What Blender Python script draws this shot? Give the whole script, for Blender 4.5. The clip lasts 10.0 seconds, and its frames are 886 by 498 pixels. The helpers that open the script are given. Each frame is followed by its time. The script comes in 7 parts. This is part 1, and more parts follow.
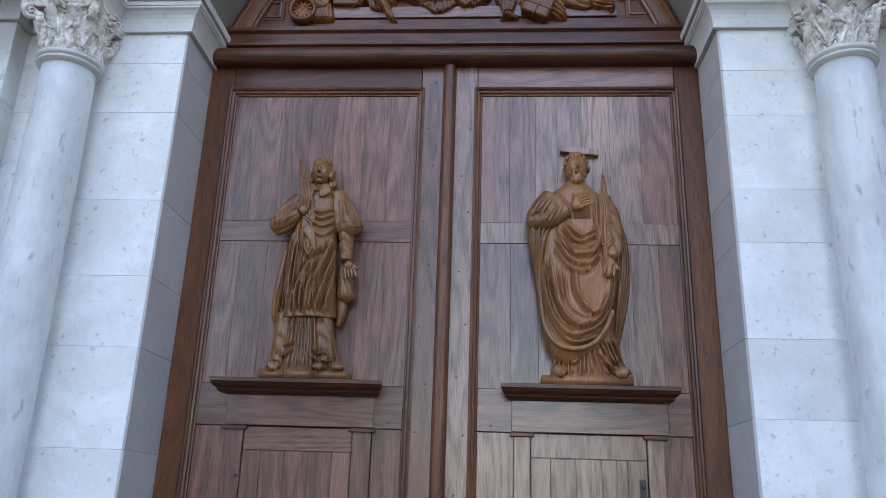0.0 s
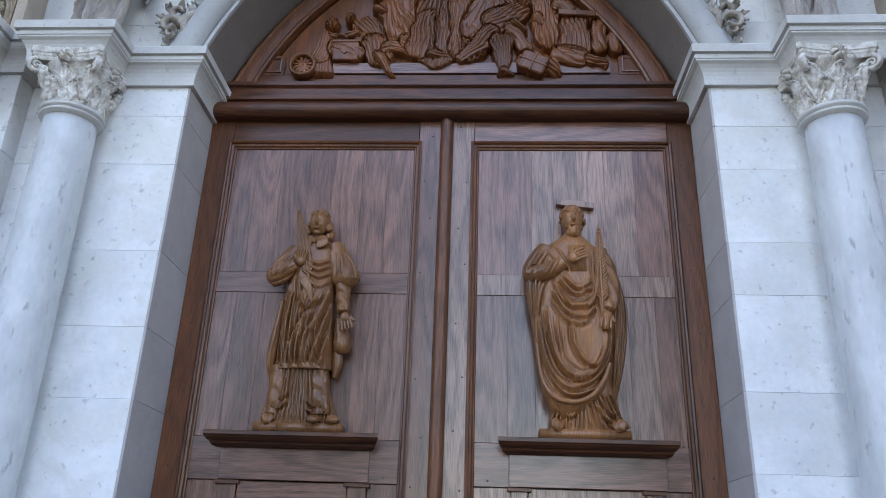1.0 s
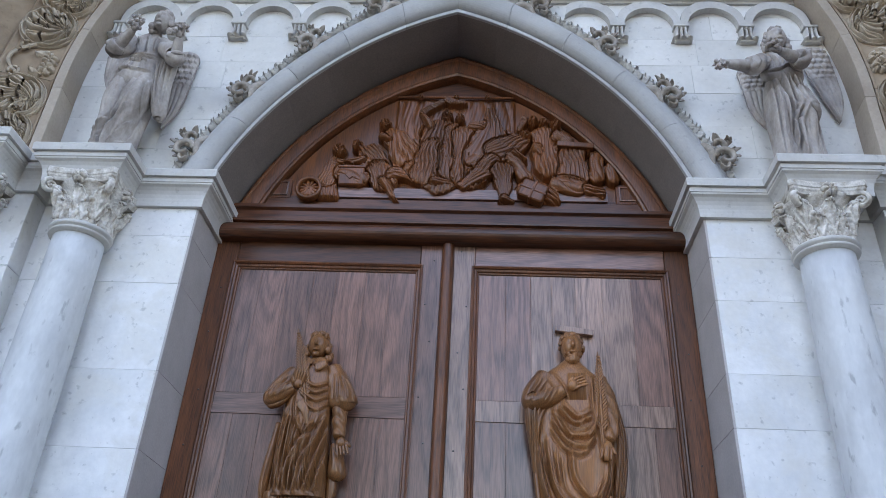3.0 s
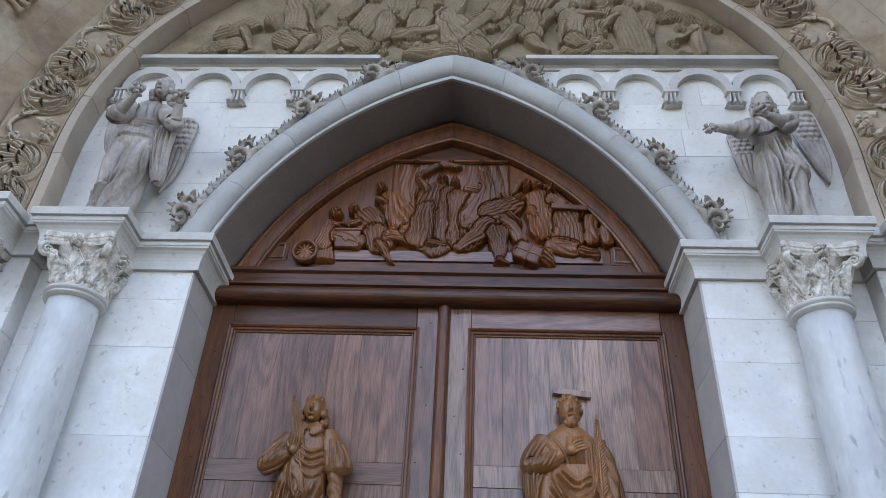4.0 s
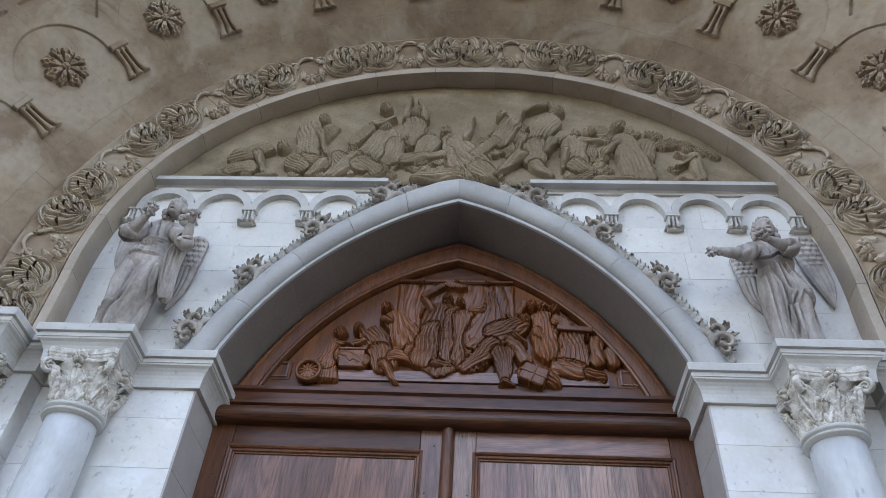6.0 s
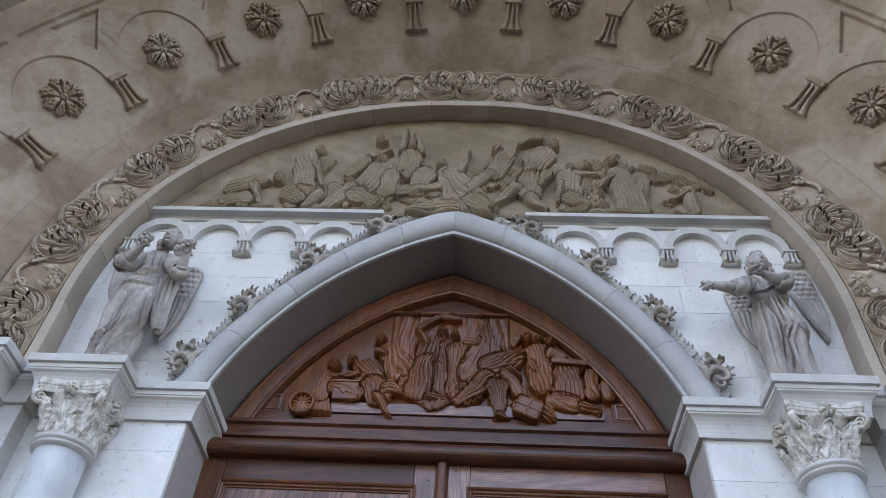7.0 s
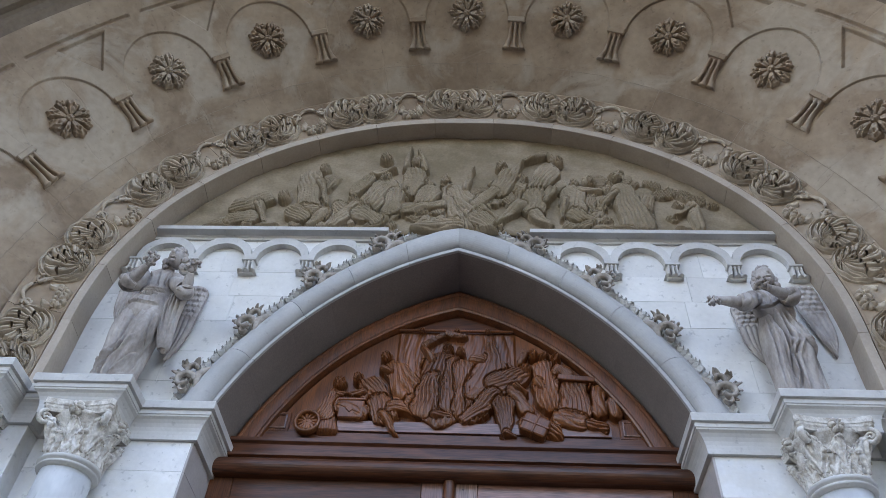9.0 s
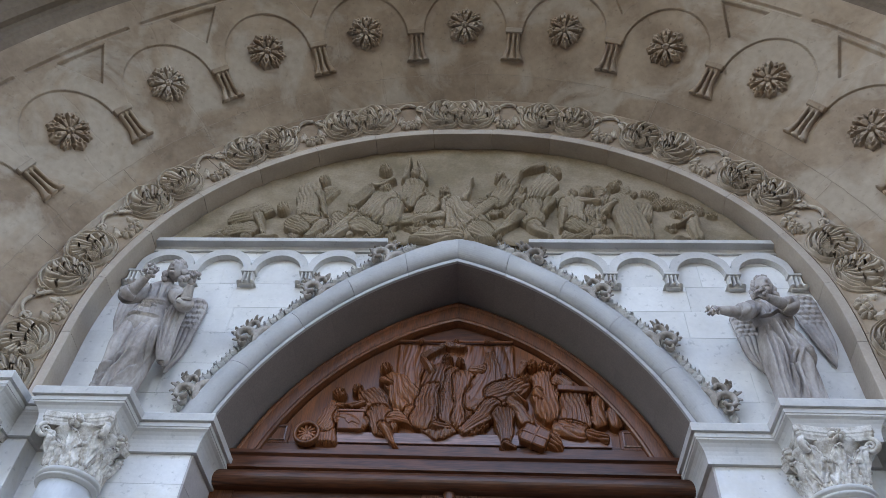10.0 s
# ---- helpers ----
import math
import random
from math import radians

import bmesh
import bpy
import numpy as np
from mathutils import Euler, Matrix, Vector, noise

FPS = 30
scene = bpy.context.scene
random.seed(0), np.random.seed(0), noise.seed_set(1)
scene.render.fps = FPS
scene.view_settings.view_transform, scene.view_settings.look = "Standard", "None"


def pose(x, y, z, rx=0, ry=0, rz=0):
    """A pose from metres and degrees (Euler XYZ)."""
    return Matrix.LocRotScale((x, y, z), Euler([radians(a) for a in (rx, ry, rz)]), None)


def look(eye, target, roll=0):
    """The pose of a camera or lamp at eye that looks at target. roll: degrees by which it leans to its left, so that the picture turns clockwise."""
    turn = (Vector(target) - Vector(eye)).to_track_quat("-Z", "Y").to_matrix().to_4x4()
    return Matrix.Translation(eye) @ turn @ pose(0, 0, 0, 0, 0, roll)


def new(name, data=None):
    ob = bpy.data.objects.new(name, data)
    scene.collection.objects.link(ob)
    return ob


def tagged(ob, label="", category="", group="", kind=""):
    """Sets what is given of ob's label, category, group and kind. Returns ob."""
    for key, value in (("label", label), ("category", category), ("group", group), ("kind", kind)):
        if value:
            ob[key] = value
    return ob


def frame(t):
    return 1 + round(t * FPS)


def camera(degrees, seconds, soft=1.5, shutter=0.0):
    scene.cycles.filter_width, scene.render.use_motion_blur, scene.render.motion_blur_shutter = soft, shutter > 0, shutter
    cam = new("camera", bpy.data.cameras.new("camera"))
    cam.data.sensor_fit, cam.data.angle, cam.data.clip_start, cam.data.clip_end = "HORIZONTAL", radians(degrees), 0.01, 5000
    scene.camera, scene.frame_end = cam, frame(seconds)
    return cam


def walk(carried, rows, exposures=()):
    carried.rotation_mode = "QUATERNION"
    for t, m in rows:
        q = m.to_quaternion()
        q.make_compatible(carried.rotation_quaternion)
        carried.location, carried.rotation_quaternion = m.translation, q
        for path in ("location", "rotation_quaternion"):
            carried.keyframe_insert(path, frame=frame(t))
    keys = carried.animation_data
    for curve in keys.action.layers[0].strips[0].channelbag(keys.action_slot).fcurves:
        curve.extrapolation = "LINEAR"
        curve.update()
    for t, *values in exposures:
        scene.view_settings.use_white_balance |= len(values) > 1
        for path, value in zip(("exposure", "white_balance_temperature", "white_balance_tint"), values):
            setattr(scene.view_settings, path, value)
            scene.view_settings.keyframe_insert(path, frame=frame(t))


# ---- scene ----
cam = camera(59.5, 10.0, soft=0.85)
PATH = [
    (0, (0.331, -4.903, 1.598), (0.199, -3.01, 2.229), 1.9),
    (0.5, (0.328, -4.913, 1.591), (0.198, -3.034, 2.263), 1.9),
    (1, (0.308, -4.912, 1.585), (0.192, -3.066, 2.345), 2.0),
    (1.5, (0.298, -4.93, 1.592), (0.19, -3.114, 2.423), 2.1),
    (2, (0.314, -4.936, 1.597), (0.198, -3.151, 2.49), 2.6),
    (2.5, (0.301, -4.952, 1.612), (0.188, -3.197, 2.565), 3.0),
    (3, (0.295, -4.979, 1.638), (0.179, -3.262, 2.658), 3.3),
    (4.5, (0.274, -4.997, 1.636), (0.176, -3.413, 2.854), 2.8),
    (5, (0.275, -5.001, 1.633), (0.163, -3.469, 2.914), 3.6),
    (5.5, (0.276, -5.006, 1.638), (0.157, -3.523, 2.974), 4.1),
    (6, (0.283, -5.003, 1.626), (0.161, -3.57, 3.016), 4.3),
    (7.3, (0.283, -5.019, 1.634), (0.178, -3.647, 3.085), 4.3),
    (7.5, (0.28, -5.011, 1.629), (0.175, -3.641, 3.082), 4.1),
    (8, (0.269, -5.009, 1.627), (0.16, -3.644, 3.085), 4.0),
    (8.5, (0.278, -5.012, 1.627), (0.158, -3.659, 3.095), 4.4),
    (9, (0.27, -5.009, 1.625), (0.15, -3.666, 3.103), 4.4),
    (9.5, (0.272, -5.012, 1.624), (0.151, -3.676, 3.108), 4.3),
    (10, (0.278, -5.022, 1.625), (0.158, -3.698, 3.119), 4.2),
]
walk(cam, [(t, look(eye, target, roll)) for t, eye, target, roll in PATH], [(0.0, 3.27, 7300, 16), (3.0, 3.25, 7450, 17), (4.5, 3.25, 7800, 17), (6.0, 3.25, 7800, 17), (8.0, 3.25, 7450, 18), (10.0, 3.25, 7450, 18)])

# ---- light ----
world = bpy.data.worlds.new("sky")
scene.world = world
world.use_nodes = True
wn = world.node_tree.nodes
sky = wn.new("ShaderNodeTexSky")
sky.sky_type = "NISHITA"
sky.sun_disc = False
sky.sun_elevation, sky.sun_rotation = radians(44), radians(-40)
sky.altitude, sky.air_density, sky.dust_density, sky.ozone_density = 200, 1.0, 1.5, 1.0
world.node_tree.links.new(sky.outputs[0], wn["Background"].inputs[0])
wn["Background"].inputs[1].default_value = 0.15

sun_data = bpy.data.lights.new("sun", "SUN")
sun_data.energy, sun_data.angle, sun_data.color = 3.0, radians(0.6), (1.0, 0.95, 0.88)
sun = new("sun", sun_data)
# the sun stands behind the church: the front lies in open shade
sd = Vector((math.sin(radians(-40)) * math.cos(radians(44)), math.cos(radians(-40)) * math.cos(radians(44)), math.sin(radians(44))))
sun.matrix_world = look(sd * 50, (0, 0, 0))


# ---- materials ----
def material(name, base, dark, rough=0.7, scale=3.0, fine=60.0, bump=0.3, stain=0.5, stretch=(1, 1, 1), spots=0.0, vary=0.0, spec=0.5, grain=0.1, island=False, low=0.35, high=0.7, patch=None, patch_scale=1.1):
    """Two-scale mottled surface with fine relief; vary: difference from piece to piece."""
    m = bpy.data.materials.new(name)
    m.use_nodes = True
    n, l = m.node_tree.nodes, m.node_tree.links
    b = n["Principled BSDF"]
    tc = n.new("ShaderNodeTexCoord")
    mp = n.new("ShaderNodeMapping")
    mp.inputs["Scale"].default_value = stretch
    l.new(tc.outputs["Object"], mp.inputs["Vector"])
    oi = n.new("ShaderNodeObjectInfo")
    off = n.new("ShaderNodeVectorMath")
    off.operation = "ADD"
    mul = n.new("ShaderNodeMath")
    mul.operation = "MULTIPLY"
    mul.inputs[1].default_value = 37.0
    l.new(oi.outputs["Random"], mul.inputs[0])
    l.new(mp.outputs[0], off.inputs[0])
    l.new(mul.outputs[0], off.inputs[1])
    big = n.new("ShaderNodeTexNoise")
    big.inputs["Scale"].default_value, big.inputs["Detail"].default_value, big.inputs["Roughness"].default_value = scale, 6, 0.62
    l.new(off.outputs[0], big.inputs["Vector"])
    ramp = n.new("ShaderNodeMapRange")
    ramp.inputs["From Min"].default_value, ramp.inputs["From Max"].default_value = low, high
    l.new(big.outputs["Fac"], ramp.inputs["Value"])
    sm = n.new("ShaderNodeTexNoise")
    sm.inputs["Scale"].default_value, sm.inputs["Detail"].default_value = fine, 4
    l.new(off.outputs[0], sm.inputs["Vector"])
    mix = n.new("ShaderNodeMix")
    mix.data_type = "RGBA"
    mix.inputs[6].default_value, mix.inputs[7].default_value = (*base, 1), (*dark, 1)
    fac = n.new("ShaderNodeMath")
    fac.operation = "MULTIPLY"
    fac.inputs[1].default_value = stain
    l.new(ramp.outputs[0], fac.inputs[0])
    l.new(fac.outputs[0], mix.inputs[0])
    colour = mix.outputs[2]
    if patch:
        # broad uneven patches of another tone
        pn = n.new("ShaderNodeTexNoise")
        pn.inputs["Scale"].default_value, pn.inputs["Detail"].default_value, pn.inputs["Roughness"].default_value = patch_scale, 9, 0.6
        pn.inputs["Distortion"].default_value = 0.6
        l.new(off.outputs[0], pn.inputs["Vector"])
        pr = n.new("ShaderNodeMapRange")
        pr.inputs["From Min"].default_value, pr.inputs["From Max"].default_value, pr.inputs["To Max"].default_value = 0.50, 0.60, 0.8
        l.new(pn.outputs["Fac"], pr.inputs["Value"])
        pm = n.new("ShaderNodeMix")
        pm.data_type = "RGBA"
        pm.inputs[7].default_value = (*patch, 1)
        l.new(pr.outputs[0], pm.inputs[0])
        l.new(colour, pm.inputs[6])
        colour = pm.outputs[2]
    hsv = n.new("ShaderNodeHueSaturation")
    v = n.new("ShaderNodeMapRange")
    v.inputs["From Min"].default_value, v.inputs["From Max"].default_value = 0.3, 0.7
    v.inputs["To Min"].default_value, v.inputs["To Max"].default_value = 1 - grain, 1 + grain
    l.new(sm.outputs["Fac"], v.inputs["Value"])
    val = v.outputs[0]
    if vary:
        rnd = n.new("ShaderNodeMapRange")
        rnd.inputs["To Min"].default_value, rnd.inputs["To Max"].default_value = 1 - vary, 1 + vary
        src = oi.outputs["Random"]
        if island:
            src = n.new("ShaderNodeNewGeometry").outputs["Random Per Island"]
        l.new(src, rnd.inputs["Value"])
        mm = n.new("ShaderNodeMath")
        mm.operation = "MULTIPLY"
        l.new(val, mm.inputs[0])
        l.new(rnd.outputs[0], mm.inputs[1])
        val = mm.outputs[0]
    if spots:
        sp = n.new("ShaderNodeTexNoise")
        sp.inputs["Scale"].default_value, sp.inputs["Detail"].default_value = 22, 8
        l.new(off.outputs[0], sp.inputs["Vector"])
        sr = n.new("ShaderNodeMapRange")
        sr.inputs["From Min"].default_value, sr.inputs["From Max"].default_value = 0.62, 0.72
        sr.inputs["To Min"].default_value, sr.inputs["To Max"].default_value = 1.0, 1.0 - spots
        l.new(sp.outputs["Fac"], sr.inputs["Value"])
        m3 = n.new("ShaderNodeMath")
        m3.operation = "MULTIPLY"
        l.new(val, m3.inputs[0])
        l.new(sr.outputs[0], m3.inputs[1])
        val = m3.outputs[0]
    l.new(val, hsv.inputs["Value"])
    l.new(colour, hsv.inputs["Color"])
    l.new(hsv.outputs[0], b.inputs["Base Color"])
    b.inputs["Roughness"].default_value = rough
    b.inputs["Specular IOR Level"].default_value = spec
    bp = n.new("ShaderNodeBump")
    bp.inputs["Strength"].default_value, bp.inputs["Distance"].default_value = bump, 0.004
    l.new(sm.outputs["Fac"], bp.inputs["Height"])
    l.new(bp.outputs[0], b.inputs["Normal"])
    return m


def wood(name, base, dark, rough=0.30, along="z", vary=0.14, figure=0.7, blotch=0.22, coat=0.34):
    """Oiled oak: long grain with cathedral figure along one axis, pores and worn sheen."""
    m = bpy.data.materials.new(name)
    m.use_nodes = True
    n, l = m.node_tree.nodes, m.node_tree.links
    b = n["Principled BSDF"]
    tc = n.new("ShaderNodeTexCoord")
    mp = n.new("ShaderNodeMapping")
    mp.inputs["Scale"].default_value = {"z": (1, 1, 0.14), "x": (0.14, 1, 1)}[along]
    l.new(tc.outputs["Object"], mp.inputs["Vector"])
    oi = n.new("ShaderNodeObjectInfo")
    mul = n.new("ShaderNodeMath")
    mul.operation = "MULTIPLY"
    mul.inputs[1].default_value = 53.0
    l.new(oi.outputs["Random"], mul.inputs[0])
    off = n.new("ShaderNodeVectorMath")
    l.new(mp.outputs[0], off.inputs[0])
    l.new(mul.outputs[0], off.inputs[1])
    fig = n.new("ShaderNodeTexNoise")
    fig.inputs["Scale"].default_value, fig.inputs["Detail"].default_value = 3.2, 2.0
    l.new(off.outputs[0], fig.inputs["Vector"])
    rings = n.new("ShaderNodeMath")
    rings.operation = "MULTIPLY"
    rings.inputs[1].default_value = 70.0
    l.new(fig.outputs["Fac"], rings.inputs[0])
    sine = n.new("ShaderNodeMath")
    sine.operation = "SINE"
    l.new(rings.outputs[0], sine.inputs[0])
    r1 = n.new("ShaderNodeMapRange")
    r1.inputs["From Min"].default_value, r1.inputs["From Max"].default_value = -0.6, 1.0
    r1.inputs["To Min"].default_value, r1.inputs["To Max"].default_value = 0.0, figure
    l.new(sine.outputs[0], r1.inputs["Value"])
    mp2 = n.new("ShaderNodeMapping")
    mp2.inputs["Scale"].default_value = {"z": (170, 170, 9), "x": (9, 170, 170)}[along]
    l.new(tc.outputs["Object"], mp2.inputs["Vector"])
    pores = n.new("ShaderNodeTexNoise")
    pores.inputs["Scale"].default_value, pores.inputs["Detail"].default_value = 1.0, 3.0
    l.new(mp2.outputs[0], pores.inputs["Vector"])
    r2 = n.new("ShaderNodeMapRange")
    r2.inputs["From Min"].default_value, r2.inputs["From Max"].default_value = 0.35, 0.7
    l.new(pores.outputs["Fac"], r2.inputs["Value"])
    add = n.new("ShaderNodeMath")
    add.operation = "MULTIPLY_ADD"
    add.inputs[1].default_value = 0.6
    l.new(r2.outputs[0], add.inputs[0])
    half = n.new("ShaderNodeMath")
    half.operation = "MULTIPLY"
    half.inputs[1].default_value = 0.5
    l.new(r1.outputs[0], half.inputs[0])
    l.new(half.outputs[0], add.inputs[2])
    mix = n.new("ShaderNodeMix")
    mix.data_type = "RGBA"
    mix.inputs[6].default_value, mix.inputs[7].default_value = (*base, 1), (*dark, 1)
    l.new(add.outputs[0], mix.inputs[0])
    blot = n.new("ShaderNodeTexNoise")
    blot.inputs["Scale"].default_value, blot.inputs["Detail"].default_value = 1.7, 4
    l.new(off.outputs[0], blot.inputs["Vector"])
    rb = n.new("ShaderNodeMapRange")
    rb.inputs["From Min"].default_value, rb.inputs["From Max"].default_value = 0.3, 0.7
    rb.inputs["To Min"].default_value, rb.inputs["To Max"].default_value = 1 - blotch, 1 + blotch
    l.new(blot.outputs["Fac"], rb.inputs["Value"])
    rnd = n.new("ShaderNodeMapRange")
    rnd.inputs["To Min"].default_value, rnd.inputs["To Max"].default_value = 1 - vary, 1 + vary
    l.new(oi.outputs["Random"], rnd.inputs["Value"])
    mm = n.new("ShaderNodeMath")
    mm.operation = "MULTIPLY"
    l.new(rb.outputs[0], mm.inputs[0])
    l.new(rnd.outputs[0], mm.inputs[1])
    hsv = n.new("ShaderNodeHueSaturation")
    l.new(mm.outputs[0], hsv.inputs["Value"])
    l.new(mix.outputs[2], hsv.inputs["Color"])
    l.new(hsv.outputs[0], b.inputs["Base Color"])
    rr = n.new("ShaderNodeMapRange")
    rr.inputs["To Min"].default_value, rr.inputs["To Max"].default_value = rough - 0.06, rough + 0.16
    l.new(pores.outputs["Fac"], rr.inputs["Value"])
    l.new(rr.outputs[0], b.inputs["Roughness"])
    bp = n.new("ShaderNodeBump")
    b.inputs["Specular IOR Level"].default_value = 0.4
    b.inputs["Coat Weight"].default_value, b.inputs["Coat Roughness"].default_value = coat, 0.20
    bp.inputs["Strength"].default_value, bp.inputs["Distance"].default_value = 0.35, 0.0015
    l.new(add.outputs[0], bp.inputs["Height"])
    l.new(bp.outputs[0], b.inputs["Normal"])
    return m


WHITE = material("white_limestone", (0.79, 0.775, 0.755), (0.56, 0.56, 0.55), 0.7, 2.1, 30, 0.35, 0.75, spots=0.28, vary=0.035, grain=0.03, low=0.42, high=0.72, patch=(0.70, 0.675, 0.63), patch_scale=2.2)
UPPER = material("pale_wall_stone", (0.74, 0.725, 0.695), (0.53, 0.51, 0.47), 0.8, 2.0, 30, 0.2, 0.6, spots=0.25, vary=0.05, grain=0.03)
# soffit stone: most of this dark tone is shade put into the colour
SHADE_GREY = material("shade_darkened_soffit_stone", (0.225, 0.188, 0.168), (0.175, 0.143, 0.125), 0.8, 3.5, 70, 0.3, 0.6, vary=0.02)
# jamb stone: greyer than the pier face, partly shade put into the colour
SHADE_REVEAL = material("shade_toned_jamb_stone", (0.47, 0.425, 0.405), (0.35, 0.31, 0.29), 0.8, 3.5, 70, 0.3, 0.6, vary=0.05, grain=0.05)
RING_LIP = material("warm_moulded_limestone", (0.46, 0.385, 0.31), (0.32, 0.255, 0.195), 0.8, 2.2, 50, 0.25, 0.7, spots=0.1, vary=0.05, grain=0.05)
# dark brown mottled tone of the porch arch
PORCH_DARK = material("dark_brown_porch_stone", (0.20, 0.15, 0.105), (0.12, 0.085, 0.055), 0.9, 1.5, 30, 0.3, 0.8)
SHAFT = material("veined_grey_marble", (0.64, 0.64, 0.63), (0.40, 0.40, 0.40), 0.5, 5.0, 35, 0.15, 0.75, stretch=(1, 1, 0.4), spots=0.35, grain=0.04)
MOULD = material("moulded_limestone", (0.59, 0.57, 0.54), (0.40, 0.38, 0.35), 0.75, 3.0, 50, 0.2, 0.65, spots=0.2, vary=0.03, grain=0.035)
ROLL = material("grey_roll_stone", (0.45, 0.44, 0.425), (0.31, 0.30, 0.285), 0.7, 2.5, 50, 0.2, 0.7, spots=0.15, vary=0.05, grain=0.035)
VAULT = material("weathered_vault_stone", (0.37, 0.277, 0.190), (0.215, 0.148, 0.095), 0.9, 1.6, 16, 0.5, 0.95, spots=0.22, grain=0.08, low=0.40, high=0.66, patch=(0.41, 0.338, 0.258), patch_scale=1.4)
CARVED = material("carved_ring_stone", (0.52, 0.435, 0.335), (0.27, 0.205, 0.14), 0.85, 3.0, 40, 0.5, 0.8, vary=0.06)
CAPITAL = material("carved_capital_stone", (0.68, 0.64, 0.58), (0.36, 0.31, 0.25), 0.85, 14.0, 60, 1.0, 0.85, vary=0.04, grain=0.12, low=0.42, high=0.6)
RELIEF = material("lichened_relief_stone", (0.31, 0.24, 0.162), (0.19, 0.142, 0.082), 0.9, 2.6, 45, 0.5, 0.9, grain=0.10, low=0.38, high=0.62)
ANGEL = material("stained_statue_stone", (0.45, 0.405, 0.37), (0.24, 0.20, 0.175), 0.85, 6.0, 50, 0.4, 0.85, stretch=(1, 1, 0.6), low=0.40, high=0.64)
CROCKET = material("weathered_crocket_stone", (0.44, 0.39, 0.34), (0.20, 0.165, 0.13), 0.9, 7.0, 50, 0.6, 0.9, grain=0.12)
MORTAR = material("grey_brown_mortar", (0.33, 0.26, 0.19), (0.24, 0.185, 0.13), 0.95, 6, 60, 0.3, 0.8)
GROUND = material("paving_stone", (0.068, 0.052, 0.040), (0.045, 0.034, 0.026), 0.85, 0.8, 20, 0.4, 0.7)
# dull brown for the unseen walls that hold back light
BLOCKER = material("unseen_blocker_render", (0.16, 0.115, 0.075), (0.11, 0.08, 0.05), 0.9, 0.7, 20, 0.3, 0.6)
OAK = wood("brown_oak", (0.26, 0.122, 0.082), (0.045, 0.018, 0.011), rough=0.27, coat=0.5)
OAK_X = wood("brown_oak_across", (0.25, 0.122, 0.085), (0.045, 0.018, 0.011), along="x", rough=0.27, coat=0.5)
# pale oak; on the right leaf the paleness also stands in for sky sheen
OAK_PALE = wood("pale_sheen_oak", (0.36, 0.21, 0.15), (0.06, 0.028, 0.016), rough=0.27, coat=0.5)
OAK_RED = wood("red_brown_oak", (0.19, 0.062, 0.022), (0.026, 0.009, 0.004), figure=0.45, blotch=0.42, rough=0.36, coat=0.12)
OAK_RED_X = wood("red_brown_oak_across", (0.135, 0.045, 0.018), (0.026, 0.009, 0.004), along="x", blotch=0.38, rough=0.36, coat=0.12)
CARVED_OAK = wood("carved_walnut_brown_oak", (0.29, 0.120, 0.042), (0.04, 0.015, 0.006), rough=0.34, vary=0.03, figure=0.3, blotch=0.55, coat=0.2)
# relief oak, darker than the statues: shade of deep carving in the colour
RELIEF_OAK = wood("shade_darkened_relief_oak", (0.20, 0.064, 0.018), (0.03, 0.011, 0.005), rough=0.32, vary=0.03, figure=0.3, blotch=0.5, coat=0.12)
IRON = material("dark_iron", (0.05, 0.045, 0.04), (0.10, 0.05, 0.03), 0.55, 8, 80, 0.3, 0.5)


# ---- building helpers ----
def mesh_of(name, verts, faces, mat, smooth=True):
    me = bpy.data.meshes.new(name)
    me.from_pydata([tuple(v) for v in verts], [], [tuple(f) for f in faces])
    me.materials.append(mat)
    if smooth:
        me.polygons.foreach_set("use_smooth", [True] * len(me.polygons))
    me.update()
    return me


def put(name, me, parent=None, label="", m=None):
    ob = new(name, me)
    if parent:
        ob.parent = parent
    if m is not None:
        ob.matrix_basis = m
    if label:
        ob["label"] = label
    return ob


def empty(name, x=0, y=0, z=0):
    ob = new(name)
    ob.empty_display_size = 0.1
    ob.location = (x, y, z)
    return ob


def bm_mesh(name, bm, mat, smooth=False):
    me = bpy.data.meshes.new(name)
    bmesh.ops.recalc_face_normals(bm, faces=bm.faces)
    bm.to_mesh(me)
    bm.free()
    me.materials.append(mat)
    if smooth:
        me.polygons.foreach_set("use_smooth", [True] * len(me.polygons))
    return me


def box_mesh(name, size, mat, bevel=0.004, seg=1):
    """A box with eased edges, its origin in the middle."""
    bm = bmesh.new()
    bmesh.ops.create_cube(bm, size=1)
    for v in bm.verts:
        v.co = Vector((v.co.x * size[0], v.co.y * size[1], v.co.z * size[2]))
    if bevel:
        bmesh.ops.bevel(bm, geom=bm.edges[:], offset=min(bevel, min(size) * 0.3), segments=seg, affect="EDGES", profile=0.6)
    return bm_mesh(name, bm, mat)


def box(name, x0, x1, y0, y1, z0, z1, mat, parent=None, bevel=0.004, label=""):
    """A box between the given bounds; its mesh origin is at its middle."""
    me = box_mesh(name, (x1 - x0, y1 - y0, z1 - z0), mat, bevel)
    return put(name, me, parent, label, Matrix.Translation(((x0 + x1) / 2, (y0 + y1) / 2, (z0 + z1) / 2)))


def grid_faces(nu, nv, wrap_u=False, wrap_v=False, base=0):
    f = []
    for i in range(nu if wrap_u else nu - 1):
        for j in range(nv if wrap_v else nv - 1):
            a, b2 = i, (i + 1) % nu
            c, d = j, (j + 1) % nv
            f.append((base + a * nv + c, base + b2 * nv + c, base + b2 * nv + d, base + a * nv + d))
    return f


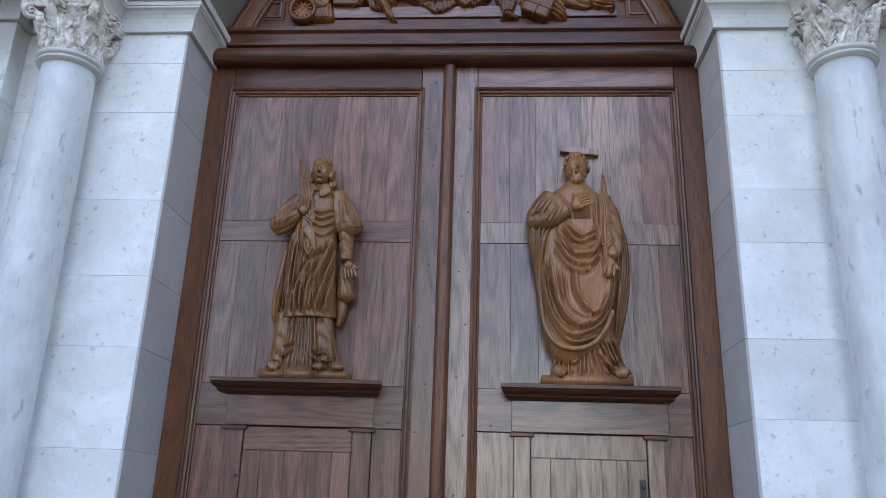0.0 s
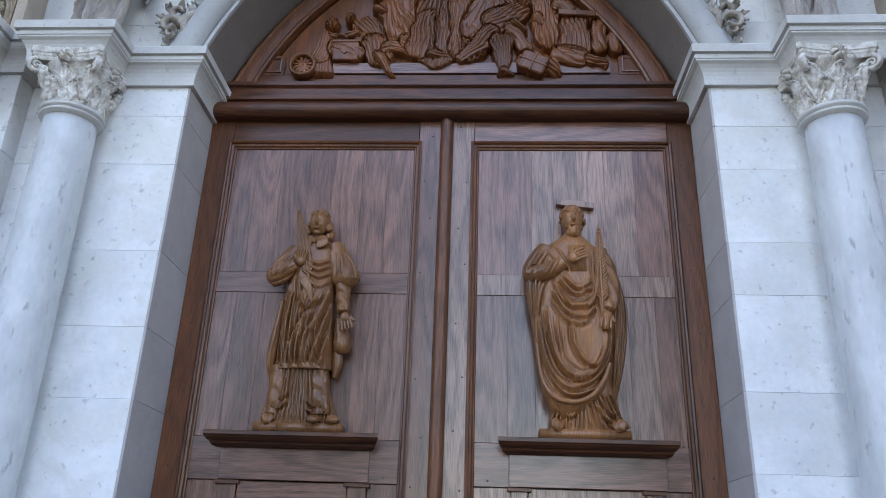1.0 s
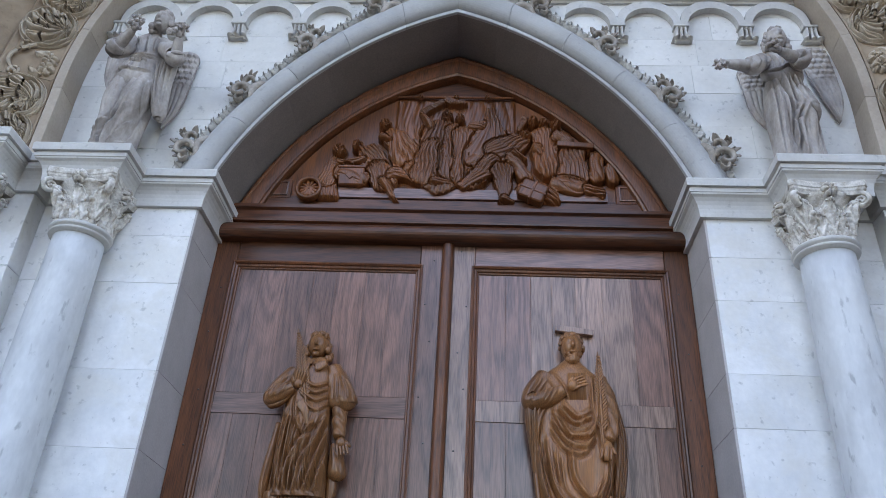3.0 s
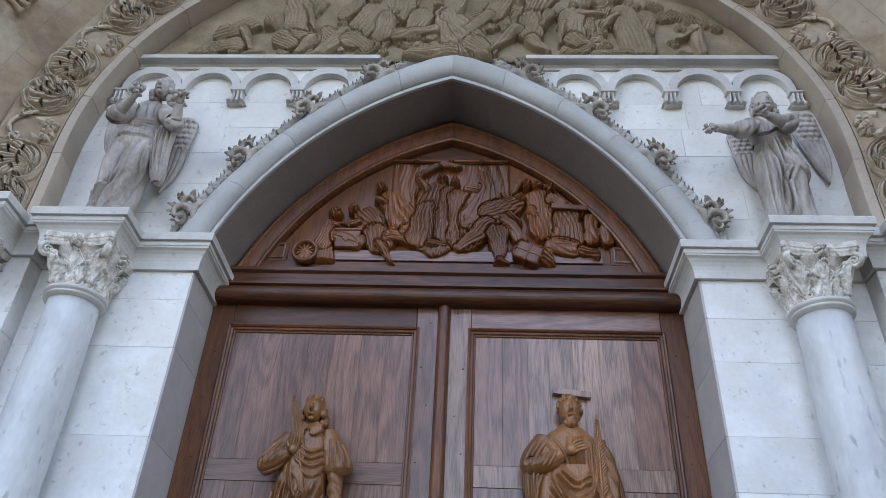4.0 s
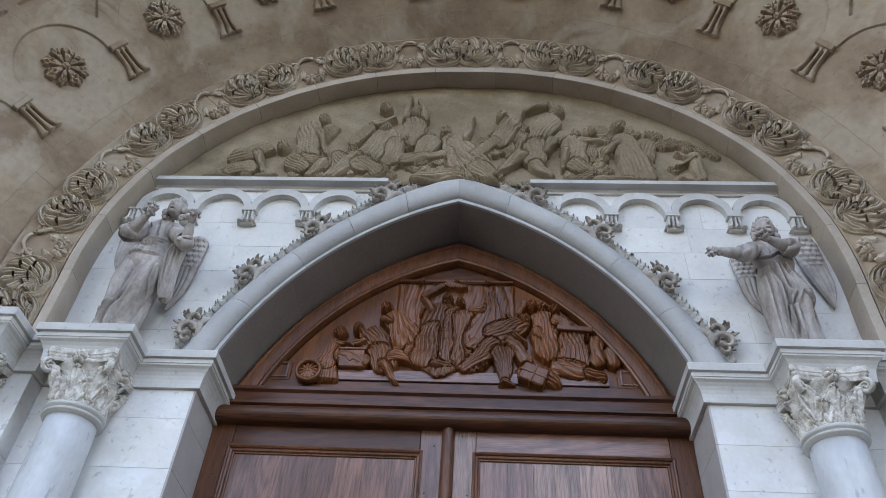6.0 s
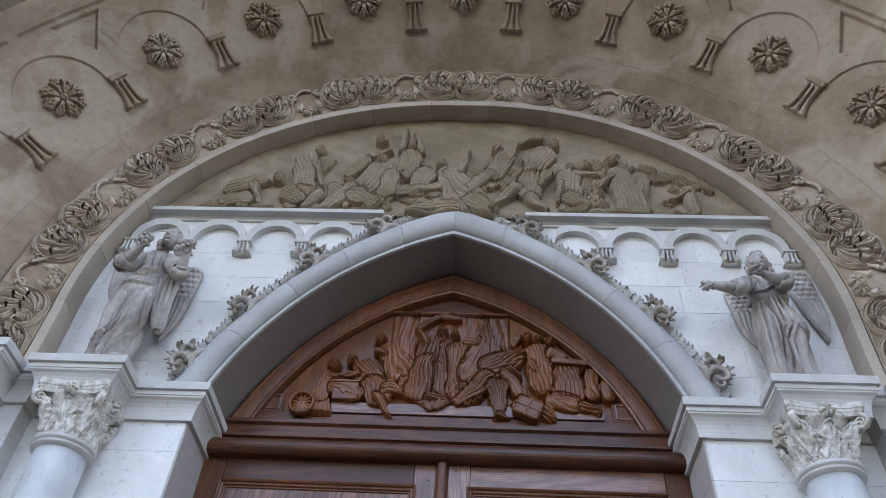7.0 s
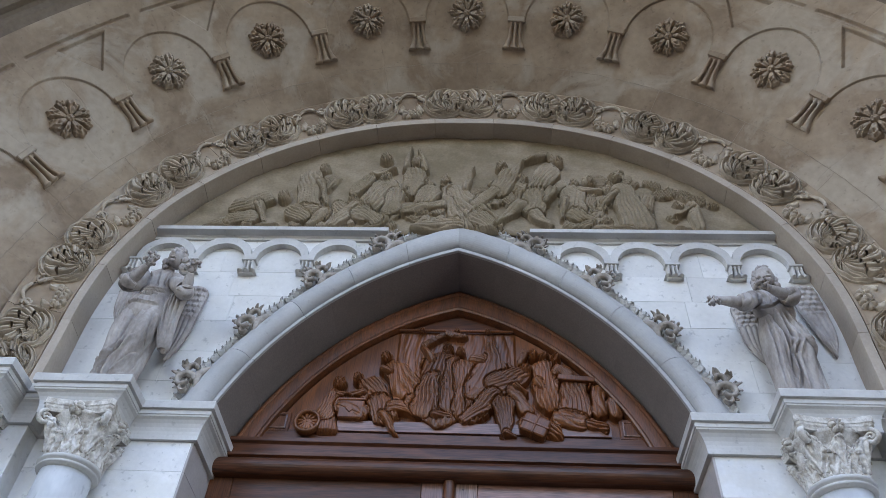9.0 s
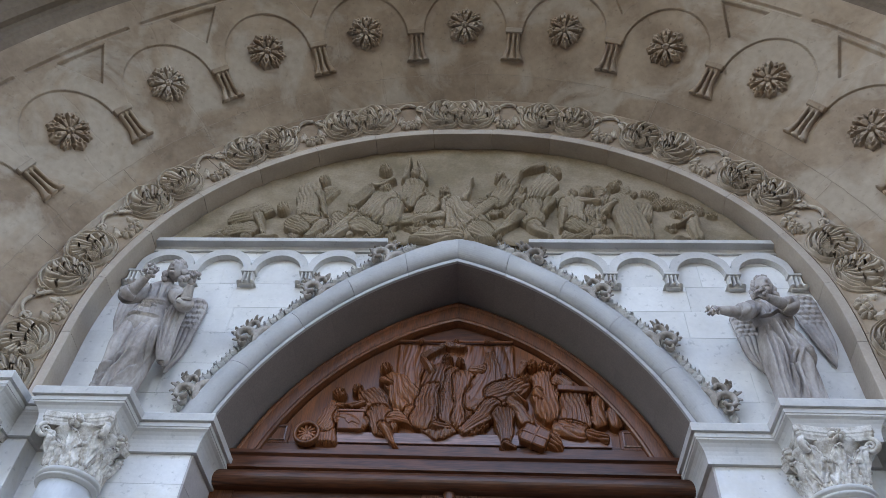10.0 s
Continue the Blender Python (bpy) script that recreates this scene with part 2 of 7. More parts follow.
def revolve(name, profile, mat, seg=48):
    """Turns a profile of (radius, height) round the z axis."""
    verts = []
    for i in range(seg):
        a = 2 * math.pi * i / seg
        verts += [(r * math.cos(a), r * math.sin(a), z) for r, z in profile]
    return mesh_of(name, verts, grid_faces(seg, len(profile), wrap_u=True), mat)


def prism(name, outline, y0, y1, mat, bevel=0.0):
    """An upright slab: a closed outline in x and z, from y0 to y1."""
    bm = bmesh.new()
    vs = [bm.verts.new((x, y0, z)) for x, z in outline]
    f = bm.faces.new(vs)
    r = bmesh.ops.extrude_face_region(bm, geom=[f])
    for g in r["geom"]:
        if isinstance(g, bmesh.types.BMVert):
            g.co.y = y1
    if bevel:
        bmesh.ops.bevel(bm, geom=bm.edges[:], offset=bevel, segments=1, affect="EDGES")
    return bm_mesh(name, bm, mat)


def swept(name, frames, profile, mat, smooth=False, cap=True):
    """Sweeps a closed profile of (u, v) along frames of (origin, u axis, v axis)."""
    verts = []
    for o, u, v in frames:
        verts += [Vector(o) + Vector(u) * a + Vector(v) * b for a, b in profile]
    k, n = len(frames), len(profile)
    faces = grid_faces(k, n, wrap_v=True)
    if cap:
        faces += [tuple(range(n)), tuple(reversed(range((k - 1) * n, k * n)))]
    me = mesh_of(name, verts, faces, mat, smooth)
    bm = bmesh.new()
    bm.from_mesh(me)
    bmesh.ops.recalc_face_normals(bm, faces=bm.faces)
    bm.to_mesh(me)
    bm.free()
    return me


def gothic(r, t, side=1):
    """The pointed arch over the door: place and outward normal, r metres outside its inner edge, t from springing 0 to apex 1."""
    k = r / 0.252
    cx, cz, rad = -0.946 - 0.434 * k, 3.919 - 0.337 * k, 2.819 + 0.791 * k
    a0 = math.asin((4.87 - cz) / rad)
    a1 = math.acos(-cx / rad)
    a = a0 + (a1 - a0) * t
    return (side * (cx + rad * math.cos(a)), cz + rad * math.sin(a)), (side * math.cos(a), math.sin(a))


def gothic_sweep(name, profile, mat, side, t0=0.0, t1=1.0, n=28):
    """Sweeps a profile of (outward, depth) along one half of the pointed arch."""
    verts = []
    for i in range(n + 1):
        t = t0 + (t1 - t0) * i / n
        for r, y in profile:
            (x, z), _ = gothic(r, t, side)
            verts.append((x, y, z))
    k = len(profile)
    faces = grid_faces(n + 1, k, wrap_v=True) + [tuple(range(k)), tuple(reversed(range(n * k, (n + 1) * k)))]
    me = mesh_of(name, verts, faces, mat, False)
    bm = bmesh.new()
    bm.from_mesh(me)
    bmesh.ops.recalc_face_normals(bm, faces=bm.faces)
    bm.to_mesh(me)
    bm.free()
    return me


Z0 = 5.428         # height of the great round arches' centre
SPRING = 4.87      # top of the impost
WALL_A, WALL_B = -0.47, -0.63


def round_arch(r, t):
    """A stilted round arch of radius r: t 0 to 1 from the left impost over the crown to the right one; place and outward normal."""
    stilt = Z0 - SPRING
    total = 2 * stilt + math.pi * r
    s = t * total
    if s < stilt:
        return (-r, SPRING + s), (-1, 0)
    if s > total - stilt:
        return (r, SPRING + total - s), (1, 0)
    a = math.pi - (s - stilt) / r
    return (r * math.cos(a), Z0 + r * math.sin(a)), (math.cos(a), math.sin(a))


def basket(deg):
    """How far the ring stands outside a true circle, degrees from the crown: flat at the crown, full at the haunches."""
    return float(np.interp(abs(deg), (0, 15, 30, 45, 60, 75, 90), (-0.105, -0.07, -0.025, 0.03, 0.062, 0.045, 0.0)))


def round_sweep(name, profile, mat, n=120, t0=0.0, t1=1.0, smooth=False, wrap=True, flat=False):
    """Sweeps a profile of (radius, depth) along the stilted round arch; flat: with the ring's flattened crown."""
    verts = []
    for i in range(n + 1):
        t = t0 + (t1 - t0) * i / n
        # one parameter for all radii: the angle of a middle radius
        (x, z), (nx, nz) = round_arch(3.2, t)
        lift = basket(math.degrees(math.atan2(nx, nz))) if flat else 0.0
        for r, y in profile:
            verts.append((x + nx * (r - 3.2 + lift), y, z + nz * (r - 3.2 + lift)))
    k = len(profile)
    faces = grid_faces(n + 1, k, wrap_v=wrap)
    if wrap:
        faces += [tuple(range(k)), tuple(reversed(range(n * k, (n + 1) * k)))]
    me = mesh_of(name, verts, faces, mat, smooth)
    bm = bmesh.new()
    bm.from_mesh(me)
    bmesh.ops.recalc_face_normals(bm, faces=bm.faces)
    bm.to_mesh(me)
    bm.free()
    return me


# ---- ground and unseen light-blocking walls ----
gm = bmesh.new()
bmesh.ops.create_grid(gm, x_segments=40, y_segments=40, size=400)
ground = tagged(put("ground", bm_mesh("ground", gm, GROUND)), "worn dark stone paving in front of the church", "ground", kind="structure")

# added out of view: cut low sky, their gap mirrors in the door
for nm, x0, x1, top in (("wall_street_west", -7.5, -2.2, 14.5), ("wall_street_east", 5.2, 16.0, 14.5)):
    tagged(box(nm, x0, x1, -28, -17, 0, top, BLOCKER, None, 0), "unseen plain block opposite the portal that cuts the low sky", "wall", kind="structure")
# added low walls, unseen, to keep bright far ground off the vault
for nm, x0, x1 in (("wall_garden_west", -70.0, -7.5), ("wall_garden_east", 16.0, 70.0)):
    tagged(box(nm, x0, x1, -28, -17, 0, 4.5, BLOCKER, None, 0), "unseen low block to the side that hides sunlit ground", "wall", kind="structure")

# ---- piers beside the door, course by course ----
COURSES = {-1: (0.0, 0.55, 1.12, 1.85, 2.44, 2.88, 3.38, 4.0, 4.37, 4.60), 1: (0.0, 0.50, 1.05, 1.60, 2.11, 2.56, 3.14, 3.48, 3.98, 4.30, 4.60)}
for side, nm in ((-1, "wall_west"), (1, "wall_east")):
    pier = tagged(empty(nm, side * 2.3, -0.2, 0), "white limestone pier of the door with reveal greyed for shade", "wall", kind="structure")
    wall_core = box("core", side * 2.32 - 0.545, side * 2.32 + 0.545, WALL_A + 0.02, 0.6, 0, 4.6, SHADE_GREY, None, 0)
    wall_core.parent = pier
    wall_core.matrix_basis = Matrix.Translation((side * 0.02, 0.2 + (WALL_A + 0.62) / 2, 2.3))
    zs = COURSES[side]
    for k in range(len(zs) - 1):
        # face blocks, then the lining of the reveal, its colour greyed for shade
        x0, x1 = 1.775, 2.88
        me = box_mesh("block", (x1 - x0, 0.2, zs[k + 1] - zs[k] - 0.0012), WHITE, 0.002)
        put("block", me, pier, m=Matrix.Translation((side * ((x0 + x1) / 2 - 2.3), WALL_A + 0.1 + 0.2 + random.uniform(-0.001, 0.001), (zs[k] + zs[k + 1]) / 2)))
        me = box_mesh("reveal_block", (0.1, 0.52, zs[k + 1] - zs[k] - 0.0015), SHADE_REVEAL, 0.002)
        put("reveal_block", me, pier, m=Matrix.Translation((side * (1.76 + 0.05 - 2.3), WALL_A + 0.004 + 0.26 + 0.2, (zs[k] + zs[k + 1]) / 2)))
    # outer wall with the second column in front of it
    outer = tagged(empty("wall_outer_" + nm[5:], side * 3.5, WALL_B, 0), "white limestone outer wall of the portal", "wall", kind="structure")
    zc = (0.0, 0.62, 1.2, 1.8, 2.35, 2.9, 3.45, 4.02, 4.60)
    for k in range(len(zc) - 1):
        me = box_mesh("block", (1.42, 0.9, zc[k + 1] - zc[k] - 0.003), WHITE, 0.004)
        put("block", me, outer, m=Matrix.Translation((side * (2.88 + 0.71 - 3.5), 0.45, (zc[k] + zc[k + 1]) / 2)))
    tagged(box("wall_side_" + nm[5:], min(side * 4.3, side * 6.5), max(side * 4.3, side * 6.5), -2.0, 0.6, 0, 4.9, WHITE, None, 0.01), "plain limestone wall beside the portal", "wall", kind="structure")

# ---- impost moulding: one run a side, breaking forward over the two columns ----
IMP = [(0.0, 4.60), (0.030, 4.60), (0.031, 4.635), (0.034, 4.662), (0.041, 4.690), (0.053, 4.716), (0.069, 4.738), (0.088, 4.752), (0.090, 4.764), (0.096, 4.766), (0.098, 4.788), (0.090, 4.791), (0.090, 4.803), (0.114, 4.806), (0.116, 4.860), (0.108, 4.872), (-0.02, 4.872), (-0.02, 4.60)]


def impost_run(side):
    """The plan of the impost: corners from the door inwards out to the side."""
    plan = [(1.76, 0.02), (1.76, WALL_A), (2.275, WALL_A), (2.275, -0.755), (2.735, -0.755), (2.735, WALL_A), (2.88, WALL_A), (2.88, WALL_B), (3.04, WALL_B), (3.04, -0.915), (3.50, -0.915), (3.50, WALL_B), (4.3, WALL_B)]
    plan = [Vector((x, y)) for x, y in plan]
    verts = []
    for i, p in enumerate(plan):
        d0 = (p - plan[i - 1]).normalized() if i else (plan[1] - plan[0]).normalized()
        d1 = (plan[i + 1] - p).normalized() if i < len(plan) - 1 else d0
        # outward is to the right of the run
        n0, n1 = Vector((d0.y, -d0.x)), Vector((d1.y, -d1.x))
        mit = (n0 + n1)
        mit = mit / max(mit.dot(n0), 0.2)
        for o, z in IMP:
            q = p + mit * o
            verts.append((side * q.x, q.y, z))
    k = len(IMP)
    faces = grid_faces(len(plan), k, wrap_v=True) + [tuple(range(k)), tuple(reversed(range((len(plan) - 1) * k, len(plan) * k)))]
    me = mesh_of("impost", verts, faces, MOULD, False)
    bm = bmesh.new()
    bm.from_mesh(me)
    bmesh.ops.recalc_face_normals(bm, faces=bm.faces)
    bm.to_mesh(me)
    bm.free()
    return me


for side, nm in ((-1, "impost_west"), (1, "impost_east")):
    imp = tagged(put(nm, impost_run(side)), "moulded limestone impost breaking forward over the columns", "moulding", kind="structure")
    # the solid above each column and on the piers
    for x0, x1, y0, y1 in ((1.79, 2.90, WALL_A + 0.03, 0.02), (2.26, 2.75, -0.75, WALL_A + 0.03), (2.9, 4.3, WALL_B + 0.03, 0.2), (3.03, 3.51, -0.91, WALL_B + 0.03)):
        box("impost_block", min(side * x0, side * x1), max(side * x0, side * x1), y0, y1, 4.603, 4.867, MOULD, imp, 0.0)

# ---- wall over the piers, pierced by the pointed arch ----
upper = tagged(empty("wall_upper", 0, WALL_A, 4.87), "pale limestone wall round the pointed arch", "wall", kind="structure")


def arch_x(z, r):
    """Half width of the pointed arch r outside its inner edge at height z; none above the apex."""
    k = r / 0.252
    cx, cz, rad = -0.946 - 0.434 * k, 3.919 - 0.337 * k, 2.819 + 0.791 * k
    q = rad * rad - (z - cz) ** 2
    return max(0.0, cx + math.sqrt(q)) if q > 0 else 0.0


courses = (4.87, 5.13, 5.42, 5.74, 6.02, 6.30, 6.56, 6.80)
for k in range(len(courses) - 1):
    z0, z1 = courses[k] + 0.001, courses[k + 1] - 0.001
    for side in (-1, 1):
        inner = [(arch_x(z0 + (z1 - z0) * j / 5, 0.20), z0 + (z1 - z0) * j / 5) for j in range(6)]
        xin = max(p[0] for p in inner)
        cuts = [xin + 0.06 + (0.32 if k % 2 else 0.62)]
        while cuts[-1] < 2.4:
            cuts.append(cuts[-1] + 0.62 + 0.12 * ((k * 7 + len(cuts) * 3) % 3 - 1))
        cuts = [c for c in cuts if c < 2.72] + [3.05]
        left = inner
        for c in cuts:
            out = [(side * (x + 0.001 - WALL_A * 0), z - 4.87) for x, z in left] + [(side * (c - 0.001), z1 - 4.87), (side * (c - 0.001), z0 - 4.87)]
            me = prism("block", out, 0, 0.45, UPPER, 0.0)
            put("block", me, upper, m=Matrix.Translation((0, random.uniform(-0.0012, 0.0012), 0)))
            left = [(c, z0), (c, z1)]

# the arch itself: shade-darkened soffit lining, a great roll and an edge fillet
for side, nm in ((-1, "arch_west"), (1, "arch_east")):
    a = tagged(empty(nm, 0, 0, 0), "pointed stone arch with a thick roll moulding and soffit coloured darker for shade", "arch", kind="structure")
    cuts = (0.0, 0.2, 0.42, 0.62, 0.82, 1.0)
    roll = [(0.001, WALL_A + 0.006), (0.001, WALL_A - 0.024), (0.004, WALL_A - 0.026), (0.026, WALL_A - 0.026), (0.03, WALL_A - 0.015)]
    roll += [(0.132 - 0.096 * math.cos(radians(a1)), WALL_A - 0.014 - 0.080 * math.sin(radians(a1))) for a1 in range(0, 181, 10)]
    roll += [(0.229, WALL_A - 0.012), (0.231, WALL_A - 0.02), (0.252, WALL_A - 0.02), (0.255, WALL_A + 0.1), (0.1, WALL_A + 0.1), (0.1, WALL_A + 0.006)]
    for i in range(5):
        put("voussoir", gothic_sweep("voussoir", roll, ROLL, side, cuts[i] + 0.0006, cuts[i + 1] - (0.0006 if i < 4 else 0), 16), a)
    cuts = (0.0, 0.17, 0.36, 0.52, 0.7, 0.86, 1.0)
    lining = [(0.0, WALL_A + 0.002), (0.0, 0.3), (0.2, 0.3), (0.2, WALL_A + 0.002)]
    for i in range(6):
        put("soffit_stone", gothic_sweep("soffit_stone", lining, SHADE_GREY, side, cuts[i] + 0.0002, cuts[i + 1] - (0.0002 if i < 5 else 0), 8), a)

# ---- great round arch: tympanum ground, ring, splayed vault ----
out = [round_arch(3.06, i / 60)[0] for i in range(61)]
out = [(x, z) for x, z in out if z > 6.74]
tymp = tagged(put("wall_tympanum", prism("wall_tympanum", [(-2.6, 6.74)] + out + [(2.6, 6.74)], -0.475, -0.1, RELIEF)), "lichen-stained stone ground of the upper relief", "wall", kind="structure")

lip = [(2.962, WALL_A + 0.1), (2.934, -0.695), (2.937, -0.70), (3.008, -0.70), (3.013, -0.695), (3.018, -0.67), (3.13, -0.66), (3.13, WALL_A + 0.1)]
ring = tagged(empty("arch_ring", 0, 0, 0), "round stone arch with plain lip and soffit", "arch", kind="structure")
for i in range(17):
    put("voussoir", round_sweep("voussoir", lip, RING_LIP, 12, i / 17 + 0.0002, (i + 1) / 17 - 0.0002, flat=True), ring)


def vault_depth(theta, r):
    """Relief of the splayed vault: sunk arcade fields, line mouldings, sunk triangles and joints. Degrees and radius; metres, sunk is positive."""
    step = 15.15
    ramp = lambda v, w=0.012: np.clip(v / w + 0.5, 0, 1)
    s = (r - 3.93) * 1.4142
    k = np.round(theta / step)
    local = np.radians(theta - k * step) * r
    rim = np.where(s > 0, np.hypot(local, s), np.abs(local))
    d = 0.020 * np.maximum(ramp(0.43 - rim, 0.012), ramp(-s, 0.012))
    # a fine line outside the arcade arches, the fillet above them and sunk spandrels
    mid = np.abs(theta / step - np.floor(theta / step) - 0.5) * step
    half = np.radians(mid) * r
    d += 0.022 * ramp(0.009 - np.abs(r - 4.395), 0.01) * ramp(np.radians(step / 2 - mid) * r - 0.06, 0.03)
    tri_in = np.minimum(np.minimum(4.355 - r, (0.23 * (r - 4.13) / 0.225 - half) * 0.7), 1.0)
    tri = tri_in > 0
    d += 0.035 * ramp(tri_in, 0.012) * (r > 4.13)
    # joints of the splay stones
    row = np.floor((r - 3.38) / 0.40)
    jt = (theta + row * 4.7 + 1.1 * np.sin(row * 3 + np.floor(theta / 9.4)) + 0.25 * np.sin(r * 17 + theta) + 90) % 9.4
    d = np.where((np.radians(np.minimum(jt, 9.4 - jt)) * r < 0.006) & ~tri, d + 0.0012, d)
    return d


def grown(x, y, z, k=1.0237):
    """The vault is laid out for a slightly smaller ring, then grown to sit on the real one."""
    return x * k, -5.02 + (y + 5.02) * k, 1.62 + (z - 1.62) * k


def vault_mesh():
    nt, ns = 1500, 210
    theta = np.linspace(-90, 90, nt)
    rs = np.linspace(3.22, 4.58, ns)
    T, R = np.meshgrid(theta, rs, indexing="ij")
    D = vault_depth(T, R)
    # sunk along the surface normal
    y = -0.78 - (R - 3.36) + D * 0.7071
    rr = R + D * 0.7071
    x, z = rr * np.sin(np.radians(T)), 5.34 + rr * np.cos(np.radians(T))
    x, y, z = grown(x, y, z)
    verts = np.stack([x, y, z], -1)
    # straight stilts down to the impost
    low_l, low_r = verts[:1].copy(), verts[-1:].copy()
    low_l[..., 2] = low_r[..., 2] = SPRING
    verts = np.concatenate([low_l, verts, low_r]).reshape(-1, 3)
    return mesh_of("vault", verts.tolist(), grid_faces(nt + 2, ns), VAULT, False)


vault = tagged(put("vault", vault_mesh()), "splayed stone vault of the portal with a shallow arcade", "vault", kind="structure")
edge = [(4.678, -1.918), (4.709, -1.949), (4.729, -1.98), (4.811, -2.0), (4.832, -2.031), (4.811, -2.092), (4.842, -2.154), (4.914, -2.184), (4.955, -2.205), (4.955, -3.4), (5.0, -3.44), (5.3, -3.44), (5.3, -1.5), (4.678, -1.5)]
tagged(put("trim_arch", round_sweep("trim_arch", edge, PORCH_DARK, 140, smooth=False)), "deep stone porch arch with mouldings before the vault", "moulding", kind="structure")
# church front round the portal, and its unseen body, both sized to block sun
out = [round_arch(5.2, i / 80)[0] for i in range(81)]
front = [(-45, 0), (-45, 36), (45, 36), (45, 0), (5.2, 0)] + out[::-1] + [(-5.2, 0)]
tagged(put("wall_front", prism("wall_front", front, -3.42, -1.5, UPPER)), "plain limestone church front round the portal, oversized to block the sun", "wall", kind="structure")
tagged(box("wall_back", -45, 45, 0.7, 9, 0, 36, UPPER, None, 0), "unseen mass behind the portal, sized to block the sun", "wall", kind="structure")
for side, nm in ((-1, "wall_end_west"), (1, "wall_end_east")):
    tagged(box(nm, min(side * 44.5, side * 45), max(side * 44.5, side * 45), -1.5, 0.7, 0, 36, UPPER, None, 0), "unseen end closing the sun-blocking church mass", "wall", kind="structure")
    tagged(box(nm.replace("end", "porch"), min(side * 4.96, side * 5.3), max(side * 4.96, side * 5.3), -3.42, -1.9, 0, 4.88, UPPER, None, 0.01), "side wall of the porch", "wall", kind="structure")
tagged(box("ceiling", -45, 45, -3.42, 9, 36, 36.3, UPPER, None, 0), "unseen roof slab closing the sun-blocking church mass", "roof", kind="structure")

# ---- ledge and little arcade under the upper relief ----
LEDGE = [(0.0, 6.69), (-0.022, 6.69), (-0.024, 6.712), (-0.040, 6.728), (-0.108, 6.735), (-0.110, 6.775), (-0.10, 6.782), (0.08, 6.782), (0.08, 6.69)]
arcade = tagged(empty("arcade", 0, WALL_A, 6.5), "blind arcade of small round arches under a stone ledge", "frieze", kind="structure")
CORB = (1.285, 1.785, 2.29, 2.79)
for side in (-1, 1):
    x0 = 0.62
    verts = [(side * x, WALL_A + y - WALL_A, z - 6.5) for x in (x0, 2.95) for y, z in LEDGE]
    n = len(LEDGE)
    me = mesh_of("ledge", verts, grid_faces(2, n, wrap_v=True) + [tuple(range(n)), tuple(reversed(range(n, 2 * n)))], MOULD, False)
    bm = bmesh.new()
    bm.from_mesh(me)
    bmesh.ops.recalc_face_normals(bm, faces=bm.faces)
    bm.to_mesh(me)
    bm.free()
    put("ledge", me, arcade, "white stone ledge")
    spans = [(0.785, 1.285), (1.285, 1.785), (1.785, 2.29), (2.29, 2.79)]
    for a0, a1 in spans:
        c, w = (a0 + a1) / 2, (a1 - a0) / 2
        rad = w - 0.055
        pts = [(a0, 6.40), (c - rad, 6.40)] + [(c - rad * math.cos(math.pi * j / 16), 6.40 + rad * math.sin(math.pi * j / 16)) for j in range(1, 16)] + [(c + rad, 6.40), (a1, 6.40), (a1, 6.46)]
        pts += [(c + (w + 0.0) * math.cos(math.pi * j / 16), 6.40 + 0.055 + w * 0.86 * math.sin(math.pi * j / 16)) for j in range(2, 15)] + [(a0, 6.46)]
        if a0 < 1.0:
            pts = [(x, z) for x, z in pts if x > 0.86]
        put("arch", prism("arch", [(side * x, z - 6.5) for x, z in pts], -0.062, 0.02, MOULD), arcade)

# ---- columns ----
def leaf_mesh(name, width, height, curl, mat, nu=14, nv=15, lobes=4, veins=9.0, cut=0.009):
    """One acanthus leaf: ribbed, lobed, curling forward at its tip; it grows up z and leans to -y."""
    verts = []
    for i in range(nv):
        v = i / (nv - 1)
        bend = v ** 3 * curl
        lob = 0.78 + 0.22 * abs(math.sin(math.pi * lobes * v + 0.5))
        w = width * 0.5 * (0.75 + 0.5 * math.sin(math.pi * min(v * 1.05, 1))) * (1 - v ** 5 * 0.6) * lob
        z = height * (v if v < 0.82 else 0.82 + (v - 0.82) * 0.3 - (v - 0.82) ** 2 * 2.2)
        y0 = -bend - 0.012
        for j in range(nu):
            u = 2 * j / (nu - 1) - 1
            rib = cut * math.cos(abs(u) * math.pi * 3.5 - v * veins) + 0.014 * (1 - abs(u)) ** 2
            verts.append((u * w, y0 - rib - 0.01 * math.cos(u * 1.3) + 0.02 * u * u, z + 0.012 * math.cos(u * math.pi * 3.5) * v))
    front = grid_faces(nv, nu)
    k = len(verts)
    verts += [(x * 0.9, y + 0.02, z) for x, y, z in verts]
    faces = front + [tuple(reversed([q + k for q in f])) for f in front]
    rim = [j for j in range(nu)] + [i * nu + nu - 1 for i in range(1, nv)] + [(nv - 1) * nu + j for j in range(nu - 2, -1, -1)] + [i * nu for i in range(nv - 2, 0, -1)]
    for a, b2 in zip(rim, rim[1:] + rim[:1]):
        faces.append((a, b2, b2 + k, a + k))
    return mesh_of(name, verts, faces, mat)


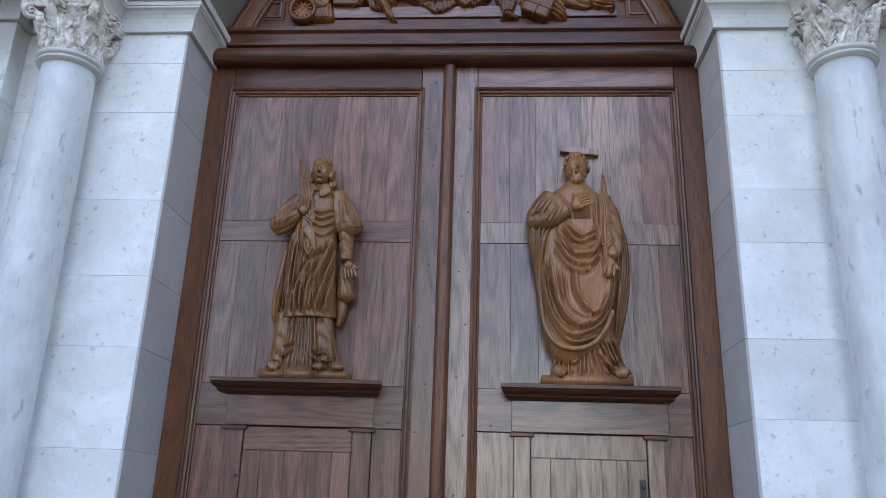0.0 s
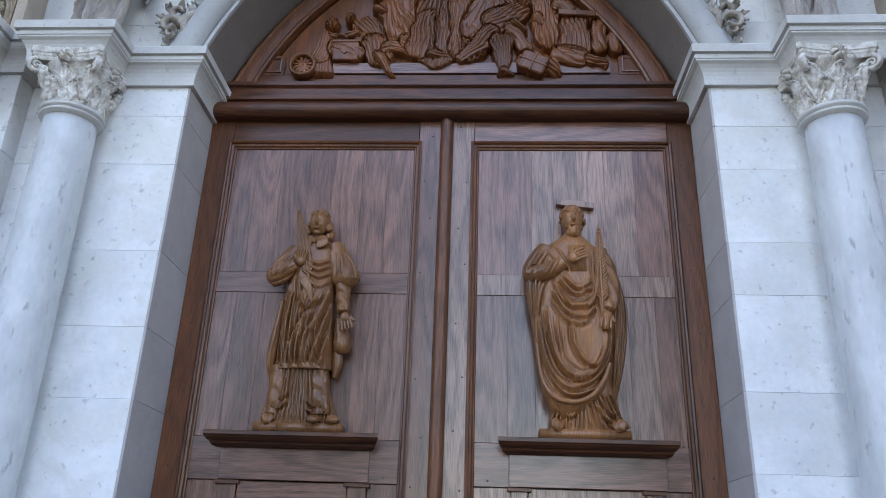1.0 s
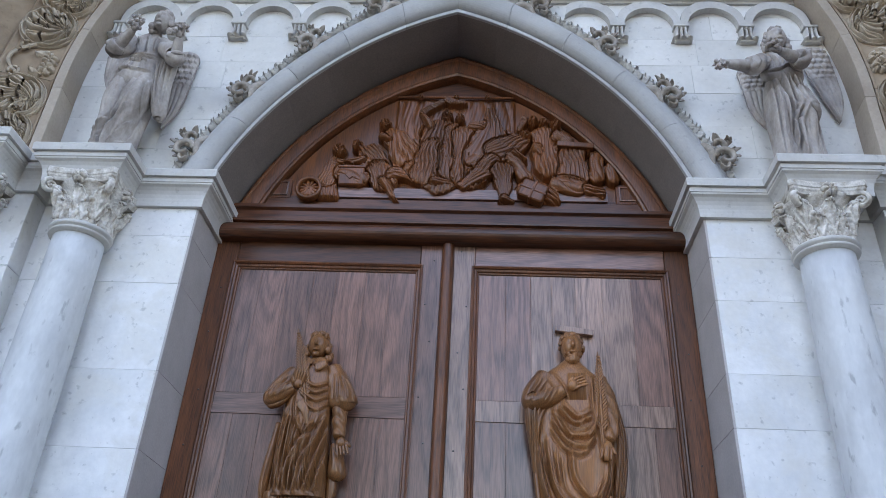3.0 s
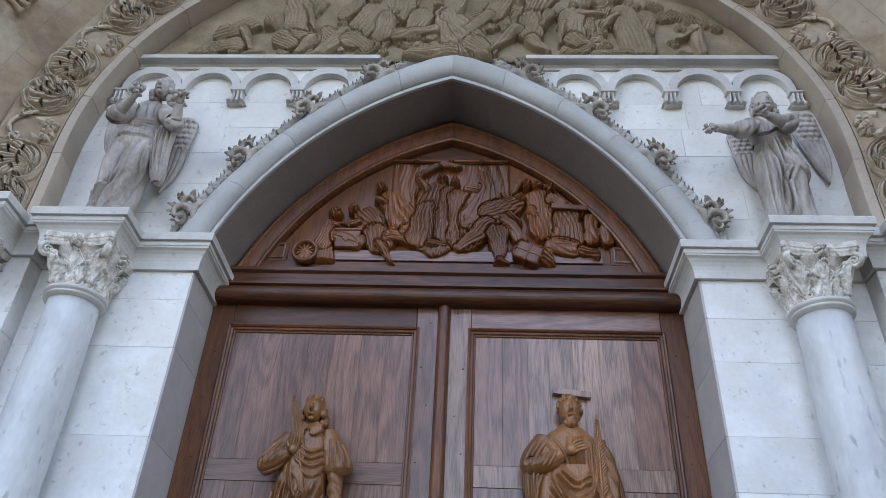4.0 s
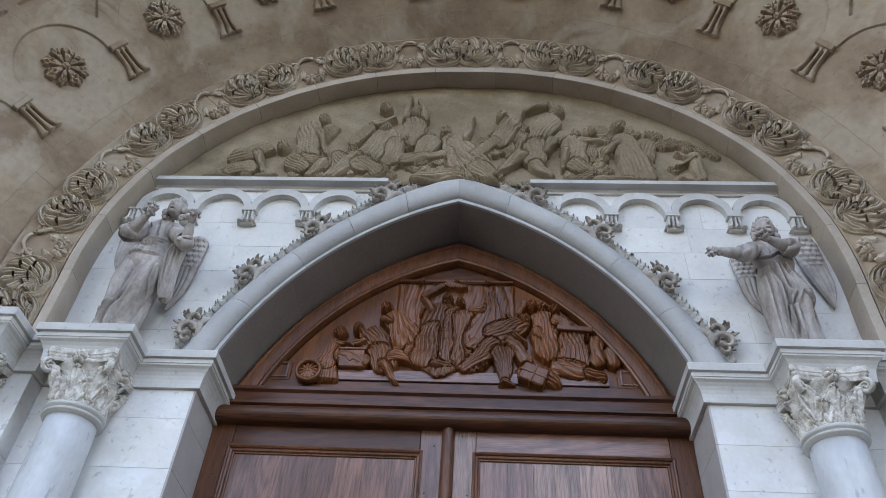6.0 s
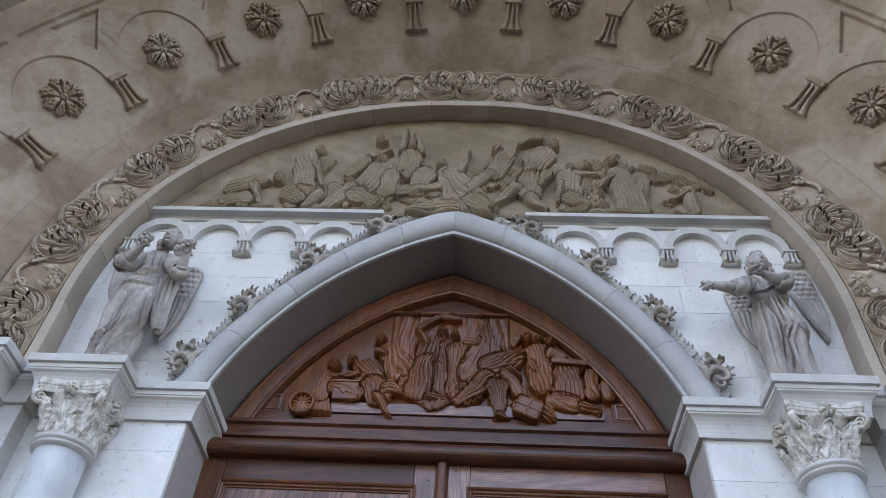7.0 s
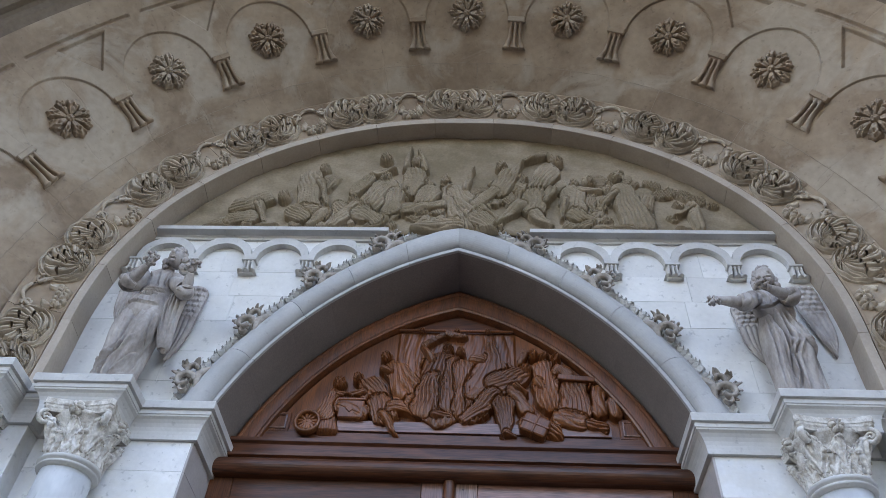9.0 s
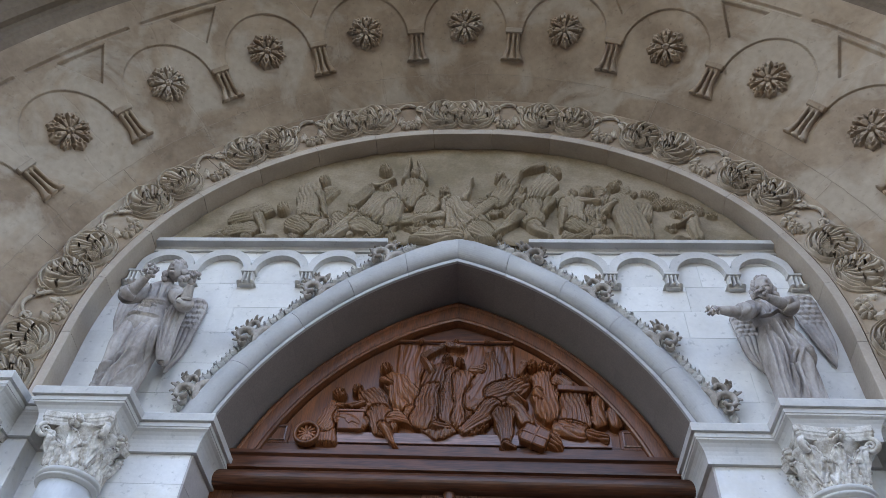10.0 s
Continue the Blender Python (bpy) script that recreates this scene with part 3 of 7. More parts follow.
def spiral_mesh(name, mat, r0=0.055, turns=1.6, width=0.05):
    """A volute: a tapering band rolled up, in the x-z plane."""
    verts, n, sec = [], 36, 8
    for i in range(n):
        t = i / (n - 1)
        a = t * turns * 2 * math.pi
        r = r0 * (1 - 0.8 * t)
        th = 0.016 * (1 - 0.5 * t)
        for j in range(sec):
            b2 = 2 * math.pi * j / sec
            q = r + th * math.cos(b2)
            verts.append((-q * math.sin(a), math.sin(b2) * width * 0.5 * (1 - 0.3 * t), q * math.cos(a)))
    return mesh_of(name, verts, grid_faces(n, sec, wrap_v=True) + [tuple(range(sec)), tuple(reversed(range((n - 1) * sec, n * sec)))], mat)


def rosette_mesh(name, mat, radius, petals=8, depth=0.05, n=72, m=18, lobes=3, curl=0.6):
    """A carved flower facing -y: lobed, fluted petals that rise from the ground and turn over, and a centre knob."""
    verts = []
    for i in range(n):
        a = 2 * math.pi * i / n
        p = (a * petals / (2 * math.pi)) % 1.0
        lob = abs(math.sin(math.pi * p))
        edge_r = radius * (0.70 + 0.30 * lob ** 0.5 - 0.05 * abs(math.sin(math.pi * p * lobes * 2)))
        for j in range(m):
            q = j / (m - 1)
            r = edge_r * q
            h = depth * (0.35 + 0.65 * math.sin(math.pi * min(1, q * 0.95) ** 0.9)) * (0.35 + 0.65 * lob ** 0.6)
            h += depth * 0.16 * math.cos(p * math.pi * 2 * lobes) * q
            if q < 0.2:
                h = depth * (0.55 + 0.5 * math.cos(q / 0.2 * math.pi / 2))
            if q > 0.93:
                h = -0.004 if q > 0.97 else h * 0.6
            if 0.3 < q < 0.62 and lob < 0.35:
                h = -0.002
            verts.append((r * math.sin(a), -h, r * math.cos(a)))
    return mesh_of(name, verts, grid_faces(n, m, wrap_u=True), mat)


def column(x, y, side):
    """A free-standing round column with a leafy capital."""
    col = tagged(empty("column", x, y, 0), "smooth grey-white stone column with an acanthus leaf capital", "column", group="columns of the portal")
    prof = [(0.0, 0.42), (0.176, 0.42), (0.178, 0.5), (0.178, 1.6), (0.177, 2.8), (0.174, 3.5), (0.164, 4.19), (0.0, 4.19)]
    prof2 = []
    for (a, b2), (c, d) in zip(prof, prof[1:]):
        prof2 += [(a + (c - a) * q / 3, b2 + (d - b2) * q / 3) for q in range(3)]
    put("shaft", revolve("shaft", prof2 + [prof[-1]], SHAFT, 64), col)
    put("base", revolve("base", [(0, 0), (0.27, 0), (0.27, 0.2), (0.25, 0.21), (0.25, 0.26), (0.23, 0.3), (0.2, 0.32), (0.2, 0.35), (0.21, 0.38), (0.19, 0.42), (0.0, 0.42)], MOULD), col)
    put("necking", revolve("necking", [(0.12, 4.185), (0.172, 4.188), (0.176, 4.196), (0.192, 4.200), (0.198, 4.209), (0.192, 4.218), (0.181, 4.221), (0.181, 4.226), (0.198, 4.230), (0.206, 4.244), (0.198, 4.258), (0.178, 4.262), (0.174, 4.270), (0.12, 4.275)], MOULD, 64), col)
    bell = put("capital", revolve("capital", [(0.10, 4.26), (0.155, 4.265), (0.158, 4.34), (0.165, 4.42), (0.185, 4.49), (0.22, 4.545), (0.235, 4.565), (0.1, 4.57)], CAPITAL), col, "carved acanthus capital")
    low = leaf_mesh("leaf", 0.12, 0.18, 0.040, CAPITAL, 26, 32, 5, 11.0, 0.008)
    high = leaf_mesh("leaf", 0.125, 0.30, 0.066, CAPITAL, 26, 44, 7, 17.0, 0.008)
    for k in range(8):
        a = 2 * math.pi * (k + 0.5) / 8
        put("leaf", low, bell, m=Matrix.Rotation(a, 4, "Z") @ Matrix.Translation((0, -0.152, 4.265)))
        a = 2 * math.pi * k / 8
        put("leaf", high, bell, m=Matrix.Rotation(a, 4, "Z") @ Matrix.Translation((0, -0.152, 4.265)))
    vol = spiral_mesh("volute", CAPITAL, 0.05)
    for k in range(4):
        a = math.pi / 4 + k * math.pi / 2
        put("volute", vol, bell, m=Matrix.Rotation(a, 4, "Z") @ Matrix.Translation((0, -0.285, 4.515)) @ Matrix.Rotation(math.pi / 2, 4, "Z"))
        put("leaf", high, bell, m=Matrix.Rotation(a, 4, "Z") @ Matrix.Translation((0, -0.165, 4.30)) @ Matrix.Rotation(radians(15), 4, "X") @ Matrix.Diagonal((0.9, 1, 0.95, 1)))
    flower = rosette_mesh("flower", CAPITAL, 0.055, 6, 0.04, 36, 10)
    for k in range(4):
        put("flower", flower, bell, m=Matrix.Rotation(k * math.pi / 2, 4, "Z") @ Matrix.Translation((0, -0.225, 4.575)))
    # abacus with hollow sides and cut corners
    w, pts = 0.245, []
    for k in range(4):
        c, s = round(math.cos(k * math.pi / 2)), round(math.sin(k * math.pi / 2))
        for j in range(9):
            u = -1 + j / 4
            p = (u * (w - 0.02), -w + 0.035 * (1 - u * u))
            pts.append((p[0] * c - p[1] * s, p[0] * s + p[1] * c))
    verts = []
    for sc, z in ((0.90, 4.555), (0.94, 4.575), (0.97, 4.585), (0.975, 4.60), (1.0, 4.606), (1.0, 4.645), (0.99, 4.648)):
        verts += [(px * sc, py * sc, z) for px, py in pts]
    n = len(pts)
    put("abacus", mesh_of("abacus", verts, grid_faces(7, n, wrap_v=True) + [tuple(reversed(range(n))), tuple(range(6 * n, 7 * n))], CAPITAL, False), col)
    return col


for side in (-1, 1):
    column(side * 2.435, -0.65, side)
    column(side * 3.25, -0.815, side)

# ---- the wooden door ----
def board(name, x0, x1, y0, y1, z0, z1, mat, parent, bevel=0.003, label=""):
    """A board at world bounds under a thing whose origin is at the world's origin."""
    return box(name, x0, x1, y0, y1, z0, z1, mat, parent, bevel, label)


def moulding_frame(name, x0, x1, z0, z1, y, mat, parent, prof):
    """A mitred frame moulding round a panel; prof: (inwards, depth)."""
    corners = [((x0, z0), (1, 1)), ((x1, z0), (-1, 1)), ((x1, z1), (-1, -1)), ((x0, z1), (1, -1))]
    verts = []
    for (x, z), (sx, sz) in corners:
        verts += [(x + sx * a, y + b2, z + sz * a) for a, b2 in prof]
    n = len(prof)
    me = mesh_of(name, verts, grid_faces(4, n, wrap_u=True, wrap_v=True), mat, False)
    bm = bmesh.new()
    bm.from_mesh(me)
    bmesh.ops.recalc_face_normals(bm, faces=bm.faces)
    bm.to_mesh(me)
    bm.free()
    return put(name, me, parent)


FRAME_PROF = [(-0.012, 0.0), (-0.012, -0.012), (-0.002, -0.018), (0.008, -0.012), (0.012, 0.0), (0.026, 0.004), (0.034, 0.016), (0.042, 0.018), (0.046, 0.03), (-0.012, 0.03)]
leaves = {}
for side, nm in ((-1, "door_1"), (1, "door_2")):
    door = tagged(empty(nm), "tall brown oak church door leaf with framed plank panels" + ("" if side < 0 else ", paler from wear and from sky sheen put into the colour"), "door", kind="structure")
    leaves[side] = door

    def bd(name, a, b2, y0, y1, z0, z1, mat, bevel=0.003, label=""):
        return board(name, min(side * a, side * b2), max(side * a, side * b2), y0, y1, z0, z1, mat, door, bevel, label)

    bd("backing", 0.01, 1.76, 0.055, 0.09, 0.03, 4.64, OAK, 0)
    bd("outer_stile", 1.585, 1.757, 0.0, 0.06, 0.03, 4.64, OAK_RED)
    inner = bd("meeting_stile", 0.045, 0.20, 0.0, 0.06, 0.03, 4.64, OAK if side < 0 else OAK_PALE)
    bd("top_rail", 0.203, 1.582, 0.0015, 0.06, 4.43, 4.64, OAK_RED_X if side < 0 else OAK_X)
    moulding_frame("panel_moulding", *sorted((side * 0.19, side * 1.595)), 0.06, 4.44, 0.0, OAK_RED, door, FRAME_PROF)
    # planks of the upper panel, above and below the middle board
    edges = [0.235, 0.42, 0.60, 0.815, 0.99, 1.19, 1.38, 1.555] if side < 0 else [0.235, 0.43, 0.61, 0.76, 0.93, 1.12, 1.33, 1.555]
    for a, b2 in zip(edges, edges[1:]):
        tone = random.choice((OAK, OAK, OAK_PALE if side > 0 else OAK))
        bd("plank", a + 0.0003, b2 - 0.0003, 0.028 + random.uniform(-0.0008, 0.0008), 0.056, 3.434, 4.42, tone, 0.0012)
    edges = [0.235, 0.40, 0.57, 0.80, 1.02, 1.21, 1.40, 1.555] if side < 0 else [0.235, 0.44, 0.62, 0.83, 1.04, 1.23, 1.41, 1.555]
    for a, b2 in zip(edges, edges[1:]):
        bd("plank", a + 0.0003, b2 - 0.0003, 0.028 + random.uniform(-0.0008, 0.0008), 0.056, 2.315, 3.284, random.choice((OAK, OAK, OAK_PALE)) if side > 0 else OAK, 0.0012)
    bd("middle_board", 0.235, 1.555, 0.024, 0.056, 3.286, 3.432, OAK_X if side < 0 else OAK_PALE, 0.002)
    # console under the statue
    c0, c1 = (0.343, 1.428) if side < 0 else (0.379, 1.46)
    b0, b1 = (0.411, 1.352) if side < 0 else (0.45, 1.405)
    bd("rail_board", 0.235, 1.555, 0.022, 0.056, 2.05, 2.312, OAK_X, 0.002)
    bd("console_board", b0, b1, -0.012, 0.03, 2.05, 2.25, OAK_X, 0.003)
    prof = [(0.03, 2.325), (-0.165, 2.325), (-0.17, 2.322), (-0.17, 2.300), (-0.16, 2.296), (-0.15, 2.285), (-0.125, 2.272), (-0.10, 2.268), (-0.095, 2.256), (-0.07, 2.246), (-0.03, 2.240), (0.03, 2.240)]
    verts = []
    for k, (y, z) in enumerate(prof):
        out = -(y + 0.17)
        verts.append((c0 - out * 0.0 + (y + 0.17) * 0.35, y, z))
    verts += [(c1 - (y + 0.17) * 0.35, y, z) for y, z in prof]
    n = len(prof)
    me = mesh_of("console", [(side * x, y, z) for x, y, z in verts], grid_faces(2, n, wrap_v=True) + [tuple(range(n)), tuple(reversed(range(n, 2 * n)))], OAK_RED_X, False)
    bm = bmesh.new()
    bm.from_mesh(me)
    bmesh.ops.recalc_face_normals(bm, faces=bm.faces)
    bm.to_mesh(me)
    bm.free()
    put("console", me, door, "moulded wooden bracket shelf")
    # lower part: pilaster strips with little caps and a framed panel
    pil = ((0.398, 0.56), (1.21, 1.37)) if side < 0 else ((0.44, 0.586), (1.25, 1.393))
    for a, b2 in pil:
        bd("pilaster", a + 0.022, b2 - 0.022, 0.0, 0.05, 0.1, 2.025, OAK_PALE if side > 0 else OAK)
        bd("pilaster_cap", a, b2, -0.022, 0.05, 2.022, 2.046, OAK_RED_X)
    bd("lower_panel", pil[0][1] - 0.02, pil[1][0] + 0.02, 0.024, 0.05, 0.1, 2.046, OAK, 0.002)
    bd("panel_rail", pil[0][1] - 0.018, pil[1][0] + 0.018, 0.014, 0.05, 1.90, 2.044, OAK_X if side < 0 else OAK_PALE)
    e0, e1 = pil[0][1] + 0.10, pil[1][0] - 0.10
    bd("panel_stile", pil[0][1] - 0.018, e0, 0.014, 0.05, 0.1, 1.898, OAK if side < 0 else OAK_PALE)
    bd("panel_stile", e1, pil[1][0] + 0.018, 0.014, 0.05, 0.1, 1.898, OAK if side < 0 else OAK_PALE)
    for a, b2 in ((e0, e0 + (e1 - e0) / 3), (e0 + (e1 - e0) / 3, e0 + (e1 - e0) * 2 / 3), (e0 + (e1 - e0) * 2 / 3, e1)):
        bd("plank", a + 0.0003, b2 - 0.0003, 0.02, 0.05, 0.1, 1.897, OAK if side < 0 else OAK_PALE, 0.002)
    bd("lower_plank", 0.236, pil[0][0] + 0.02, 0.03, 0.056, 0.1, 2.045, OAK if side < 0 else OAK_PALE, 0.002)
    bd("lower_plank", pil[1][1] - 0.02, 1.555, 0.03, 0.056, 0.1, 2.045, OAK, 0.002)

# half-round strip over the meeting stiles
prof = [(0.044 * math.sin(radians(a)), -0.006 - 0.050 * math.cos(radians(a))) for a in range(-90, 91, 15)]
prof = [(-0.044, 0.02)] + prof + [(0.044, 0.02)]
me = swept("closing_strip", [((0, 0, z), (1, 0, 0), (0, 1, 0)) for z in (0.05, 1.2, 2.4, 3.6, 4.625)], prof, OAK_RED, smooth=False)
put("closing_strip", me, leaves[-1], "dark half-round closing strip")

# transom: a thick roll with a sloped fascia above
trans = tagged(empty("transom"), "red-brown oak transom with a thick half-round roll", "transom", kind="structure")
prof = [(0.05, 4.62), (-0.04, 4.62)] + [(-0.05 - 0.068 * math.sin(radians(a)), 4.682 - 0.066 * math.cos(radians(a))) for a in range(15, 176, 16)] + [(-0.035, 4.752), (-0.035, 4.772), (-0.06, 4.782), (-0.062, 4.80), (-0.03, 4.815), (-0.02, 4.90), (-0.045, 4.915), (-0.045, 4.945), (0.0, 4.955), (0.05, 4.955)]
put("roll", swept("roll", [((x, 0, 0), (0, 1, 0), (0, 0, 1)) for x in (-1.757, -0.9, 0, 0.9, 1.757)], prof, OAK_RED_X), trans)

# wooden tympanum: ground boards, arched frame and a carved scene
wt = tagged(empty("wooden_tympanum"), "brown oak tympanum with an arched frame", "tympanum", kind="structure")
outl = [gothic(-0.02, i / 24, -1)[0] for i in range(25)] + [gothic(-0.02, i / 24, 1)[0] for i in range(23, -1, -1)]
outl = [(x, z) for x, z in outl if z > 4.93]
put("ground_board", prism("ground_board", [(-1.66, 4.93)] + outl + [(1.66, 4.93)], 0.066, 0.1, OAK_RED_X), wt)
for side in (-1, 1):
    prof = [(0.002, 0.08), (0.002, 0.02), (-0.026, 0.012), (-0.031, -0.03), (-0.046, -0.035), (-0.058, -0.02), (-0.066, -0.022), (-0.106, -0.018), (-0.146, -0.012), (-0.161, -0.02), (-0.176, -0.012), (-0.186, 0.03), (-0.186, 0.08)]
    put("arched_frame", gothic_sweep("arched_frame", prof, OAK_RED, side, 0.035, 1.0, 30), wt)
board("base_rail", -1.46, 1.46, 0.012, 0.06, 4.955, 5.04, OAK_RED_X, wt)
board("step_board", -0.90, 1.21, 0.008, 0.06, 5.055, 5.15, OAK_X, wt)
board("ground_rail", -1.40, 1.40, 0.03, 0.06, 5.042, 5.075, OAK_RED_X, wt)

# small framed panels in the corners of the tympanum
for side in (-1, 1):
    x0, x1 = sorted((side * 1.275, side * 1.455))
    board("corner_panel", x0, x1, 0.02, 0.06, 5.045, 5.225, OAK_RED, wt, 0.004)
    moulding_frame("corner_moulding", x0 + 0.025, x1 - 0.025, 5.07, 5.20, 0.018, OAK, wt, [(0, 0.0), (0, -0.008), (0.008, -0.01), (0.014, 0.002)])

# nail heads, latches
nail_me = revolve("nail", [(0.0, 0.006), (0.004, 0.005), (0.0065, 0.002), (0.007, -0.004)], IRON, 10)
for side, door in leaves.items():
    spots = [(0.10 + 0.05 * (k % 2), 0.0, 1.65 + 0.36 * k + random.uniform(-0.05, 0.05)) for k in range(9)]
    spots += [(1.66 + 0.02 * (k % 2), 0.0, 1.75 + 0.42 * k + random.uniform(-0.05, 0.05)) for k in range(7)]
    spots += [(0.32 + 0.19 * k, 0.0235, 2.085) for k in range(1)]
    for x, y, z in spots:
        put("nail", nail_me, door, m=Matrix.Translation((side * x, y, z)) @ Matrix.Rotation(math.pi / 2, 4, "X"))
    # latch plate and ring on the lower wicket
    lx = side * (1.235 if side > 0 else 1.245)
    plate_ob = board("latch", lx - 0.018, lx + 0.018, 0.004, 0.02, 1.66, 1.79, IRON, door, 0.003, "small dark iron latch")
    knob = revolve("knob", [(0.0, 0.03), (0.008, 0.028), (0.011, 0.02), (0.006, 0.008), (0.006, 0.0)], IRON, 12)
    put("knob", knob, plate_ob, m=Matrix.Translation((0, -0.008, 0.02)) @ Matrix.Rotation(math.pi / 2, 4, "X"))


# ---- carved ornament ----
def smooth_line(ln, sub=6):
    """A soft curve through the corners of a line."""
    p = np.array(ln, float)
    if len(p) < 3:
        return p
    out = []
    for k in range(len(p) - 1):
        p0, p1, p2, p3 = p[max(k - 1, 0)], p[k], p[k + 1], p[min(k + 2, len(p) - 1)]
        for w in np.arange(sub) / sub:
            out.append(0.5 * (2 * p1 + (p2 - p0) * w + (2 * p0 - 5 * p1 + 4 * p2 - p3) * w * w + (3 * p1 - p0 - 3 * p2 + p3) * w ** 3))
    return np.array(out + [p[-1]])


class Figure:
    """Collects the tubes of one carved figure into a single mesh."""

    def __init__(self):
        self.v, self.f = [], []

    def tube(self, pts, seg=28, sub=6, folds=0, amp=0.0, twist=0.0, swag=0.0, bend=0.0, seed=0, flat=1.0):
        """A rounded limb or drape: pts of (x, y, z, half width, half depth). folds and amp: long folds; swag: hanging cross folds."""
        p = np.array(pts, float)
        n = (len(p) - 1) * sub + 1
        t = np.linspace(0, len(p) - 1, n)
        out = np.empty((n, p.shape[1]))
        for i, u in enumerate(t):
            k = min(int(u), len(p) - 2)
            w = u - k
            p0, p1, p2, p3 = p[max(k - 1, 0)], p[k], p[k + 1], p[min(k + 2, len(p) - 1)]
            out[i] = 0.5 * (2 * p1 + (p2 - p0) * w + (2 * p0 - 5 * p1 + 4 * p2 - p3) * w * w + (3 * p1 - p0 - 3 * p2 + p3) * w ** 3)
        base = len(self.v)
        ref = Vector((0, -1, 0))
        for i in range(n):
            d = Vector(out[min(i + 1, n - 1), :3] - out[max(i - 1, 0), :3]).normalized()
            if abs(d.y) > 0.9:
                ref_i = Vector((0, 0, 1))
            else:
                ref_i = ref
            side = d.cross(ref_i).normalized()
            front = side.cross(d).normalized()
            o = Vector(out[i, :3])
            s = i / (n - 1)
            for j in range(seg):
                a = 2 * math.pi * j / seg
                ca, sa = math.cos(a), math.sin(a)
                q = folds * a / 2 + twist * s * 3 + seed + 0.7 * math.sin(a * 2 + s * 4 + seed)
                k = amp * (abs(math.sin(q)) ** 0.8 - 0.55) * (0.55 + 0.45 * math.sin(s * 7 + a + seed))
                if swag:
                    k += swag * (abs(math.sin(s * 11 + bend * sa * sa + 1.4 * ca + seed)) ** 0.7 - 0.5) * max(0.0, 0.3 + 0.7 * sa)
                self.v.append(o + side * (ca * (out[i, 3] + k)) + front * (sa * (out[i, 4] + k)))
        for i in range(n - 1):
            for j in range(seg):
                b2 = (j + 1) % seg
                self.f.append((base + i * seg + j, base + i * seg + b2, base + (i + 1) * seg + b2, base + (i + 1) * seg + j))
        self.f.append(tuple(reversed(range(base, base + seg))))
        self.f.append(tuple(range(base + (n - 1) * seg, base + n * seg)))

    def ball(self, c, r, bumps=0.0, freq=40.0, nu=24, nv=16, nose=0.0, face=-1.0):
        """A rounded head, hand or curl mass."""
        base = len(self.v)
        for i in range(nv + 1):
            b2 = math.pi * i / nv
            for j in range(nu):
                a = 2 * math.pi * j / nu
                d = Vector((math.sin(b2) * math.cos(a), math.sin(b2) * math.sin(a), math.cos(b2)))
                k = 1.0
                p = Vector((d.x * r[0], d.y * r[1], d.z * r[2]))
                if bumps:
                    k += bumps * (noise.noise(p * freq + Vector(c) * 9) + 0.4 * noise.noise(p * freq * 2.3))
                if nose:
                    f = max(0.0, d.y * face)
                    k += nose * math.exp(-((d.x / 0.16) ** 2 + ((d.z + 0.05) / 0.28) ** 2)) * f
                    k -= nose * 0.75 * (math.exp(-(((abs(d.x) - 0.36) / 0.17) ** 2 + ((d.z - 0.12) / 0.13) ** 2))) * f
                    k += nose * 0.35 * math.exp(-((d.x / 0.5) ** 2 + ((d.z - 0.34) / 0.12) ** 2)) * f
                    k -= nose * 0.3 * math.exp(-((d.x / 0.25) ** 2 + ((d.z + 0.42) / 0.06) ** 2)) * f
                self.v.append(Vector(c) + p * k)
        for i in range(nv):
            for j in range(nu):
                q = (j + 1) % nu
                self.f.append((base + i * nu + j, base + (i + 1) * nu + j, base + (i + 1) * nu + q, base + i * nu + q))

    def head(self, c, s=1.0, beard=False, long_hair=False, seed=1):
        """A head looking to -y: face with brow, nose and eye hollows, hair of many small curls, perhaps a beard."""
        c = Vector(c)
        rng = random.Random(seed)
        self.ball(c, (0.066 * s, 0.078 * s, 0.094 * s), nose=0.13, nu=48, nv=36)
        self.tube([(*(c + Vector((0, -0.074, 0.022)) * s), 0.010 * s, 0.010 * s), (*(c + Vector((0, -0.090, -0.006)) * s), 0.013 * s, 0.014 * s), (*(c + Vector((0, -0.080, -0.022)) * s), 0.015 * s, 0.010 * s)], 10, 4)
        self.ball(c + Vector((0, -0.070, -0.052)) * s, (0.022 * s, 0.014 * s, 0.008 * s), nu=14, nv=8)
        self.ball(c + Vector((0, -0.055, -0.080)) * s, (0.024 * s, 0.020 * s, 0.018 * s), nu=14, nv=8)
        self.ball(c + Vector((0, 0.022, 0.022)) * s, (0.074 * s, 0.074 * s, 0.086 * s), nu=24, nv=16)
        for k in range(120):
            a, b2 = rng.uniform(0, 2 * math.pi), rng.uniform(0.05, 1.75 if not long_hair else 2.15)
            d = Vector((math.sin(b2) * math.cos(a), math.sin(b2) * math.sin(a), math.cos(b2)))
            if d.y < -0.22 and d.z < 0.60:
                continue
            r = rng.uniform(0.011, 0.018) * s
            self.ball(c + Vector((d.x * 0.076, 0.015 + d.y * 0.080, 0.012 + d.z * 0.090)) * s, (r, r, r * 1.3), bumps=0.3, freq=90, nu=9, nv=7)
        if long_hair:
            for k in range(16):
                q = -1 if k % 2 else 1
                r = rng.uniform(0.018, 0.026) * s
                self.ball(c + Vector((q * rng.uniform(0.064, 0.088), rng.uniform(-0.02, 0.05), -0.02 - 0.012 * (k // 2))) * s, (r, r, r * 1.25), bumps=0.25, freq=70, nu=10, nv=8)
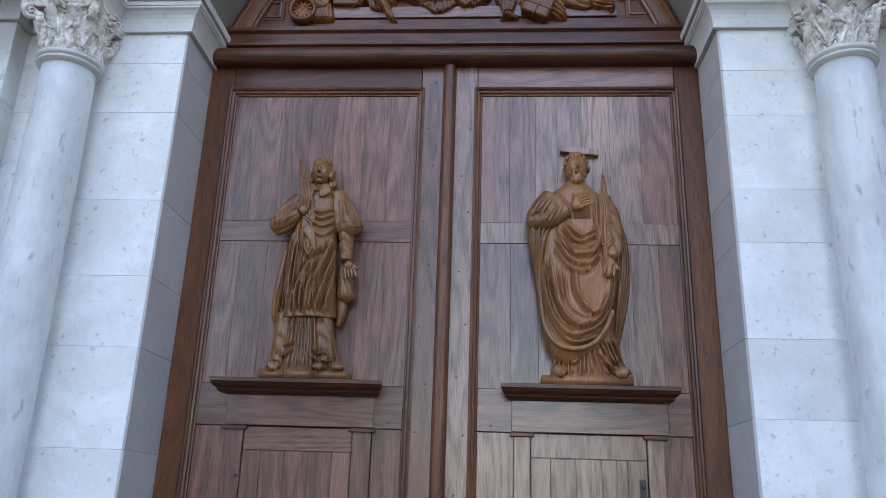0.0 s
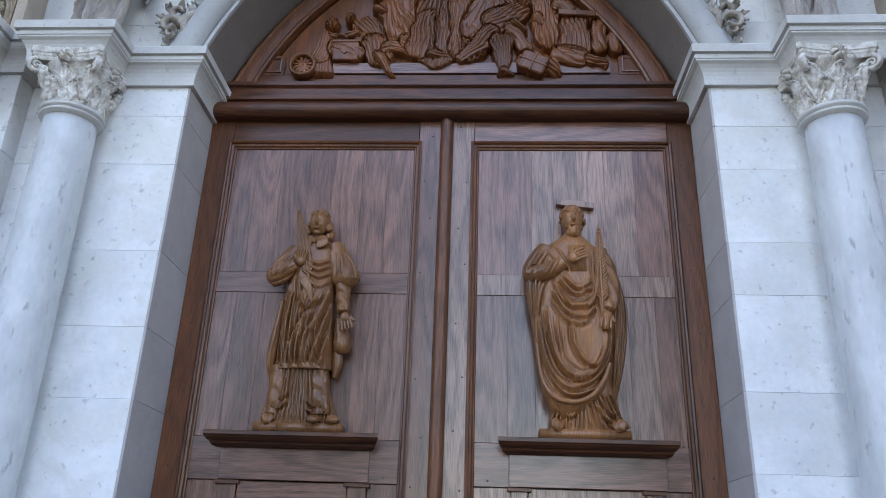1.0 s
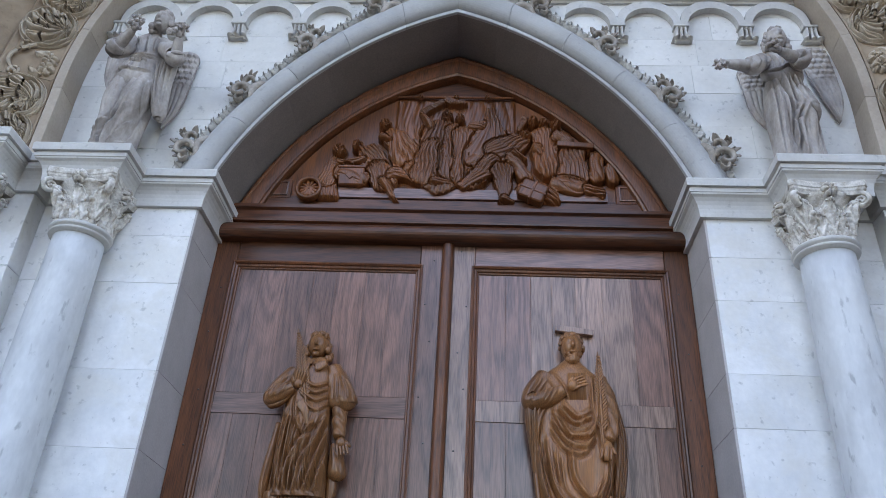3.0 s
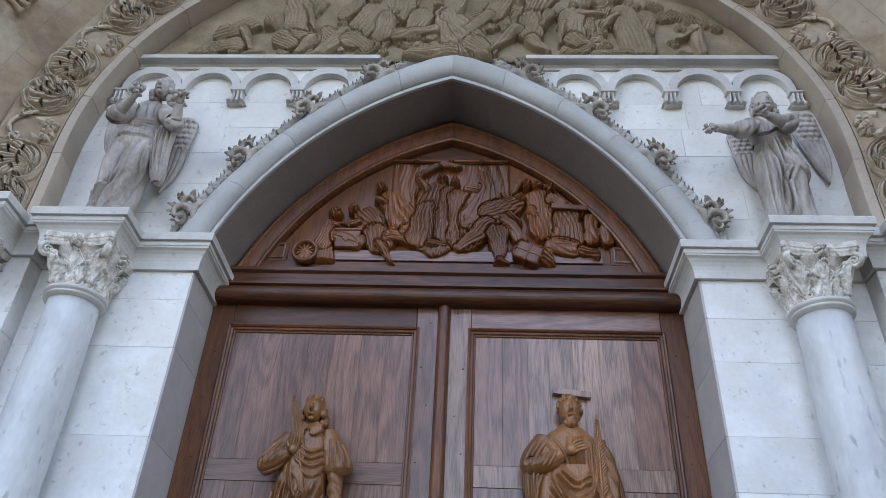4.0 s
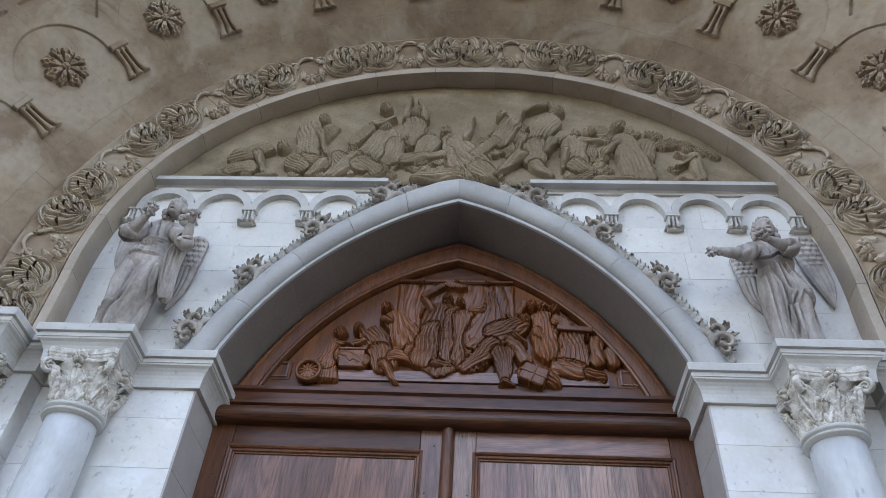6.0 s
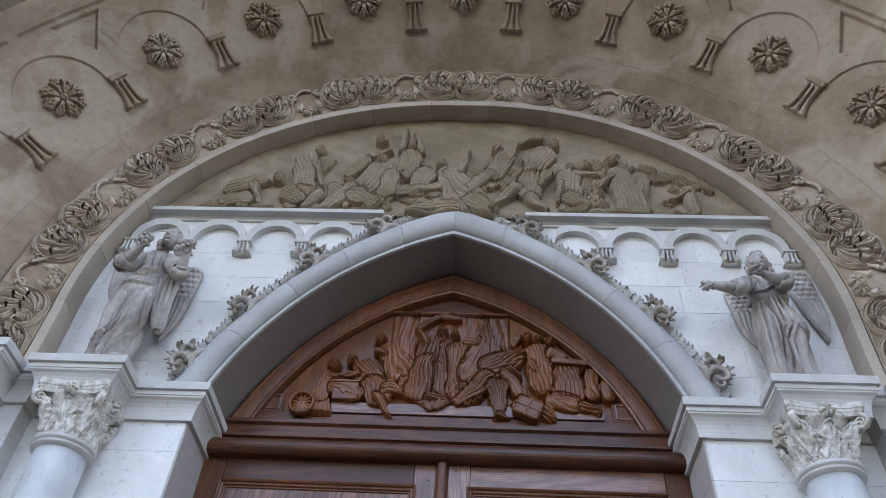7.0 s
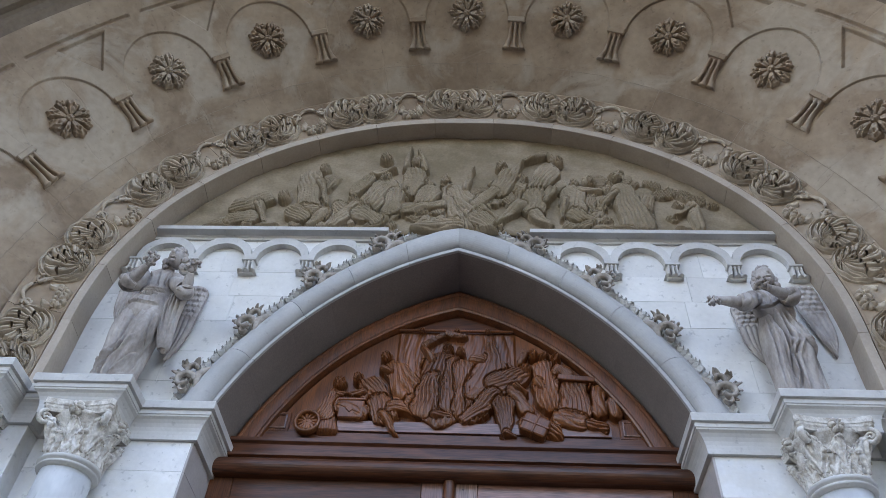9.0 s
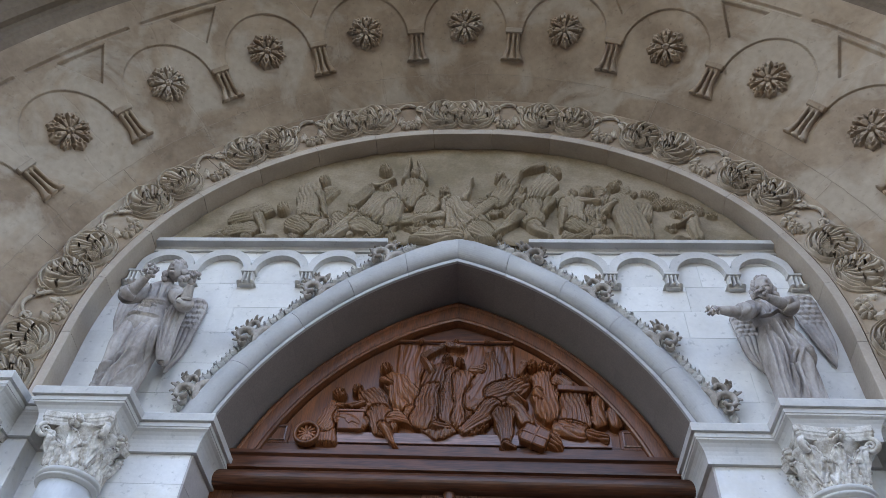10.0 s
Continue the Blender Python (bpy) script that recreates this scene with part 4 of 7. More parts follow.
        if beard:
            for k in range(26):
                u, w = rng.uniform(-1, 1), rng.uniform(0, 1)
                r = rng.uniform(0.013, 0.020) * s
                self.ball(c + Vector((u * 0.058 * (1 - 0.45 * w), -0.062 + 0.05 * abs(u) ** 1.5, -0.062 - 0.06 * w + 0.03 * abs(u))) * s, (r, r, r * 1.3), bumps=0.2, freq=70, nu=10, nv=8)

    def hand(self, c, d, s=1.0, spread=0.5):
        """A palm with four fingers and a thumb, pointing along d."""
        c, d = Vector(c), Vector(d).normalized()
        side = d.cross(Vector((0, -1, 0.3))).normalized()
        self.ball(c, (0.034 * s, 0.026 * s, 0.036 * s), nu=14, nv=10)
        for k in range(4):
            o = c + side * (k - 1.5) * 0.017 * s
            dd = (d + side * (k - 1.5) * 0.12 * spread).normalized()
            e = o + dd * 0.055 * s
            g = e + (dd + Vector((0, 0, -0.25))).normalized() * 0.035 * s
            self.tube([(*o, 0.011 * s, 0.011 * s), (*e, 0.010 * s, 0.010 * s), (*g, 0.006 * s, 0.006 * s)], 8, 3)
        o = c - side * 0.03 * s
        e = o + (d - side * 0.6).normalized() * 0.05 * s
        self.tube([(*o, 0.012 * s, 0.012 * s), (*e, 0.009 * s, 0.009 * s)], 8, 3)

    def mesh(self, name, mat):
        return mesh_of(name, self.v, self.f, mat)

    def palm(self, a, b2, w=0.035):
        """A palm frond: a rib with slanting leaflets."""
        a, b2 = Vector(a), Vector(b2)
        d = b2 - a
        self.tube([(*a, 0.008, 0.008), (*(a + d * 0.5 + Vector((0, -0.01, 0))), 0.008, 0.008), (*b2, 0.003, 0.003)], 8, 4)
        u = d.normalized()
        s = u.cross(Vector((0, -1, 0))).normalized()
        for k in range(22):
            t = 0.22 + 0.75 * k / 22
            for q in (-1, 1):
                o = a + d * t
                e = o + (u * 0.8 + s * q * 0.55).normalized() * w * 2.3 * math.sin(math.pi * min(1, 0.25 + t * 0.72)) + Vector((0, -0.008, 0))
                self.tube([(*o, 0.006, 0.004), (*((o + e) / 2 + Vector((0, -0.006, 0))), 0.008, 0.004), (*e, 0.002, 0.002)], 6, 2)

    def carve(self, first, lines, width, height, valley=0.8):
        """Cuts folds into the front of all that was added since vertex number first: each line of (x, z) raises a ridge with a groove on one side."""
        P = np.array([tuple(v) for v in self.v[first:]])
        if not len(P):
            return
        mid = P[:, 1].max() * 0.35 + P[:, 1].min() * 0.65
        front = np.clip((mid + 0.03 - P[:, 1]) / 0.06, 0, 1)
        total = np.zeros(len(P))
        for ln in lines:
            q = smooth_line(ln)
            best, sign = np.full(len(P), 9.0), np.ones(len(P))
            fade = np.zeros(len(P))
            for i in range(len(q) - 1):
                d = q[i + 1] - q[i]
                ll = max((d * d).sum(), 1e-9)
                rel = P[:, [0, 2]] - q[i]
                t = np.clip((rel @ d) / ll, 0, 1)
                dist = np.hypot(*(rel - t[:, None] * d).T)
                cross = rel[:, 0] * d[1] - rel[:, 1] * d[0]
                near = dist < best
                best = np.where(near, dist, best)
                sign = np.where(near, np.sign(cross), sign)
                fade = np.where(near, (i + t) / (len(q) - 1), fade)
            sd = best * sign
            ends = np.clip(np.minimum(fade, 1 - fade) * 6 + 0.25, 0, 1)
            total += ends * (height * np.exp(-(sd / width) ** 2) - valley * height * np.exp(-((sd - 1.5 * width) / (0.8 * width)) ** 2))
        P[:, 1] -= np.clip(total, -0.03, 0.035) * front
        for i, p in enumerate(P):
            self.v[first + i] = Vector(p)

    def fold(self, first, phase, amp, sharp=0.5, last=None):
        """Cuts a field of creases into the front: ridges follow the level lines of phase(x, z), deep and shallow by turns."""
        P = np.array([tuple(v) for v in self.v[first:last]])
        x, z = P[:, 0], P[:, 2]
        mid = P[:, 1].max() * 0.35 + P[:, 1].min() * 0.65
        front = np.clip((mid + 0.04 - P[:, 1]) / 0.05, 0, 1)
        q = phase(x, z) + 0.25 * np.sin(x * 21 + 2 * np.sin(z * 7)) + 0.25 * np.sin(z * 9 + 2 * np.sin(x * 8))
        depth = 0.35 + 0.65 * np.clip(0.55 + np.sin(x * 17 + z * 4 + 1.1 * np.sin(z * 5)) * 0.5 + 0.3 * np.sin(z * 7 - x * 6), 0, 1)
        P[:, 1] -= amp * depth * (np.abs(np.sin(q)) ** sharp - 0.62) * front
        for i, p in enumerate(P):
            self.v[first + i] = Vector(p)

    def wing(self, a, b2, width, flip):
        """A slim folded wing from shoulder a to tip b2: rows of round scale feathers above, long flight feathers below; flip: the side of the straight outer edge."""
        a, b2 = Vector(a), Vector(b2)
        d = b2 - a
        u = d.normalized()
        s = (Vector((1, 0, 0)) - u * u.x).normalized() * flip
        ns, nu = 110, 44
        base = len(self.v)
        for face in (0, 1):
            for i in range(ns):
                t = i / (ns - 1)
                top = math.sqrt(max(0.0, 1 - max(0.0, 1 - t / 0.12) ** 2))
                outer = 0.5 * width * (0.25 + 0.75 * top) * (1 - 0.82 * max(0.0, (t - 0.55) / 0.45) ** 2.2)
                inner = 0.5 * width * (0.25 + 0.75 * top) * (1 - 1.45 * max(0.0, t - 0.12) ** 1.3)
                for j in range(nu):
                    v = j / (nu - 1)
                    pos = -inner + v * (outer + inner)
                    e = math.sqrt(max(0.0, 1 - (2 * v - 1) ** 4))
                    if t < 0.44:
                        row = math.floor(t * 13.6)
                        lv = t * 13.6 - row
                        lu = (((pos / width + 0.5) * 4.2 + row * 0.5) % 1.0) - 0.5
                        h = 0.024 * lv * (1 - (2 * lu) ** 4) if lv < 0.55 + 0.45 * math.sqrt(max(0.0, 1 - 4 * lu * lu)) else 0.002
                    else:
                        h = 0.012 * abs(math.sin(v * math.pi * 4 + 0.4)) ** 0.5
                    y = 0.016 * e + h * e
                    self.v.append(a + d * t + s * pos + Vector((0, -y if face == 0 else 0.016, 0)))
        k = ns * nu
        for i in range(ns - 1):
            for j in range(nu - 1):
                q = base + i * nu + j
                self.f.append((q, q + 1, q + nu + 1, q + nu))
                self.f.append((k + q, k + q + nu, k + q + nu + 1, k + q + 1))
        rim = [j for j in range(nu)] + [i * nu + nu - 1 for i in range(1, ns)] + [(ns - 1) * nu + j for j in range(nu - 2, -1, -1)] + [i * nu for i in range(ns - 2, 0, -1)]
        for p, q in zip(rim, rim[1:] + rim[:1]):
            self.f.append((base + p, base + q, base + q + k, base + p + k))


def arch_place(r, deg, y):
    """A frame on the stilted round arch: its x axis runs along the arch, its z axis outward, -y to the viewer. Past 90 degrees it stands on the stilt."""
    if abs(deg) <= 90:
        a = radians(deg)
        r += basket(deg)
        return Matrix.Translation((r * math.sin(a), y, Z0 + r * math.cos(a))) @ Matrix.Rotation(a, 4, "Y")
    sgn = 1 if deg > 0 else -1
    return Matrix.Translation((sgn * r, y, Z0 - radians(abs(deg) - 90) * r)) @ Matrix.Rotation(sgn * math.pi / 2, 4, "Y")


def field_mesh(name, xs, zs, height, mask, mat, y=0.0):
    """A carved slab: heights over a grid of x and z, rising to -y, with a rim down to the ground where the mask ends."""
    nx, nz = len(xs), len(zs)
    X, Zg = np.meshgrid(xs, zs, indexing="ij")
    V = np.stack([X, y - height, Zg], -1).reshape(-1, 3)
    ok = mask[:-1, :-1] & mask[1:, :-1] & mask[:-1, 1:] & mask[1:, 1:]
    i, j = np.nonzero(ok)
    a = i * nz + j
    F = np.stack([a, a + 1, a + nz + 1, a + nz], -1)
    F = F[:, ::-1]
    used = np.unique(F)
    remap = np.zeros(len(V), int)
    remap[used] = np.arange(len(used))
    me = bpy.data.meshes.new(name)
    me.from_pydata(V[used].tolist(), [], remap[F].tolist())
    me.materials.append(mat)
    me.polygons.foreach_set("use_smooth", [True] * len(me.polygons))
    me.update()
    return me


def medallion_mesh(name, flip, seed, mat):
    """A rolled acanthus leaf in a round of stems: narrow ribs wheel from the leaf's foot, fingers part at the rim, almond holes drilled between the ribs."""
    rng = np.random.RandomState(seed)
    n = 150
    xs = np.linspace(-0.225, 0.225, n)
    X, Zg = np.meshgrid(xs, xs, indexing="ij")
    X = X * flip
    rho, phi = np.hypot(X, Zg) / 0.182, np.arctan2(X, Zg)
    fx, fz = X + 0.075, Zg + 0.135
    ang, far = np.arctan2(fx, fz), np.hypot(fx, fz)
    wheel = ang * 8.5 + far * 19 + 0.5 * np.sin(ang * 3 + seed) + 0.25 * np.sin(far * 40)
    rib = np.abs(np.sin(wheel))
    fine = np.abs(np.sin(wheel * 2 + 0.6))
    lobe = 0.80 + 0.20 * rib ** 0.5
    q = rho / lobe
    body = np.clip((1 - q) * 9, 0, 1) ** 0.5
    dome = np.sqrt(np.clip(1 - 0.75 * q * q, 0, 1))
    h = body * (0.062 + 0.014 * dome) - body * 0.066 * (1 - rib) ** 2.0 - body * 0.026 * (1 - fine) ** 2
    stem = np.exp(-((rho - 1.08) / 0.055) ** 2) * 0.055 + np.exp(-((rho - 1.21) / 0.035) ** 2) * 0.03
    h = np.maximum(h, np.where(rho > 0.9, stem * (0.85 + 0.15 * np.sin(phi * 9)), 0))
    pierced = np.zeros_like(h, bool)
    for k, (a, far_k) in enumerate(((-0.75, 0.11), (-0.1, 0.135), (0.35, 0.10), (0.75, 0.15), (0.15, 0.215), (0.62, 0.235), (1.15, 0.19))):
        a, far_k = a + rng.uniform(-0.1, 0.1), far_k + rng.uniform(-0.01, 0.01)
        ox, oz = far_k * math.sin(a) - 0.075, far_k * math.cos(a) - 0.135
        t = a + 0.9 + rng.uniform(-0.2, 0.2)
        u, v = (X - ox) * math.sin(t) + (Zg - oz) * math.cos(t), (X - ox) * math.cos(t) - (Zg - oz) * math.sin(t)
        hole = (u / 0.034) ** 2 + (v / (0.0105 * (1 + 9 * u))) ** 2
        h = h + 0.012 * np.exp(-np.abs(hole - 1) * 1.2) * body
        pierced |= hole < 0.95
    edge = (rho < 1.27) & ~pierced
    return field_mesh(name, xs, xs, np.where(rho > 1.235, -0.04, h), edge, mat)


band = [(3.025, -0.64), (3.025, -0.69), (3.045, -0.688), (3.055, -0.672), (3.20, -0.715), (3.34, -0.735), (3.415, -0.742), (3.445, -0.768), (3.465, -0.765), (3.475, -0.745), (3.475, -0.5), (3.025, -0.5)]
LEAN = Matrix.Rotation(radians(12), 4, "X")
# band takes the darker vault stone to imitate shade behind the carvings
for i in range(15):
    put("band_stone", round_sweep("band_stone", band, VAULT, 14, i / 15 + 0.0002, (i + 1) / 15 - 0.0002, flat=True), ring)
med = [medallion_mesh("medallion", 1 if k % 2 else -1, 20 + k, CARVED) for k in range(6)]
small = [rosette_mesh("flower", CARVED, 0.07, 5, 0.045, 50, 12), rosette_mesh("flower", CARVED, 0.065, 6, 0.05, 48, 12)]


def tube_mesh(name, pts, rad, mat, seg=8):
    """A tapering stem along points."""
    vs = [Vector(p) for p in pts]
    verts = []
    for i, p in enumerate(vs):
        d = (vs[min(i + 1, len(vs) - 1)] - vs[max(i - 1, 0)]).normalized()
        u = d.orthogonal().normalized()
        w = d.cross(u)
        r = rad[0] + (rad[1] - rad[0]) * i / (len(vs) - 1)
        verts += [p + (u * math.cos(2 * math.pi * j / seg) + w * math.sin(2 * math.pi * j / seg)) * r for j in range(seg)]
    n = len(vs)
    return mesh_of(name, verts, grid_faces(n, seg, wrap_v=True) + [tuple(range(seg)), tuple(reversed(range((n - 1) * seg, n * seg)))], mat)


tendril = tube_mesh("tendril", [(-0.17 + 0.34 * i / 10, -0.015, 0.16 - 0.16 * (i / 5 - 1) ** 2 + 0.0) for i in range(11)], (0.016, 0.016), CARVED)
curl = tube_mesh("tendril", [(0.055 * math.cos(t * 0.55) * (1 - t / 16), -0.02, 0.055 * math.sin(t * 0.55) * (1 - t / 16)) for t in range(14)], (0.013, 0.008), CARVED)
ring_leaf = leaf_mesh("leaf", 0.07, 0.12, 0.02, CARVED, 8, 9, 3)
for k in range(-5, 6):
    c = -1.0 + 18.5 * k
    for s, off in ((0, -3.0), (1, 3.0)):
        if abs(c + off) > 98:
            continue
        put("medallion", med[(k * 2 + s) % 6], ring, m=arch_place(3.245, c + off, -0.722) @ LEAN @ Matrix.Diagonal((0.97, 1, 0.97, 1)) @ Matrix.Rotation(radians((-1) ** s * 18 + (k * 37) % 13), 4, "Y"))
    c2 = c + 9.25
    if abs(c2) < 96:
        for s, off in ((0, -0.75), (1, 0.85)):
            put("flower", small[s], ring, m=arch_place(3.115, c2 + off, -0.692) @ LEAN)
        put("tendril", tendril, ring, m=arch_place(3.245, c2, -0.722) @ LEAN)
        for s, off in ((-1, -2.2), (1, 2.2)):
            put("tendril", curl, ring, m=arch_place(3.315, c2 + off, -0.74) @ LEAN @ Matrix.Diagonal((s, 1, 1, 1)))
            put("leaf", ring_leaf, ring, m=arch_place(3.14, c2 + s * 2.1, -0.695) @ LEAN @ Matrix.Rotation(radians(-s * 25), 4, "Y"))


# the vault's corbels and flowers
def vault_frame(r, deg, lift=0.0):
    """A frame on the splay: x along the arch, z up the splay towards the front, -y out of the surface."""
    a = radians(deg)
    e_r = Vector((math.sin(a), 0, math.cos(a)))
    e_t = Vector((math.cos(a), 0, -math.sin(a)))
    up = (e_r + Vector((0, -1, 0))).normalized()
    nrm = (e_r + Vector((0, 1, 0))).normalized()
    o = e_r * r + Vector((0, -0.78 - (r - 3.36), 5.34)) + nrm * (0.022 - lift)
    o = Vector(grown(*o))
    m = Matrix((e_t, nrm, up)).transposed().to_4x4()
    return Matrix.Translation(o) @ m


def glyph_mesh(name, mat, w=0.15, h=0.30):
    """A corbel of looped reeds that flare towards the foot; top at z 0, hanging down."""
    nu, nv = 40, 22
    verts = []
    for i in range(nv):
        v = i / (nv - 1)
        wide = w * (0.84 + 0.06 * v + 0.75 * max(0, v - 0.5) ** 1.7 * 2.6)
        for j in range(nu):
            u = 2 * j / (nu - 1) - 1
            groove = abs(math.sin((u + 1) * math.pi * 1.5)) ** 0.5
            slot = math.exp(-((abs(u) - 0.34) / 0.10) ** 2) * (0.1 < v < 0.9)
            d = 0.05 * groove * (0.75 + 0.25 * math.cos(v * 2)) + 0.04 * v ** 5 - 0.05 * slot
            if v < 0.1:
                d = max(d, 0.04 * (1 - abs(u) ** 8))
            if abs(u) > 0.97 or v > 0.98:
                d = -0.01
            verts.append((u * wide * 0.5 * 1.15, -d, -v * h))
    return mesh_of(name, verts, grid_faces(nv, nu), mat)


def acanthus_flower(name, mat, radius, petals, seed):
    """A deep carved flower: lobed petals with a sunk midrib and drilled eyes, overlapping tips and a knob."""
    n = 110
    xs = np.linspace(-radius * 1.08, radius * 1.08, n)
    X, Zg = np.meshgrid(xs, xs, indexing="ij")
    rho, phi = np.hypot(X, Zg) / radius, np.arctan2(X, Zg) + seed * 0.1
    wig = 0.05 * np.sin(phi * 3 + seed) + 0.04 * np.sin(phi * 5 + 2 * seed)
    p = (phi * petals / (2 * np.pi) + wig) % 1.0 - 0.5
    edge = 0.74 + 0.26 * np.abs(np.cos(p * np.pi)) ** 0.45 - 0.07 * np.abs(np.sin(p * np.pi * 3)) + wig * 0.5
    q = rho / edge
    rise = np.clip(1 - q ** 6, 0, 1) * (0.03 + 0.055 * np.sin(np.clip(q, 0, 1) * np.pi * 0.62))
    rise *= np.clip(1.15 - 1.0 * np.abs(p * 2) ** 3, 0.12, 1)
    rise += 0.006 * np.cos(p * np.pi * 6) * np.clip(q * 1.3, 0, 1) * (q < 0.97)
    rise -= 0.11 * np.exp(-((q - 0.60) / 0.13) ** 2 - ((np.abs(p) - 0.46) / 0.10) ** 2)
    rise += 0.014 * np.cos(q * 26 + np.abs(p) * 9) * np.clip(q - 0.25, 0, 1)
    rise -= 0.035 * np.exp(-((q - 0.62) / 0.10) ** 2 - (p / 0.10) ** 2)
    rise = np.where(rho < 0.2, 0.06 * np.sqrt(np.clip(1 - (rho / 0.2) ** 2, 0, 1)) + 0.02 + 0.008 * np.sin(X * 160) * np.sin(Zg * 160), rise)
    return field_mesh(name, xs, xs, np.where(q > 1, -0.004, np.maximum(rise, -0.004)), q < 1.04, mat)


glyph = glyph_mesh("glyph", VAULT)
head_block = box_mesh("head", (0.18, 0.07, 0.055), VAULT, 0.008)
ros = [acanthus_flower("rosette", VAULT, 0.205, 8, 3), acanthus_flower("rosette", VAULT, 0.20, 8, 8)]
for k in range(-5, 5):
    m = vault_frame(3.90, (k + 0.5) * 15.15)
    cb = put("corbel", glyph, vault, m=m)
    put("head", head_block, cb, m=Matrix.Translation((0, -0.03, 0.025)))
for k in range(-4, 5):
    put("rosette", ros[k % 2], vault, m=vault_frame(3.955, k * 15.15) @ Matrix.Rotation(radians(k * 11), 4, "Y"))

# mortar joints of the splay
def joint(run, lift):
    """A thin bead of mortar along places (radius, degrees) on the splay."""
    pts = [vault_frame(r, a, lift).translation for r, a in run]
    put("mortar_joint", tube_mesh("mortar_joint", pts, (0.0022, 0.0022), MORTAR, 5), vault)


rng_j = random.Random(12)
for k in range(-5, 6):
    a = k * 15.15 + rng_j.uniform(-1.0, 1.0)
    joint([(3.40 + 0.03 * i, a + 1.5 + rng_j.uniform(-0.04, 0.04)) for i in range(7)], 0.022)
    joint([(3.585 + rng_j.uniform(-0.003, 0.003), k * 15.15 + (i - 8) * 0.95) for i in range(17)], 0.022)

# corbels of the little arcade
mini = glyph_mesh("corbel", MOULD, 0.10, 0.125)
plate = box_mesh("corbel_plate", (0.125, 0.08, 0.022), MOULD, 0.004)
foot = box_mesh("corbel_foot", (0.115, 0.045, 0.02), MOULD, 0.006)
for side in (-1, 1):
    for x in CORB:
        put("corbel", mini, arcade, m=Matrix.Translation((side * x, -0.012, -0.12)) @ Matrix.Diagonal((1, 1.15, 1, 1)))
        put("corbel_plate", plate, arcade, m=Matrix.Translation((side * x, -0.038, -0.11)))
        put("corbel_foot", foot, arcade, m=Matrix.Translation((side * x, -0.022, -0.245)))

# crockets and the leafy strip on the back of the pointed arch
def crocket_mesh(name, mat, seed):
    """A curled leaf bunch: hollow scrolls turned to the front, a hooked stalk and a crest of small cut leaves."""
    g = Figure()
    rng = random.Random(seed)

    def scroll(cx, cz, r, a0, turn, w, y=-0.05):
        pts = []
        for i in range(9):
            t = i / 8
            a = a0 + turn * t
            q = r * (1 - 0.45 * t)
            pts.append((cx + q * math.sin(a), y - 0.035 * t, cz + q * math.cos(a), w * (1 - 0.45 * t), 0.030 * (1 - 0.4 * t)))
        g.tube(pts, 14, 4, folds=4, amp=0.004, seed=seed)

    scroll(0.035, 0.045, 0.062, -2.6, 5.6, 0.021)
    scroll(-0.055, 0.055, 0.048, 2.8, -5.4, 0.018, -0.04)
    scroll(0.085, 0.0, 0.036, -1.2, 4.6, 0.011, -0.055)
    g.tube([(-0.11, -0.01, -0.09, 0.02, 0.02), (-0.10, -0.035, -0.02, 0.026, 0.026), (-0.04, -0.05, 0.0, 0.022, 0.026), (0.02, -0.06, -0.035, 0.02, 0.022), (0.08, -0.04, -0.06, 0.012, 0.014)], 20, 6, folds=5, amp=0.007, seed=seed)
    for k in range(9):
        a = -1.4 + 2.8 * k / 8 + rng.uniform(-0.1, 0.1)
        o = Vector((0.075 * math.sin(a) - 0.01, -0.03 - 0.03 * rng.random(), 0.05 + 0.055 * math.cos(a)))
        w = rng.uniform(0.02, 0.042)
        e = o + Vector((math.sin(a) * w, -0.02, math.cos(a) * w * 0.9))
        f = e + Vector((math.sin(a + rng.uniform(-1, 1)) * 0.022, -0.025, rng.uniform(-0.02, 0.012)))
        g.tube([(*o, 0.007, 0.008), (*e, 0.015, 0.007), (*f, 0.005, 0.005)], 10, 4, folds=4, amp=0.004, seed=k)
    return g.mesh(name, mat)


crockets = [crocket_mesh("crocket", CROCKET, 3), crocket_mesh("crocket", CROCKET, 8)]
strip_leaf = leaf_mesh("strip_leaf", 0.055, 0.085, 0.022, MOULD, 10, 10, 3)
for side, a in ((-1, bpy.data.objects["arch_west"]), (1, bpy.data.objects["arch_east"])):
    for k, t in enumerate((0.085, 0.305, 0.535, 0.765)):
        (x, z), (nx, nz) = gothic(0.245, t, side)
        ang = math.atan2(nx, nz)
        put("crocket", crockets[k % 2], a, "carved crocket of curled leaves", Matrix.Translation((x, WALL_A + 0.01, z)) @ Matrix.Rotation(ang, 4, "Y") @ Matrix.Diagonal((side * 1.22, 1.2, 1.2, 1)))
    rng = random.Random(5 + side)
    n = 64
    for k in range(n):
        t = 0.02 + 0.975 * (k + rng.uniform(-0.3, 0.3)) / n
        (x, z), (nx, nz) = gothic(0.282, t, side)
        q = rng.uniform(0.6, 1.05)
        put("strip_leaf", strip_leaf, a, m=Matrix.Translation((x, WALL_A - 0.006, z)) @ Matrix.Rotation(math.atan2(nx, nz) - side * rng.uniform(1.25, 1.6), 4, "Y") @ Matrix.Diagonal((q * 1.15 * rng.choice((-1, 1)), 1.2, q * 1.1, 1)))


